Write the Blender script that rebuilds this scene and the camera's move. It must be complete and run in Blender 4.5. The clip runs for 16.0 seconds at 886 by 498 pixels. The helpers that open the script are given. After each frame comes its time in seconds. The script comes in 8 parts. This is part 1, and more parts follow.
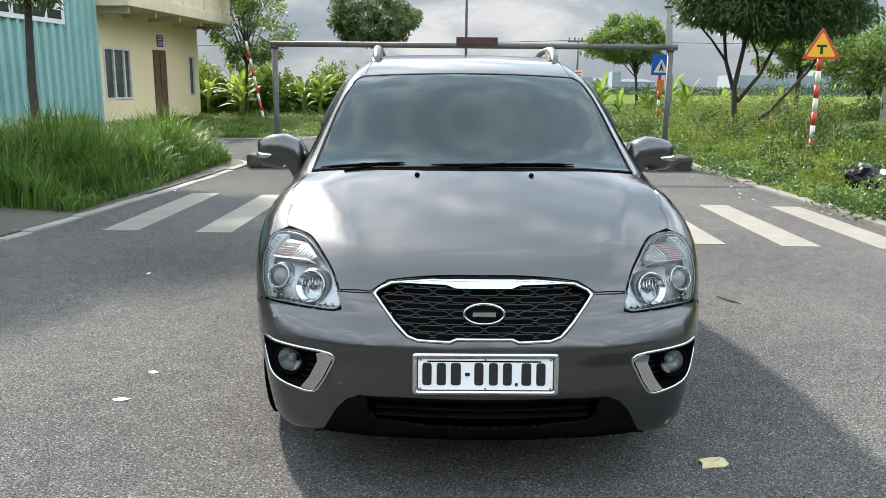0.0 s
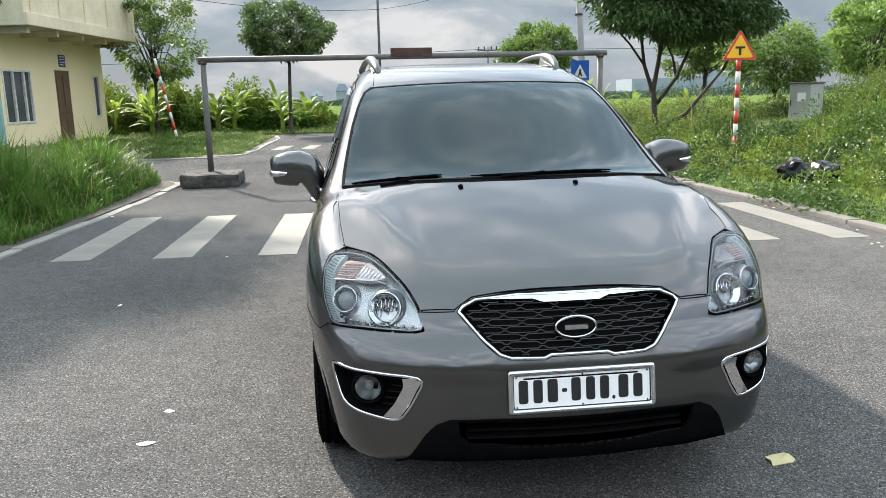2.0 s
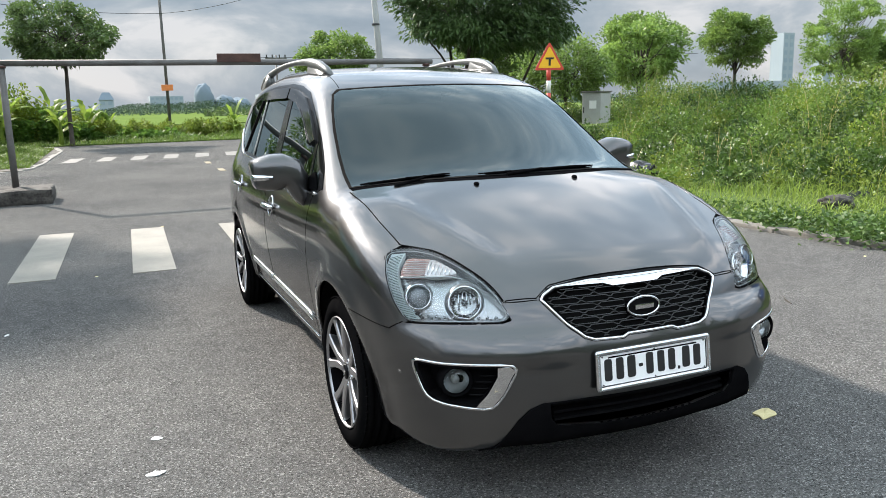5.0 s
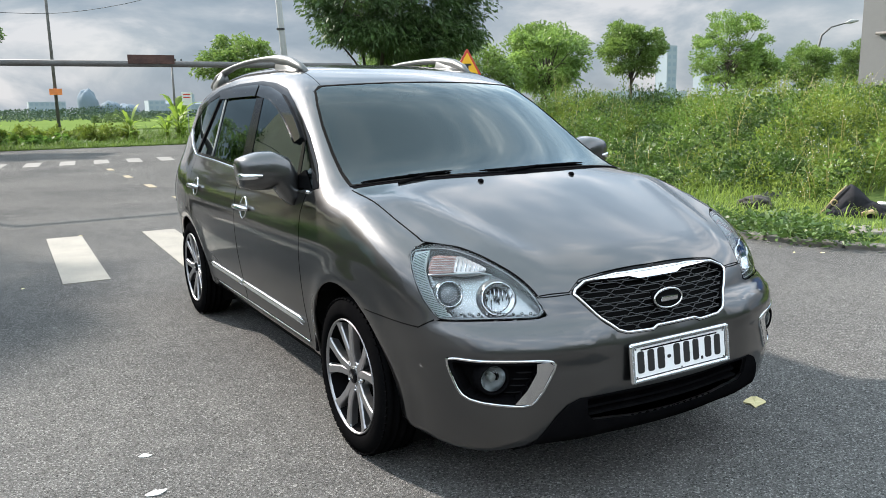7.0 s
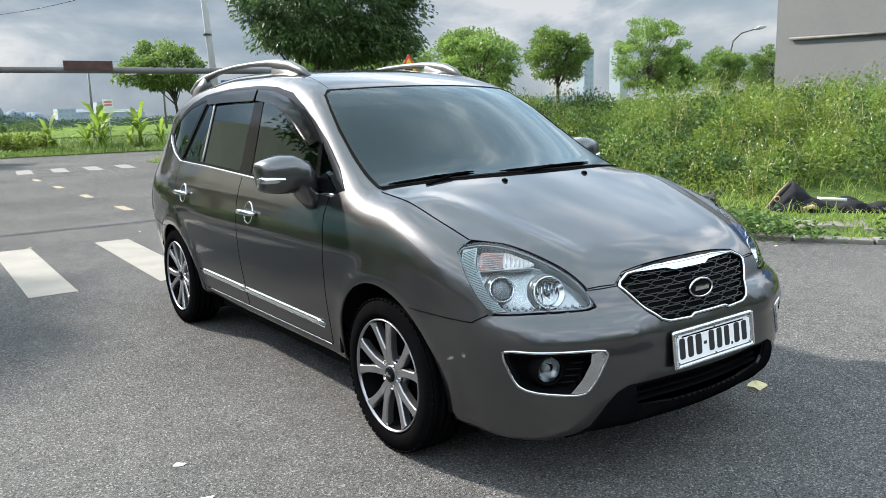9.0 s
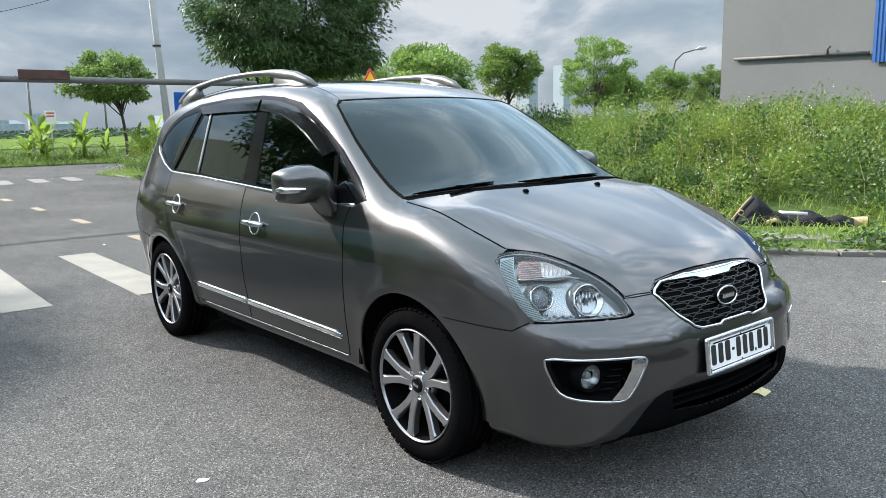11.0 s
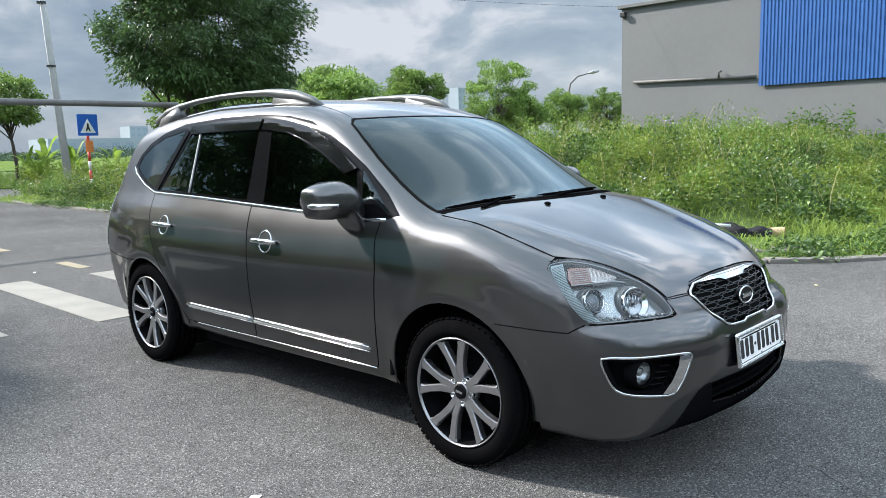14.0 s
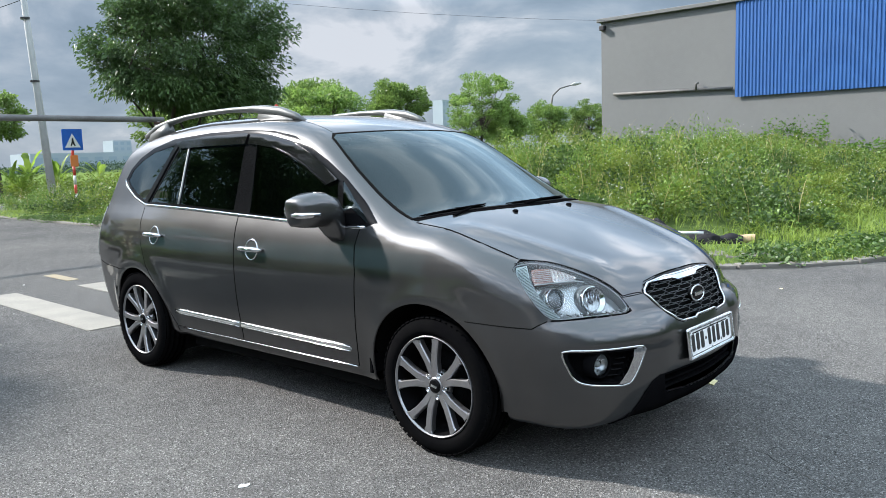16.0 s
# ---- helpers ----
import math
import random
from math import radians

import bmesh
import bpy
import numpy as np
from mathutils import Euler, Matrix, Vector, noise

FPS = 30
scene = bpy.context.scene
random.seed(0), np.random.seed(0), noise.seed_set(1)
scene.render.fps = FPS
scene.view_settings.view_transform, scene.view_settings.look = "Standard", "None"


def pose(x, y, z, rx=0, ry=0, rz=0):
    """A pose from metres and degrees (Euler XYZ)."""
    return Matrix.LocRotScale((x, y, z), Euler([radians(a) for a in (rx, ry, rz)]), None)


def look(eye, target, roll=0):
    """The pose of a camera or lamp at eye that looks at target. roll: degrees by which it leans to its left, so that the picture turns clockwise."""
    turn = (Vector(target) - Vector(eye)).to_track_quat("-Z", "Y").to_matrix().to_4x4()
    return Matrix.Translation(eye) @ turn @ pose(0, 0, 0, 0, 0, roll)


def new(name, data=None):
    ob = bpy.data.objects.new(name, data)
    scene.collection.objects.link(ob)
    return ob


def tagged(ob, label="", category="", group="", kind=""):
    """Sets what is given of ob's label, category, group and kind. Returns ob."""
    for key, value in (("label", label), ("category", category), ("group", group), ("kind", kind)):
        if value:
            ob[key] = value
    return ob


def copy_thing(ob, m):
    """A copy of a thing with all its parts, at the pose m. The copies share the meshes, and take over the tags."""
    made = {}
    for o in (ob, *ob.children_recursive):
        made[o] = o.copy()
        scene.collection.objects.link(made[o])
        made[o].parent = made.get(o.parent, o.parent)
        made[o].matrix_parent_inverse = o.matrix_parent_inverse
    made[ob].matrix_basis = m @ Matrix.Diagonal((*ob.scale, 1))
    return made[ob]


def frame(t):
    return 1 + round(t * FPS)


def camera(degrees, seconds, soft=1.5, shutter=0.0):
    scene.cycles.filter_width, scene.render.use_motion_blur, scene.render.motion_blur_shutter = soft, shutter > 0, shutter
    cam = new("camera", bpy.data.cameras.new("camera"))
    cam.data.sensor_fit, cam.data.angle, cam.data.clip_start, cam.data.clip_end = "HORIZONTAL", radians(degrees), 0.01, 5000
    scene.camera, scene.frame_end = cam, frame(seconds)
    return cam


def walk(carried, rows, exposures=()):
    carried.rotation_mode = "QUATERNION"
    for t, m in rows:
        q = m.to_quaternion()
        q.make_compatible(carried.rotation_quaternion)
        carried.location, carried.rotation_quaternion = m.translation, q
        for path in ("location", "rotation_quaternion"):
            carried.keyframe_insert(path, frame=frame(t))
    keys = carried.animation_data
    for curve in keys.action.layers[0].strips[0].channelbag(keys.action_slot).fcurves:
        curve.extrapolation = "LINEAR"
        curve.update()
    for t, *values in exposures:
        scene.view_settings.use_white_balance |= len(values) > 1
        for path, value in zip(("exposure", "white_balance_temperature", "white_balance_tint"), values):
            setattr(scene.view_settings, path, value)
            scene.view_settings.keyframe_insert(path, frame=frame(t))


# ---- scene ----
cam = camera(59.1, 16.0, soft=0.4)
PATH = [
    (0, (-0.161, -3.418, 1.465), (-0.146, -1.46, 1.058), 0.5),
    (0.5, (-0.247, -3.33, 1.463), (-0.208, -1.371, 1.062), -0.0),
    (1, (-0.343, -3.247, 1.462), (-0.263, -1.287, 1.07), -0.6),
    (1.5, (-0.539, -3.255, 1.46), (-0.394, -1.298, 1.076), -1.1),
    (2, (-0.722, -3.27, 1.461), (-0.487, -1.321, 1.079), -1.4),
    (2.5, (-0.834, -3.201, 1.443), (-0.503, -1.266, 1.062), -1.6),
    (3, (-0.965, -3.115, 1.447), (-0.539, -1.199, 1.065), -1.6),
    (3.5, (-1.114, -3.11, 1.448), (-0.602, -1.215, 1.068), -1.6),
    (4, (-1.329, -3.128, 1.449), (-0.727, -1.258, 1.071), -1.6),
    (6.5, (-2.021, -2.913, 1.425), (-1.078, -1.187, 1.063), -1.1),
    (7, (-2.079, -2.832, 1.406), (-1.088, -1.133, 1.047), -1.1),
    (7.5, (-2.141, -2.735, 1.405), (-1.104, -1.063, 1.045), -1.3),
    (8, (-2.246, -2.707, 1.408), (-1.167, -1.063, 1.046), -1.6),
    (8.5, (-2.378, -2.672, 1.405), (-1.262, -1.052, 1.045), -1.7),
    (9, (-2.488, -2.652, 1.402), (-1.336, -1.055, 1.052), -1.6),
    (11.5, (-2.863, -2.429, 1.389), (-1.566, -0.937, 1.081), -1.1),
    (12, (-2.976, -2.42, 1.387), (-1.645, -0.958, 1.086), -1.3),
    (12.5, (-3.009, -2.327, 1.375), (-1.643, -0.896, 1.078), -1.5),
    (13, (-3.052, -2.219, 1.372), (-1.652, -0.82, 1.087), -1.6),
    (13.5, (-3.129, -2.172, 1.38), (-1.7, -0.801, 1.101), -1.6),
    (14, (-3.28, -2.145, 1.38), (-1.822, -0.802, 1.113), -1.4),
    (14.5, (-3.396, -2.147, 1.375), (-1.919, -0.823, 1.121), -1.3),
    (15, (-3.408, -2.211, 1.368), (-1.922, -0.893, 1.127), -1.4),
    (15.5, (-3.42, -2.315, 1.377), (-1.932, -0.999, 1.141), -1.7),
    (16, (-3.44, -2.361, 1.38), (-1.954, -1.043, 1.142), -1.8),
]
# the picture starts slightly warm and cools as the blue wall comes into view
BALANCE = [(0, 0.81, 6710, 14), (4, 0.80, 6670, 13.5), (7, 0.80, 6560, 13), (9, 0.80, 6480, 12.5), (11.5, 0.79, 6330, 12.5), (16, 0.76, 6200, 13)]
walk(cam, [(t, look(eye, target, roll)) for t, eye, target, roll in PATH], BALANCE)

# ---- sun, sky, exposure ----
SUN_DIR = Vector((-0.62, 1.30, 1.0)).normalized()   # towards the sun
sun = new("sun", bpy.data.lights.new("sun", "SUN"))
sun.data.energy, sun.data.angle, sun.data.color = 5.8, radians(2.0), (1.0, 0.94, 0.85)
sun.matrix_world = look(SUN_DIR * 60, (0, 0, 0))
world = bpy.data.worlds.new("overcast_sky")
scene.world = world
world.use_nodes = True
wt = world.node_tree
wt.nodes.clear()


def wnode(kind, **settings):
    n = wt.nodes.new(kind)
    for key, value in settings.items():
        if key == "noise_dimensions":
            n.noise_dimensions = value
        elif key == "operation":
            n.operation = value
        elif key == "blend_type":
            n.blend_type = value
        elif key == "data_type":
            n.data_type = value
    return n


w_out, w_bg = wnode("ShaderNodeOutputWorld"), wnode("ShaderNodeBackground")
w_sky = wnode("ShaderNodeTexSky")
w_sky.sky_type, w_sky.sun_disc = "NISHITA", False
w_sky.sun_elevation = math.asin(SUN_DIR.z)
w_sky.sun_rotation = math.atan2(SUN_DIR.x, SUN_DIR.y)
w_sky.air_density, w_sky.dust_density = 1.3, 0.6
w_co, w_map = wnode("ShaderNodeTexCoord"), wnode("ShaderNodeMapping")
w_map.inputs["Scale"].default_value = (1.9, 1.9, 4.0)
w_n1, w_n2 = wnode("ShaderNodeTexNoise"), wnode("ShaderNodeTexNoise")
w_n1.inputs["Scale"].default_value, w_n1.inputs["Detail"].default_value, w_n1.inputs["Roughness"].default_value = 2.6, 9, 0.54
w_n1.inputs["Distortion"].default_value = 0.35
w_n2.inputs["Scale"].default_value, w_n2.inputs["Detail"].default_value = 0.9, 3
w_cloud, w_cover = wnode("ShaderNodeValToRGB"), wnode("ShaderNodeValToRGB")
w_cloud.color_ramp.elements[0].position, w_cloud.color_ramp.elements[0].color = 0.38, (0.45, 0.59, 0.725, 1)
w_cloud.color_ramp.elements[1].position, w_cloud.color_ramp.elements[1].color = 0.63, (1.22, 1.28, 1.33, 1)
for w_at, w_tone in ((0.47, (0.58, 0.725, 0.86, 1)), (0.54, (0.75, 0.875, 0.985, 1))):
    w_cloud.color_ramp.elements.new(w_at).color = w_tone
w_cover.color_ramp.elements[0].position, w_cover.color_ramp.elements[0].color = 0.30, (0.90, 0.90, 0.90, 1)
w_cover.color_ramp.elements[1].position, w_cover.color_ramp.elements[1].color = 0.62, (1, 1, 1, 1)
w_veil, w_even = wnode("ShaderNodeMapRange"), wnode("ShaderNodeMix", data_type="RGBA")   # thin even cloud overhead
w_veil.inputs["From Min"].default_value, w_veil.inputs["From Max"].default_value = 0.60, 0.94
w_veil.inputs["To Max"].default_value = 0.85
w_even.inputs["B"].default_value = (0.50, 0.64, 0.71, 1)
w_gain = wnode("ShaderNodeVectorMath", operation="SCALE")
w_gain.inputs["Scale"].default_value = 3.7
w_sep, w_up = wnode("ShaderNodeSeparateXYZ"), wnode("ShaderNodeMapRange")
w_up.inputs["From Min"].default_value, w_up.inputs["From Max"].default_value = 0.18, 0.38
w_up.inputs["To Min"].default_value, w_up.inputs["To Max"].default_value = 0.80, 3.7
w_dot, w_pow, w_glow = wnode("ShaderNodeVectorMath", operation="DOT_PRODUCT"), wnode("ShaderNodeMath", operation="POWER"), wnode("ShaderNodeMath", operation="MULTIPLY_ADD")
w_dot.inputs[1].default_value = SUN_DIR
w_pow.use_clamp = True
w_pow.inputs[1].default_value = 22.0
w_glow.inputs[1].default_value = 0.4                   # clouds glow round the veiled sun
w_pos = wnode("ShaderNodeMath", operation="MAXIMUM")
w_pos.inputs[1].default_value = 0.0
w_back, w_backpos = wnode("ShaderNodeVectorMath", operation="DOT_PRODUCT"), wnode("ShaderNodeMath", operation="MAXIMUM")
w_back.inputs[1].default_value = Vector((-SUN_DIR.x, -SUN_DIR.y, 0)).normalized()
w_backpos.inputs[1].default_value = 0.0
w_white = wnode("ShaderNodeMath", operation="MULTIPLY_ADD")
w_white.inputs[1].default_value = 0.12                  # sunlit clouds opposite the sun are whiter
w_lift = wnode("ShaderNodeVectorMath", operation="SCALE")
w_mix = wnode("ShaderNodeMix", data_type="RGBA")
for a, b in ((w_co.outputs["Generated"], w_map.inputs["Vector"]), (w_map.outputs["Vector"], w_n1.inputs["Vector"]),
             (w_map.outputs["Vector"], w_n2.inputs["Vector"]), (w_n1.outputs["Fac"], w_cloud.inputs["Fac"]),
             (w_n2.outputs["Fac"], w_cover.inputs["Fac"]), (w_cloud.outputs["Color"], w_even.inputs["A"]), (w_sep.outputs["Z"], w_veil.inputs["Value"]), (w_veil.outputs["Result"], w_even.inputs["Factor"]), (w_even.outputs["Result"], w_gain.inputs[0]),
             (w_cover.outputs["Color"], w_mix.inputs["Factor"]), (w_sky.outputs["Color"], w_mix.inputs["A"]),
             (w_co.outputs["Generated"], w_sep.inputs["Vector"]), (w_sep.outputs["Z"], w_up.inputs["Value"]),
             (w_gain.outputs["Vector"], w_lift.inputs[0]), (w_co.outputs["Generated"], w_dot.inputs[0]), (w_dot.outputs["Value"], w_pos.inputs[0]), (w_pos.outputs[0], w_pow.inputs[0]),
             (w_pow.outputs[0], w_glow.inputs[0]), (w_up.outputs["Result"], w_glow.inputs[2]), (w_co.outputs["Generated"], w_back.inputs[0]), (w_back.outputs["Value"], w_backpos.inputs[0]), (w_backpos.outputs[0], w_white.inputs[0]), (w_glow.outputs[0], w_white.inputs[2]), (w_white.outputs[0], w_lift.inputs["Scale"]), (w_lift.outputs["Vector"], w_mix.inputs["B"]), (w_mix.outputs["Result"], w_bg.inputs["Color"]),
             (w_bg.outputs["Background"], w_out.inputs["Surface"])):
    wt.links.new(a, b)
w_bg.inputs["Strength"].default_value = 0.114

# ---- materials ----


def material(name, color, rough=0.6, metal=0.0, second=None, scale=6.0, fine=60.0, bump=0.0, bump_scale=80.0, coat=0.0,
             spread=0.35, spec=0.5, vary=0.0, sheen=0.0, translucent=0.0):
    """A procedural surface: base colour that drifts to a second one at two scales, with fine relief."""
    m = bpy.data.materials.new(name)
    m.use_nodes = True
    nt = m.node_tree
    b = nt.nodes["Principled BSDF"]
    second = second or tuple(c * 0.8 for c in color)
    co = nt.nodes.new("ShaderNodeTexCoord")
    n1, n2 = nt.nodes.new("ShaderNodeTexNoise"), nt.nodes.new("ShaderNodeTexNoise")
    n1.inputs["Scale"].default_value, n1.inputs["Detail"].default_value = scale, 4
    n2.inputs["Scale"].default_value, n2.inputs["Detail"].default_value = fine, 3
    add = nt.nodes.new("ShaderNodeMath")
    add.operation = "MULTIPLY_ADD"
    add.inputs[1].default_value = 0.4
    ramp = nt.nodes.new("ShaderNodeValToRGB")
    lo, hi = ramp.color_ramp.elements
    lo.position, hi.position = 0.7 - spread, 0.7 + spread
    lo.color, hi.color = (*second, 1), (*color, 1)
    for n in (n1, n2):
        nt.links.new(co.outputs["Object"], n.inputs["Vector"])
    nt.links.new(n2.outputs["Fac"], add.inputs[0])
    nt.links.new(n1.outputs["Fac"], add.inputs[2])
    nt.links.new(add.outputs[0], ramp.inputs["Fac"])
    color_out = ramp.outputs["Color"]
    if vary:
        info = nt.nodes.new("ShaderNodeObjectInfo")
        geo = nt.nodes.new("ShaderNodeNewGeometry")
        plus = nt.nodes.new("ShaderNodeMath")
        plus.operation = "ADD"
        nt.links.new(info.outputs["Random"], plus.inputs[0])
        nt.links.new(geo.outputs["Random Per Island"], plus.inputs[1])
        mr = nt.nodes.new("ShaderNodeMapRange")
        mr.inputs["From Max"].default_value = 2.0
        mr.inputs["To Min"].default_value, mr.inputs["To Max"].default_value = 1 - vary, 1 + vary
        nt.links.new(plus.outputs[0], mr.inputs["Value"])
        hsv = nt.nodes.new("ShaderNodeHueSaturation")
        nt.links.new(color_out, hsv.inputs["Color"])
        nt.links.new(mr.outputs["Result"], hsv.inputs["Value"])
        color_out = hsv.outputs["Color"]
    nt.links.new(color_out, b.inputs["Base Color"])
    b.inputs["Roughness"].default_value, b.inputs["Metallic"].default_value = rough, metal
    b.inputs["Specular IOR Level"].default_value = spec
    b.inputs["Coat Weight"].default_value, b.inputs["Coat Roughness"].default_value = coat, 0.03
    if bump:
        bp, n3 = nt.nodes.new("ShaderNodeBump"), nt.nodes.new("ShaderNodeTexNoise")
        n3.inputs["Scale"].default_value, n3.inputs["Detail"].default_value = bump_scale, 4
        bp.inputs["Strength"].default_value, bp.inputs["Distance"].default_value = bump, 0.01
        nt.links.new(co.outputs["Object"], n3.inputs["Vector"])
        nt.links.new(n3.outputs["Fac"], bp.inputs["Height"])
        nt.links.new(bp.outputs["Normal"], b.inputs["Normal"])
    if translucent:
        tr, mx = nt.nodes.new("ShaderNodeBsdfTranslucent"), nt.nodes.new("ShaderNodeMixShader")
        nt.links.new(color_out, tr.inputs["Color"])
        mx.inputs["Fac"].default_value = translucent
        nt.links.new(b.outputs["BSDF"], mx.inputs[1])
        nt.links.new(tr.outputs["BSDF"], mx.inputs[2])
        nt.links.new(mx.outputs["Shader"], nt.nodes["Material Output"].inputs["Surface"])
    return m


def clear_glass(name, tint, rough=0.0, ior=1.5, gloss=(1, 1, 1)):
    """A thin pane: a tinted see-through layer under a mirror-like gloss."""
    m = bpy.data.materials.new(name)
    m.use_nodes = True
    nt = m.node_tree
    nt.nodes.clear()
    out, mx = nt.nodes.new("ShaderNodeOutputMaterial"), nt.nodes.new("ShaderNodeMixShader")
    tr, gl, fr = nt.nodes.new("ShaderNodeBsdfTransparent"), nt.nodes.new("ShaderNodeBsdfGlossy"), nt.nodes.new("ShaderNodeFresnel")
    tr.inputs["Color"].default_value = (*tint, 1)
    gl.inputs["Roughness"].default_value = rough
    gl.inputs["Color"].default_value = (*gloss, 1)
    fr.inputs["IOR"].default_value = ior
    nt.links.new(fr.outputs["Fac"], mx.inputs["Fac"])
    nt.links.new(tr.outputs["BSDF"], mx.inputs[1])
    nt.links.new(gl.outputs["BSDF"], mx.inputs[2])
    nt.links.new(mx.outputs["Shader"], out.inputs["Surface"])
    return m


M = dict(
    asphalt=None,
    lane_white=material("road_paint_white", (0.235, 0.218, 0.182), 0.75, second=(0.15, 0.142, 0.122), scale=2.5, fine=50, bump=0.4),
    lane_worn=material("road_paint_worn", (0.17, 0.162, 0.145), 0.75, second=(0.10, 0.097, 0.09), scale=3, fine=50, bump=0.4),
    lane_yellow=material("road_paint_yellow", (0.27, 0.215, 0.12), 0.75, second=(0.16, 0.14, 0.10), scale=3, fine=50, bump=0.4),
    concrete=material("weathered_concrete", (0.20, 0.185, 0.155), 0.9, second=(0.10, 0.092, 0.078), scale=3, fine=30, bump=0.7, bump_scale=40),
    kerb_pale=material("pale_kerb_concrete", (0.27, 0.258, 0.232), 0.9, second=(0.165, 0.16, 0.145), scale=2, fine=30, bump=0.5, vary=0.1),
    kerb=material("kerb_concrete", (0.21, 0.195, 0.172), 0.9, second=(0.12, 0.11, 0.095), scale=2, fine=30, bump=0.6, vary=0.12),
    stone=material("dark_stone", (0.085, 0.078, 0.068), 0.95, second=(0.018, 0.016, 0.014), scale=6, fine=24, spread=0.22, bump=1.0, bump_scale=14),
    earth=material("earth", (0.085, 0.075, 0.062), 0.95, second=(0.045, 0.042, 0.032), scale=1.2, fine=18, bump=1.0, bump_scale=18),
    field=material("meadow_soil", (0.10, 0.15, 0.04), 0.95, second=(0.045, 0.065, 0.022), scale=0.25, fine=9, bump=1.0, bump_scale=14, spec=0.05),
    galv=material("galvanised_steel", (0.15, 0.15, 0.145), 0.65, 0.15, second=(0.075, 0.065, 0.058), scale=4, fine=40, bump=0.2),
    rust=material("rusty_sheet", (0.10, 0.050, 0.038), 0.85, second=(0.03, 0.016, 0.014), scale=6, fine=30, bump=0.6),
    paint_red=material("sign_red", (0.62, 0.05, 0.03), 0.5, second=(0.45, 0.06, 0.04), scale=5),
    paint_white=material("post_white", (0.75, 0.74, 0.70), 0.6, second=(0.5, 0.49, 0.45), scale=6),
    sign_yellow=material("sign_yellow", (0.90, 0.50, 0.02), 0.45, second=(0.80, 0.42, 0.02), scale=5),
    sign_blue=material("sign_blue", (0.02, 0.12, 0.52), 0.45, second=(0.02, 0.10, 0.42), scale=5),
    sign_orange=material("sign_orange", (0.75, 0.22, 0.05), 0.5, second=(0.6, 0.2, 0.06), scale=5),
    black=material("black_plastic", (0.012, 0.012, 0.013), 0.45, second=(0.02, 0.02, 0.02), scale=20, fine=200),
    white=material("sign_white", (0.82, 0.82, 0.80), 0.5, second=(0.7, 0.7, 0.68), scale=6),
    teal=material("teal_sheet_metal", (0.30, 0.52, 0.49), 0.55, second=(0.23, 0.42, 0.40), scale=0.8, fine=12),
    plaster=material("cream_plaster", (0.90, 0.77, 0.48), 0.9, second=(0.80, 0.67, 0.41), scale=0.7, fine=9, bump=0.3, bump_scale=30),
    trim_cream=material("cream_trim", (0.80, 0.70, 0.50), 0.85, second=(0.58, 0.49, 0.33), scale=1.5, fine=12, bump=0.3),
    door_wood=material("dark_door_wood", (0.16, 0.085, 0.05), 0.6, second=(0.09, 0.05, 0.03), scale=3, fine=25, bump=0.3),
    grey_wall=material("grey_render", (0.160, 0.1635, 0.160), 0.9, second=(0.135, 0.138, 0.135), scale=0.3, fine=6, bump=0.3, bump_scale=30),
    blue_sheet=material("blue_sheet_metal", (0.018, 0.098, 0.30), 0.6, second=(0.016, 0.082, 0.255), scale=0.6, fine=12),
    bark=material("bark", (0.075, 0.062, 0.05), 0.9, second=(0.028, 0.024, 0.02), scale=6, fine=30, bump=1.0, bump_scale=30),
    box_grey=material("cabinet_grey", (0.40, 0.41, 0.39), 0.7, second=(0.30, 0.30, 0.28), scale=2, fine=20),
    bag=material("black_bin_bag", (0.006, 0.006, 0.007), 0.28, second=(0.004, 0.004, 0.005), scale=9, spec=0.25),
    black_cloth=material("black_cloth", (0.016, 0.016, 0.018), 0.95, second=(0.028, 0.028, 0.031), scale=7, fine=60, bump=0.3, spec=0.1),
    tan_cloth=material("tan_cloth", (0.42, 0.31, 0.18), 0.9, scale=9, bump=0.4),
    paper=material("leaf_litter", (0.62, 0.55, 0.30), 0.8, second=(0.5, 0.42, 0.2), scale=12, bump=0.3),
    paddy=material("paddy_field", (0.125, 0.17, 0.05), 1.0, second=(0.08, 0.125, 0.035), scale=0.05, fine=2, spec=0.0),
    pole_grey=material("pole_concrete", (0.42, 0.43, 0.42), 0.8, second=(0.33, 0.34, 0.33), scale=3, fine=30, bump=0.2),
    # distance haze is mixed into the next four base colours
    haze_pane=material("haze_pane", (0.25, 0.31, 0.36), 0.9, second=(0.22, 0.28, 0.33), scale=0.08),
    haze_wall=material("haze_wall", (0.30, 0.35, 0.39), 0.9, second=(0.26, 0.31, 0.35), scale=0.08),
    haze_hill=material("haze_hill", (0.155, 0.20, 0.235), 1.0, second=(0.13, 0.17, 0.20), scale=0.02),
    haze_green=material("haze_green", (0.062, 0.10, 0.06), 1.0, second=(0.04, 0.07, 0.045), scale=0.05),
    window_dark=material("dark_pane", (0.05, 0.06, 0.065), 0.12, second=(0.08, 0.09, 0.09), scale=2),
)
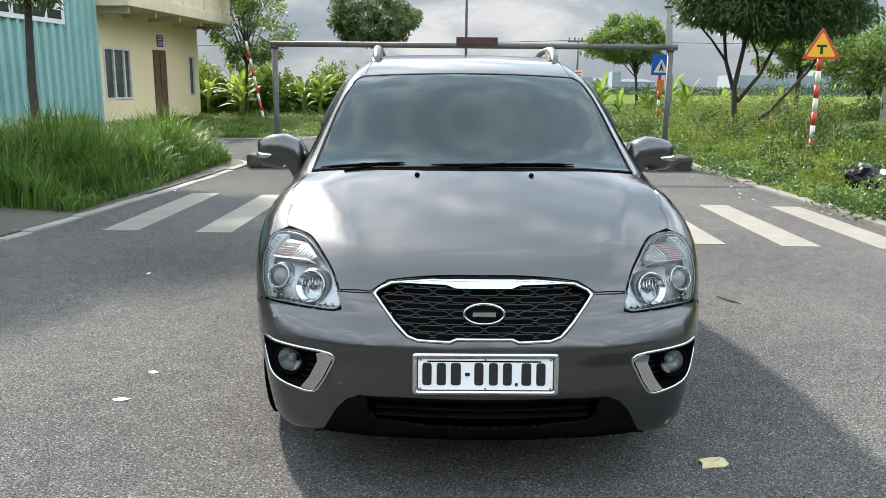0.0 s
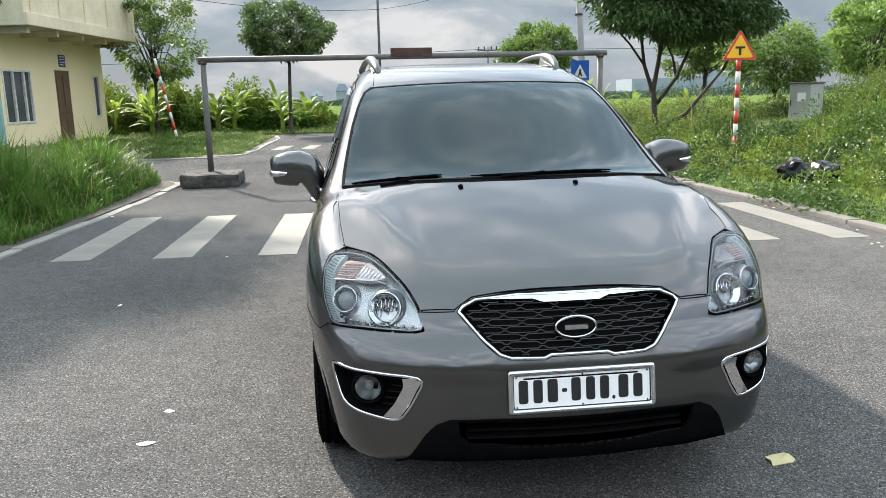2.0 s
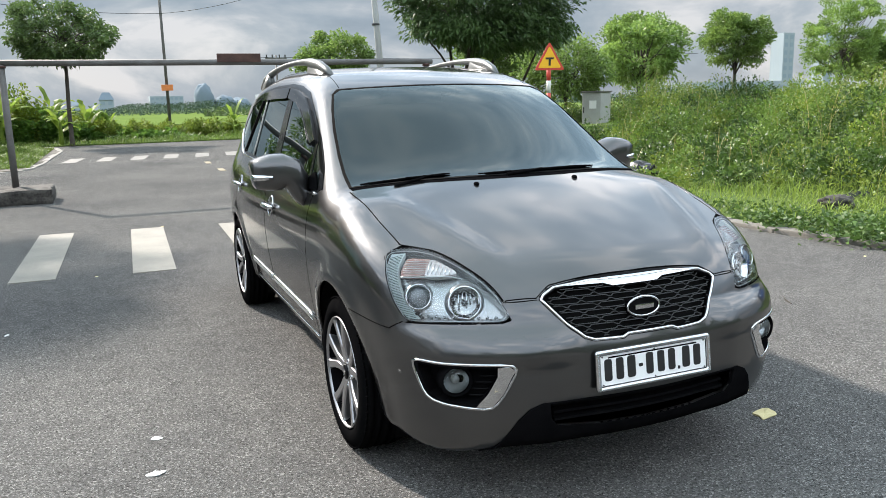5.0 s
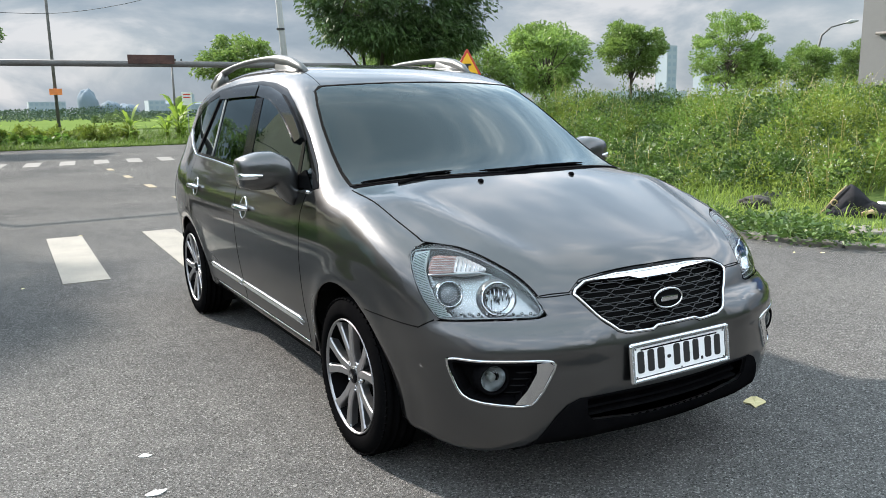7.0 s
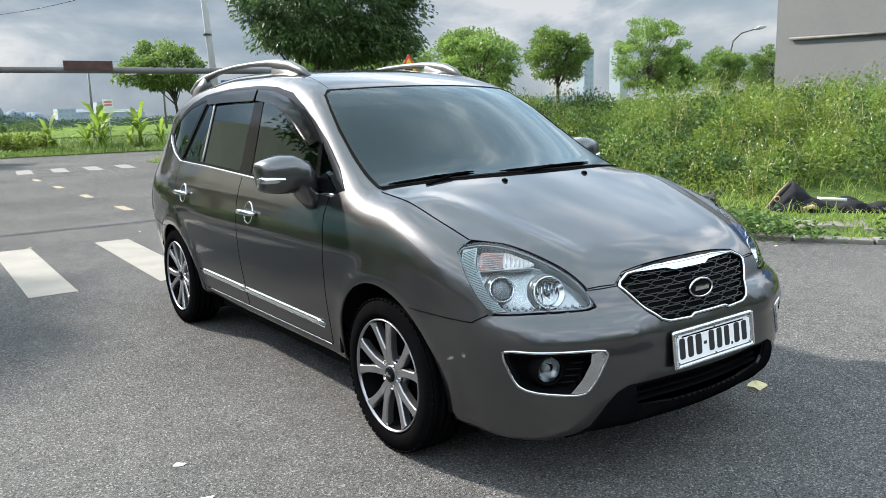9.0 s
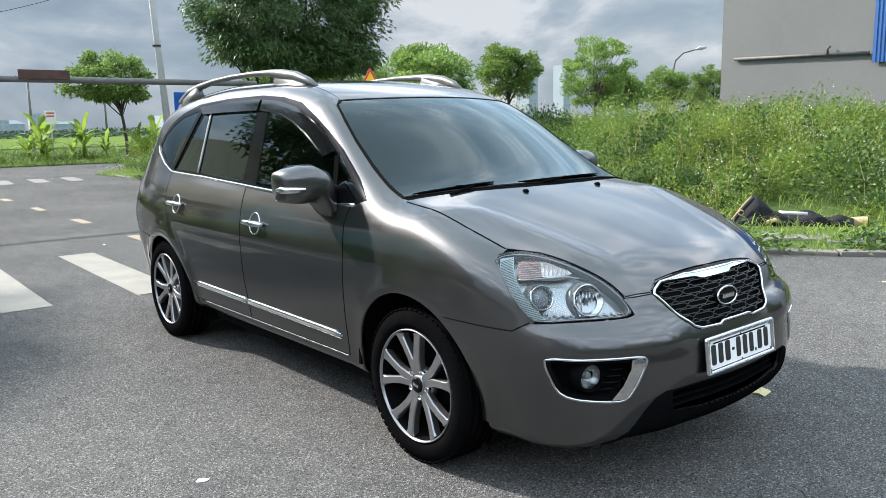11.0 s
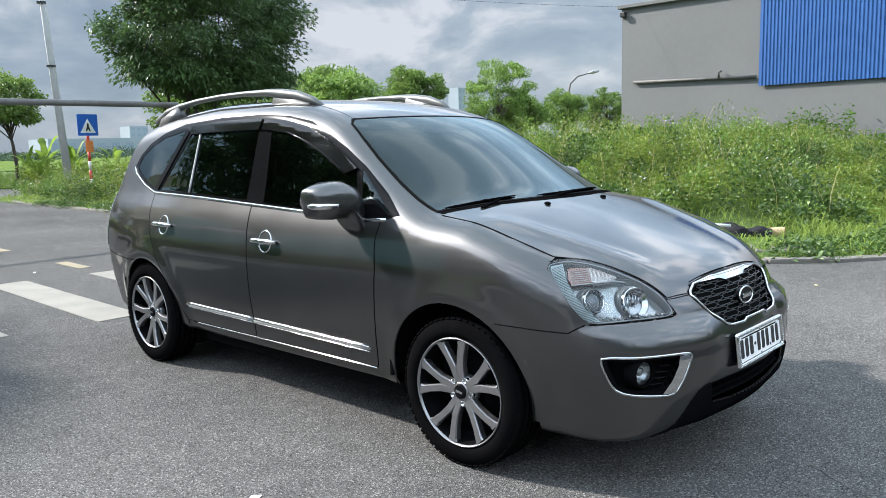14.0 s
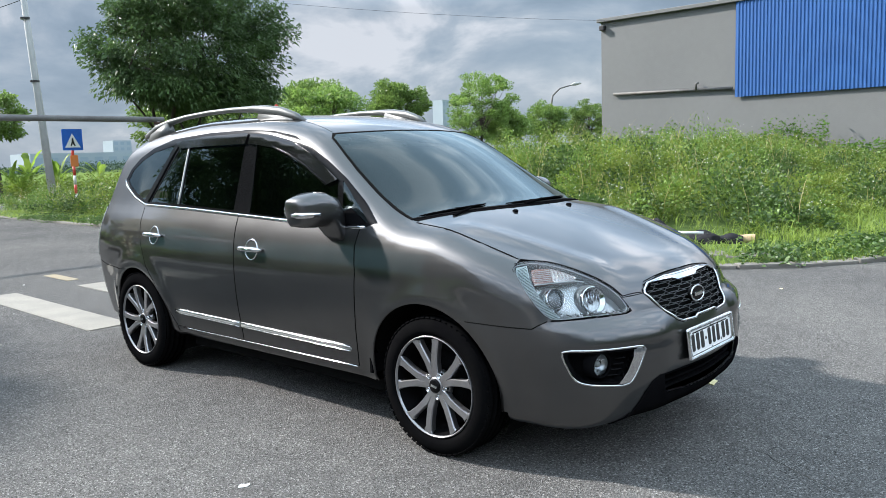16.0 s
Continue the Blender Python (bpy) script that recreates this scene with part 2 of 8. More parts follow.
# asphalt: grit of many greys, worn paler tracks, darker patches
am = bpy.data.materials.new("asphalt")
am.use_nodes = True
at_ = am.node_tree
ab = at_.nodes["Principled BSDF"]
aco = at_.nodes.new("ShaderNodeTexCoord")
a_grit, a_fine, a_big, a_mid = (at_.nodes.new("ShaderNodeTexVoronoi"), at_.nodes.new("ShaderNodeTexNoise"), at_.nodes.new("ShaderNodeTexNoise"), at_.nodes.new("ShaderNodeTexNoise"))
a_grit.inputs["Scale"].default_value = 170
a_fine.inputs["Scale"].default_value, a_fine.inputs["Detail"].default_value = 85, 5
a_big.inputs["Scale"].default_value, a_big.inputs["Detail"].default_value = 0.45, 5
a_mid.inputs["Scale"].default_value, a_mid.inputs["Detail"].default_value = 7, 4
a_sep = at_.nodes.new("ShaderNodeSeparateColor")


def tone_ramp(*stops):
    r = at_.nodes.new("ShaderNodeValToRGB")
    r.color_ramp.elements[0].position, r.color_ramp.elements[0].color = stops[0][0], (*stops[0][1], 1)
    r.color_ramp.elements[1].position, r.color_ramp.elements[1].color = stops[-1][0], (*stops[-1][1], 1)
    for where, tone_ in stops[1:-1]:
        r.color_ramp.elements.new(where).color = (*tone_, 1)
    return r


a_r1 = tone_ramp((0.0, (0.042, 0.0413, 0.040)), (0.12, (0.088, 0.0868, 0.0845)), (0.80, (0.129, 0.127, 0.1235)), (1.0, (0.265, 0.262, 0.254)))
a_r2 = tone_ramp((0.34, (0.72, 0.72, 0.72)), (0.62, (1.2, 1.2, 1.2)))
a_r3 = tone_ramp((0.30, (0.80, 0.80, 0.81)), (0.70, (1.10, 1.09, 1.07)))
a_r4 = tone_ramp((0.30, (0.90, 0.90, 0.90)), (0.70, (1.08, 1.08, 1.07)))
a_m1, a_m2, a_m3 = (at_.nodes.new("ShaderNodeMix") for _ in range(3))
for n in (a_m1, a_m2, a_m3):
    n.data_type, n.blend_type = "RGBA", "MULTIPLY"
    n.inputs["Factor"].default_value = 1.0
a_bump = at_.nodes.new("ShaderNodeBump")
a_bump.inputs["Strength"].default_value, a_bump.inputs["Distance"].default_value = 0.8, 0.006
for p, q in ((aco.outputs["Object"], a_grit.inputs["Vector"]), (aco.outputs["Object"], a_fine.inputs["Vector"]), (aco.outputs["Object"], a_big.inputs["Vector"]), (aco.outputs["Object"], a_mid.inputs["Vector"]),
             (a_grit.outputs["Color"], a_sep.inputs["Color"]), (a_sep.outputs["Red"], a_r1.inputs["Fac"]), (a_fine.outputs["Fac"], a_r2.inputs["Fac"]), (a_big.outputs["Fac"], a_r3.inputs["Fac"]), (a_mid.outputs["Fac"], a_r4.inputs["Fac"]),
             (a_r1.outputs["Color"], a_m1.inputs["A"]), (a_r2.outputs["Color"], a_m1.inputs["B"]), (a_m1.outputs["Result"], a_m2.inputs["A"]), (a_r3.outputs["Color"], a_m2.inputs["B"]),
             (a_m2.outputs["Result"], a_m3.inputs["A"]), (a_r4.outputs["Color"], a_m3.inputs["B"]),
             (a_m3.outputs["Result"], ab.inputs["Base Color"]), (a_grit.outputs["Distance"], a_bump.inputs["Height"]), (a_bump.outputs["Normal"], ab.inputs["Normal"])):
    at_.links.new(p, q)
ab.inputs["Roughness"].default_value, ab.inputs["Specular IOR Level"].default_value = 1.0, 0.0
M["asphalt"] = am
LEAF = {}
for leaf_name, c1, c2, tr in (("tree_dark", (0.105, 0.185, 0.055), (0.030, 0.062, 0.020), 0.36), ("tree_light", (0.24, 0.36, 0.08), (0.085, 0.16, 0.038), 0.5),
                          ("tree_mid", (0.13, 0.21, 0.06), (0.06, 0.105, 0.032), 0.38), ("grass_tall", (0.13, 0.245, 0.042), (0.048, 0.105, 0.02), 0.45),
                          ("weed", (0.28, 0.355, 0.055), (0.095, 0.15, 0.022), 0.34), ("weed_green", (0.19, 0.30, 0.05), (0.062, 0.122, 0.02), 0.34), ("grass_short", (0.29, 0.38, 0.075), (0.15, 0.225, 0.045), 0.4),
                          ("grass_rough", (0.17, 0.255, 0.05), (0.06, 0.105, 0.022), 0.4), ("creeper", (0.105, 0.19, 0.038), (0.038, 0.08, 0.016), 0.28), ("banana", (0.33, 0.45, 0.07), (0.15, 0.25, 0.04), 0.55), ("rice", (0.24, 0.42, 0.06), (0.17, 0.32, 0.05), 0.2),
                          ("straw", (0.42, 0.36, 0.15), (0.28, 0.25, 0.10), 0.35)):
    LEAF[leaf_name] = material("foliage_" + leaf_name, tuple(0.93 * c for c in c1), 0.45 if "tree" in leaf_name else 0.5, second=tuple(0.85 * c for c in c2), scale=1.3, fine=7, spread=0.3, vary=0.35, translucent=tr, spec=0.15 if "grass" in leaf_name else 0.3 if leaf_name == "weed" else 0.2 if leaf_name == "banana" else 0.45 if "tree" in leaf_name else 0.45)

# ---- building blocks ----
RND = random.Random(7)


def mesh_of(bm, name, mat=None, smooth=False):
    me = bpy.data.meshes.new(name)
    bm.to_mesh(me)
    bm.free()
    if mat:
        me.materials.append(mat)
    if smooth:
        me.polygons.foreach_set("use_smooth", [True] * len(me.polygons))
    return me


def thing(name, label, category, group="", kind="", at=(0, 0, 0), turn=0.0):
    """A top-level thing: an Empty at its base that carries its parts."""
    ob = new(name)
    ob.matrix_world = pose(*at, 0, 0, turn)
    return tagged(ob, label, category, group, kind)


def part(name, bm, mat, parent, label="", smooth=False):
    ob = new(name, mesh_of(bm, name, mat, smooth))
    ob.parent = parent
    return tagged(ob, label) if label else ob


def solid(name, bm, mat, label, category, group="", kind="", smooth=False):
    """A thing or a piece of the setting that is one mesh."""
    return tagged(new(name, mesh_of(bm, name, mat, smooth)), label, category, group, kind)


def box(bm, x0, x1, y0, y1, z0, z1, bevel=0.0):
    vs = [bm.verts.new((x, y, z)) for z in (z0, z1) for x, y in ((x0, y0), (x1, y0), (x1, y1), (x0, y1))]
    fs = [bm.faces.new([vs[i] for i in f]) for f in ((3, 2, 1, 0), (4, 5, 6, 7), (0, 1, 5, 4), (1, 2, 6, 5), (2, 3, 7, 6), (3, 0, 4, 7))]
    if bevel:
        edges = {e for f in fs for e in f.edges}
        bmesh.ops.bevel(bm, geom=list(edges), offset=bevel, segments=2, profile=0.6, affect="EDGES")
    return vs


def rings(bm, sections, closed=True, caps=True):
    """Skin over rings of points."""
    rows_ = [[bm.verts.new(p) for p in s] for s in sections]
    n = len(rows_[0])
    for a, b in zip(rows_, rows_[1:]):
        for i in range(n if closed else n - 1):
            j = (i + 1) % n
            bm.faces.new((a[i], a[j], b[j], b[i]))
    if caps and closed:
        bm.faces.new(rows_[0][::-1])
        bm.faces.new(rows_[-1])
    return rows_


def tube(bm, pts, radii, seg=8, caps=True):
    """A round bar along points; radii: one number or one a point."""
    pts = [Vector(p) for p in pts]
    if not isinstance(radii, (list, tuple)):
        radii = [radii] * len(pts)
    out, side = [], None
    for i, p in enumerate(pts):
        d = (pts[min(i + 1, len(pts) - 1)] - pts[max(i - 1, 0)]).normalized()
        if side is None:
            side = d.orthogonal().normalized()
        side = (side - d * side.dot(d)).normalized()
        up = d.cross(side)
        out.append([p + (side * math.cos(a) + up * math.sin(a)) * radii[i] for a in (2 * math.pi * k / seg for k in range(seg))])
    return rings(bm, out, True, caps)


def loop_tube(bm, pts, r, seg=6):
    """A round bar along a closed run of points."""
    pts = [Vector(p) for p in pts]
    n, out, side = len(pts), [], None
    for i, p in enumerate(pts):
        d = (pts[(i + 1) % n] - pts[i - 1]).normalized()
        side = d.orthogonal().normalized() if side is None else (side - d * side.dot(d)).normalized()
        up = d.cross(side)
        out.append([p + (side * math.cos(a) + up * math.sin(a)) * r for a in (2 * math.pi * k / seg for k in range(seg))])
    rows_ = [[bm.verts.new(q) for q in s] for s in out]
    for k in range(n):
        a, b = rows_[k], rows_[(k + 1) % n]
        for i in range(seg):
            bm.faces.new((a[i], a[(i + 1) % seg], b[(i + 1) % seg], b[i]))


def slab(bm, outline, z0, z1):
    """An upright prism over an outline in plan."""
    lo, hi = [bm.verts.new((x, y, z0)) for x, y in outline], [bm.verts.new((x, y, z1)) for x, y in outline]
    n = len(outline)
    bm.faces.new(hi)
    bm.faces.new(lo[::-1])
    for i in range(n):
        bm.faces.new((lo[i], lo[(i + 1) % n], hi[(i + 1) % n], hi[i]))


def cloud(name, verts, faces, mat, smooth=False):
    me = bpy.data.meshes.new(name)
    verts, faces = np.asarray(verts, np.float32), np.asarray(faces, np.int32)
    k = faces.shape[1]
    me.vertices.add(len(verts))
    me.vertices.foreach_set("co", verts.ravel())
    me.loops.add(faces.size)
    me.loops.foreach_set("vertex_index", faces.ravel())
    me.polygons.add(len(faces))
    me.polygons.foreach_set("loop_start", np.arange(0, faces.size, k, dtype=np.int32))
    me.polygons.foreach_set("loop_total", np.full(len(faces), k, np.int32))
    me.update(calc_edges=True)
    me.materials.append(mat)
    return me


def unit(v):
    return v / np.maximum(np.linalg.norm(v, axis=1, keepdims=True), 1e-9)


def leaves(name, at, along, length, width, mat, rng, droop=0.25):
    """Many small folded leaves: at and along are n x 3, length and width n."""
    n = len(at)
    along = unit(along)
    side = unit(np.cross(along, rng.normal(size=(n, 3))))
    up = np.cross(side, along)
    length, width = length[:, None], width[:, None]
    mid = at + along * length * 0.5
    tip = at + along * length - np.array((0, 0, 1.0)) * length * droop
    v = np.stack([at, mid + side * width * 0.5 + up * width * 0.15, tip, mid - side * width * 0.5 + up * width * 0.15], 1).reshape(-1, 3)
    return cloud(name, v, np.arange(4 * n).reshape(-1, 4), mat)


def blades(name, foot, height, lean, width, mat, rng):
    """Many arching grass blades of three quads each."""
    n = len(foot)
    a = rng.uniform(0, 2 * np.pi, n)
    out = np.stack([np.cos(a), np.sin(a), 0 * a], 1)
    side = np.stack([-np.sin(a), np.cos(a), 0 * a], 1) * width[:, None] * 0.5
    h, l = height[:, None], lean[:, None]
    up = np.array((0, 0, 1.0))
    sag = 0.42 * np.minimum(l / h, 1.3)
    row = lambda u, w: [foot + up * h * (u - sag * u ** 3.2) + out * l * u ** 2.1 + q * side * w for q in (-1, 1)]
    v = np.stack([*row(0.0, 0.8), *row(0.45, 1.0), *row(0.78, 0.75), *row(1.0, 0.1)], 1).reshape(-1, 3)
    k = 8 * np.arange(n)[:, None]
    return cloud(name, v, np.concatenate([k + (0, 1, 3, 2), k + (2, 3, 5, 4), k + (4, 5, 7, 6)]), mat)


# ---- ground, road, kerbs ----
bm = bmesh.new()
slab(bm, [(-2500, -2500), (2500, -2500), (2500, 2500), (-2500, 2500)], -0.6, -0.05)
solid("ground", bm, M["field"], "flat green land reaching to the horizon", "ground", kind="structure")
bm = bmesh.new()
slab(bm, [(-90, -30), (90, -30), (90, 30.6), (-90, 34.0)], -0.4, 0.0)
solid("road", bm, M["asphalt"], "worn grey asphalt road with coarse grit", "road", kind="structure")


def arc(cx, cy, r, a0, a1, n=8):
    return [(cx + r * math.cos(radians(a0 + (a1 - a0) * k / n)), cy + r * math.sin(radians(a0 + (a1 - a0) * k / n))) for k in range(n + 1)]


# kerb lines in plan; the verge lies on their outer side
RIGHT_LINE = [(60, -0.75), (11, -0.75), (8.4, -0.6), *arc(8.2, 3.0, 3.5, 262, 180, 7), (4.72, 4.5), (4.72, 8), (4.75, 14), (4.85, 18), *arc(7.4, 21.6, 2.5, 182, 95, 6), (60, 24.2)]
LEFT_LINE = [(-60, 3.2), (-6.5, 3.3), *arc(-5.6, 4.3, 1.3, 275, 358, 5), (-4.05, 7.0), (-3.88, 9.5), (-3.82, 11.0), *arc(-4.9, 11.2, 1.1, 5, 88, 4), (-60, 12.6)]
LEFT_FAR = [(-60, 18.6), (-5.6, 18.3), *arc(-4.6, 19.3, 1.0, 262, 355, 4), (-3.45, 21.5), (-3.4, 24.0), (-3.3, 28.0), (-3.6, 30.5), (-4.6, 32.6), (-60, 33.7)]


def ground_right(x, y):
    """Height of the overgrown bank on the far side of the right kerb."""
    d = np.minimum(np.minimum(x - 4.8, y + 0.7), np.where(y > 12, 24.5 - y, 99))
    d = np.where((x < 8.2) & (y < 3.0), np.minimum(d, 3.5 - np.hypot(x - 8.2, y - 3.0)), d)
    rise = np.clip((d - 1.6) / 5.0, 0, 1)
    return 0.015 + 0.085 * np.clip(d / 0.5, 0, 1) + (0.85 - 0.30 * np.clip((y - 10) / 8, 0, 1)) * rise * rise * (3 - 2 * rise) + 0.05 * np.sin(x * 1.3) * np.cos(y * 1.1) * rise, d


def verge(name, outline, label, h=0.03):
    bm = bmesh.new()
    slab(bm, outline, -0.2, h)
    return solid(name, bm, M["earth"], label, "verge", kind="structure")


verge("verge_left", LEFT_LINE, "earth verge under tall grass beside the road")
verge("verge_left_far", LEFT_FAR, "earth verge before the cream house")
nx, ny = 110, 54
gx, gy = np.meshgrid(np.linspace(4.8, 58, nx), np.linspace(-0.65, 24.0, ny))
gz, gd = ground_right(gx, gy)
gz = np.where(gd < 0, -0.12, gz)
idx = np.arange(nx * ny).reshape(ny, nx)
quads = np.stack([idx[:-1, :-1], idx[:-1, 1:], idx[1:, 1:], idx[1:, :-1]], -1).reshape(-1, 4)
me = cloud("bank", np.stack([gx, gy, gz], -1).reshape(-1, 3), quads, M["field"])
me.polygons.foreach_set("use_smooth", [True] * len(me.polygons))
tagged(new("bank_right", me), "low earth bank under weeds", "bank", kind="structure")
bm = bmesh.new()
slab(bm, [(-90, 34.0), (90, 30.6), (120, 62), (-120, 62)], -0.3, 0.06)
solid("verge_far", bm, M["field"], "grassy strip beyond the cross road", "verge", kind="structure")


def kerb(line, label, high=0.05, mat="kerb", half=0.09):
    """A run of kerb stones along a line in plan, each a stone of its own."""
    owner = thing("kerb", label, "kerb", "kerbs", "structure")
    pts = [Vector((x, y, 0)) for x, y in line]
    cut, carry = [], 0.0
    for a, b in zip(pts, pts[1:]):
        if min(a.x, b.x) < -16 or max(a.x, b.x) > 26:
            if abs(a.x) > 26 or abs(a.x) > 16:
                d = b - a
                a = b - d.normalized() * min(d.length, 9)
            else:
                d = b - a
                b = a + d.normalized() * min(d.length, 14)
        n = max(1, round((b - a).length / 0.8))
        for k in range(n):
            cut.append((a.lerp(b, k / n), a.lerp(b, (k + 1) / n)))
    base = bmesh.new()
    box(base, -0.5, 0.5, -half, half, -0.15, high, 0.015)
    me_ = mesh_of(base, "kerbstone", M[mat])
    for a, b in cut:
        d = b - a
        ob = new("kerbstone", me_)
        ob.parent = owner
        ob.matrix_local = Matrix.LocRotScale((a + b) / 2 + Vector((0, 0, RND.uniform(-0.012, 0.01))), Euler((0, RND.uniform(-0.01, 0.01), math.atan2(d.y, d.x))), (d.length - 0.012, 1, 1))
    return owner


kerb(RIGHT_LINE, "weathered reddish-grey kerb beside the weedy bank")
kerb(LEFT_LINE, "pale concrete edging laid nearly flush with the road", 0.02, "kerb_pale", 0.13)
kerb(LEFT_FAR, "pale concrete edging beside mown grass", 0.03, "kerb_pale")

# painted marks
for k, x0 in enumerate((-3.58, -2.61, -1.61, -0.59, 0.42, 1.35, 2.25, 3.13, 4.02)):
    bm = bmesh.new()
    dx = 0.06
    slab(bm, [(x0, 4.45 - 0.085 * k), (x0 + 0.37, 4.44 - 0.085 * k), (x0 + 0.37 + dx, 7.25 - 0.105 * k), (x0 + dx, 7.26 - 0.105 * k)], -0.01, 0.005)
    solid("crossing_stripe", bm, M["lane_white"], "worn cream-white crossing stripe painted on asphalt", "road marking", "near crossing stripes")
for k in range(8):
    x0 = -3.0 + k * 0.90
    bm = bmesh.new()
    slab(bm, [(x0, 21.0), (x0 + 0.40, 21.0), (x0 + 0.62, 23.0), (x0 + 0.22, 23.0)], -0.01, 0.005)
    solid("crossing_stripe", bm, M["lane_worn"], "worn white crossing stripe on the far side of the barrier", "road marking", "far crossing stripes")
for k in range(5):
    y0 = 7.35 + k * 2.66
    bm = bmesh.new()
    slab(bm, [(0.58, y0), (0.72, y0), (0.74, y0 + 0.75), (0.60, y0 + 0.75)], -0.01, 0.005)
    solid("lane_dash", bm, M["lane_yellow"], "faded yellow lane dash painted on asphalt", "road marking", "yellow dashes")
rc = random.Random(8)
bm = bmesh.new()
steps = [(0.054 - 0.257 * u + rc.uniform(-0.008, 0.008), -1.136 - 0.406 * u + rc.uniform(-0.006, 0.006), rc.uniform(0.0015, 0.004)) for u in (k / 14 for k in range(15))]
for (x0, y0, w0), (x1, y1, w1) in zip(steps, steps[1:]):
    slab(bm, [(x0 - w0, y0 + w0 * 0.6), (x1 - w1, y1 + w1 * 0.6), (x1 + w1, y1 - w1 * 0.6), (x0 + w0, y0 - w0 * 0.6)], -0.005, 0.0012)
solid("asphalt_crack", bm, M["stone"], "thin dark crack running across the asphalt", "crack", kind="structure")
# ---- height barrier over the road ----
gate = thing("height_barrier", "grey steel height barrier spanning the road on stone feet", "barrier", at=(0, 11.28, 0))
for x in (-3.15, 4.08):
    bm = bmesh.new()
    tube(bm, [(x, 0, 0.15), (x, 0, 2.17)], 0.052, 12)
    part("post", bm, M["galv"], gate, smooth=True)
bm = bmesh.new()
tube(bm, [(-3.22, 0, 2.20), (4.2, 0, 2.20)], 0.052, 12)
part("crossbar", bm, M["galv"], gate, smooth=True)
for x in (-3.15, 4.08):
    bm = bmesh.new()
    tube(bm, [(x, 0, 2.12), (x, 0, 2.16)], 0.07, 12)
    part("collar", bm, M["rust"], gate, smooth=True)
bm = bmesh.new()
box(bm, 0.16, 0.91, -0.075, -0.055, 2.20, 2.345, 0.004)
part("height_plate", bm, M["rust"], gate, "rusted sheet plate bolted on the bar")
for x0, x1, y0, y1 in ((-3.6, -2.6, -0.62, 0.30), (3.45, 4.45, -0.62, 0.30)):
    bm = bmesh.new()
    box(bm, x0, x1, y0, y1, 0.0, 0.24, 0.05)
    bmesh.ops.subdivide_edges(bm, edges=bm.edges[:], cuts=3, use_grid_fill=True)
    for v in bm.verts:
        v.co += Vector((noise.noise(v.co * 5), noise.noise(v.co * 5 + Vector((9, 0, 0))), 0.8 * noise.noise(v.co * 5 + Vector((0, 7, 0))))) * 0.055
        v.co.z = max(v.co.z, 0.0)
    part("foot_block", bm, M["stone"], gate, "rough dark stone block")


# ---- signs ----
def striped_post(owner, x, y, z0, z1, r, bands, first):
    for k in range(bands):
        a, b = z0 + (z1 - z0) * k / bands, z0 + (z1 - z0) * (k + 1) / bands
        bm = bmesh.new()
        tube(bm, [(x, y, a), (x, y, b)], r, 12)
        part("post_band", bm, M["paint_red"] if (k + first) % 2 else M["paint_white"], owner, smooth=True)


def rounded(points, r, n=5):
    """An outline in two dimensions with rounded corners."""
    out = []
    for i, p in enumerate(points):
        p, a, b = Vector(p), Vector(points[i - 1]), Vector(points[(i + 1) % len(points)])
        p0, p1 = p + (a - p).normalized() * r, p + (b - p).normalized() * r
        for k in range(n + 1):
            u = k / n
            out.append(tuple(p0 * (1 - u) ** 2 + p * 2 * u * (1 - u) + p1 * u * u))
    return out


def plate(outline, y0, y1):
    """A flat plate in the x-z plane between two depths."""
    bm = bmesh.new()
    a, b = [bm.verts.new((x, y0, z)) for x, z in outline], [bm.verts.new((x, y1, z)) for x, z in outline]
    n = len(outline)
    bm.faces.new(a)
    bm.faces.new(b[::-1])
    for i in range(n):
        bm.faces.new((a[(i + 1) % n], a[i], b[i], b[(i + 1) % n]))
    bmesh.ops.recalc_face_normals(bm, faces=bm.faces[:])
    return bm


sign = thing("warning_sign", "yellow triangular junction warning sign with red border on striped post", "road sign", at=(6.93, 11.46, 0), turn=-10)
striped_post(sign, 0, 0.04, 0.05, 2.06, 0.045, 8, 0)
tri = lambda s, c: rounded([(-s, c - s * 0.577), (s, c - s * 0.577), (0, c + s * 1.155)], s * 0.16)
part("border", plate(tri(0.335, 2.215), 0.0, -0.012), M["paint_red"], sign)
part("face", plate(tri(0.258, 2.215), -0.012, -0.016), M["sign_yellow"], sign)
part("symbol_bar", plate([(-0.09, 2.28), (0.09, 2.28), (0.09, 2.24), (-0.09, 2.24)], -0.016, -0.020), M["black"], sign)
part("symbol_stem", plate([(-0.024, 2.24), (0.024, 2.24), (0.024, 2.115), (-0.024, 2.115)], -0.016, -0.020), M["black"], sign)

sign = thing("crossing_sign", "blue square pedestrian crossing sign on red and white post", "road sign", at=(6.46, 20.4, 0.05), turn=2)
striped_post(sign, 0, 0.04, 0.05, 1.86, 0.04, 7, 1)
part("face", plate(rounded([(-0.29, 1.80), (0.29, 1.80), (0.29, 2.40), (-0.29, 2.40)], 0.03), 0.0, -0.012), M["sign_blue"], sign)
part("triangle", plate([(-0.22, 1.88), (0.22, 1.88), (0, 2.28)], -0.012, -0.016), M["white"], sign)
part("symbol", plate([(-0.07, 1.92), (-0.03, 1.92), (0.0, 2.0), (0.04, 1.92), (0.08, 1.92), (0.03, 2.06), (0.02, 2.15), (-0.02, 2.15), (-0.03, 2.05)], -0.016, -0.02), M["black"], sign)
part("orange_plate", plate(rounded([(-0.11, 1.34), (0.11, 1.34), (0.11, 1.66), (-0.11, 1.66)], 0.02), -0.02, -0.03), M["sign_orange"], sign)

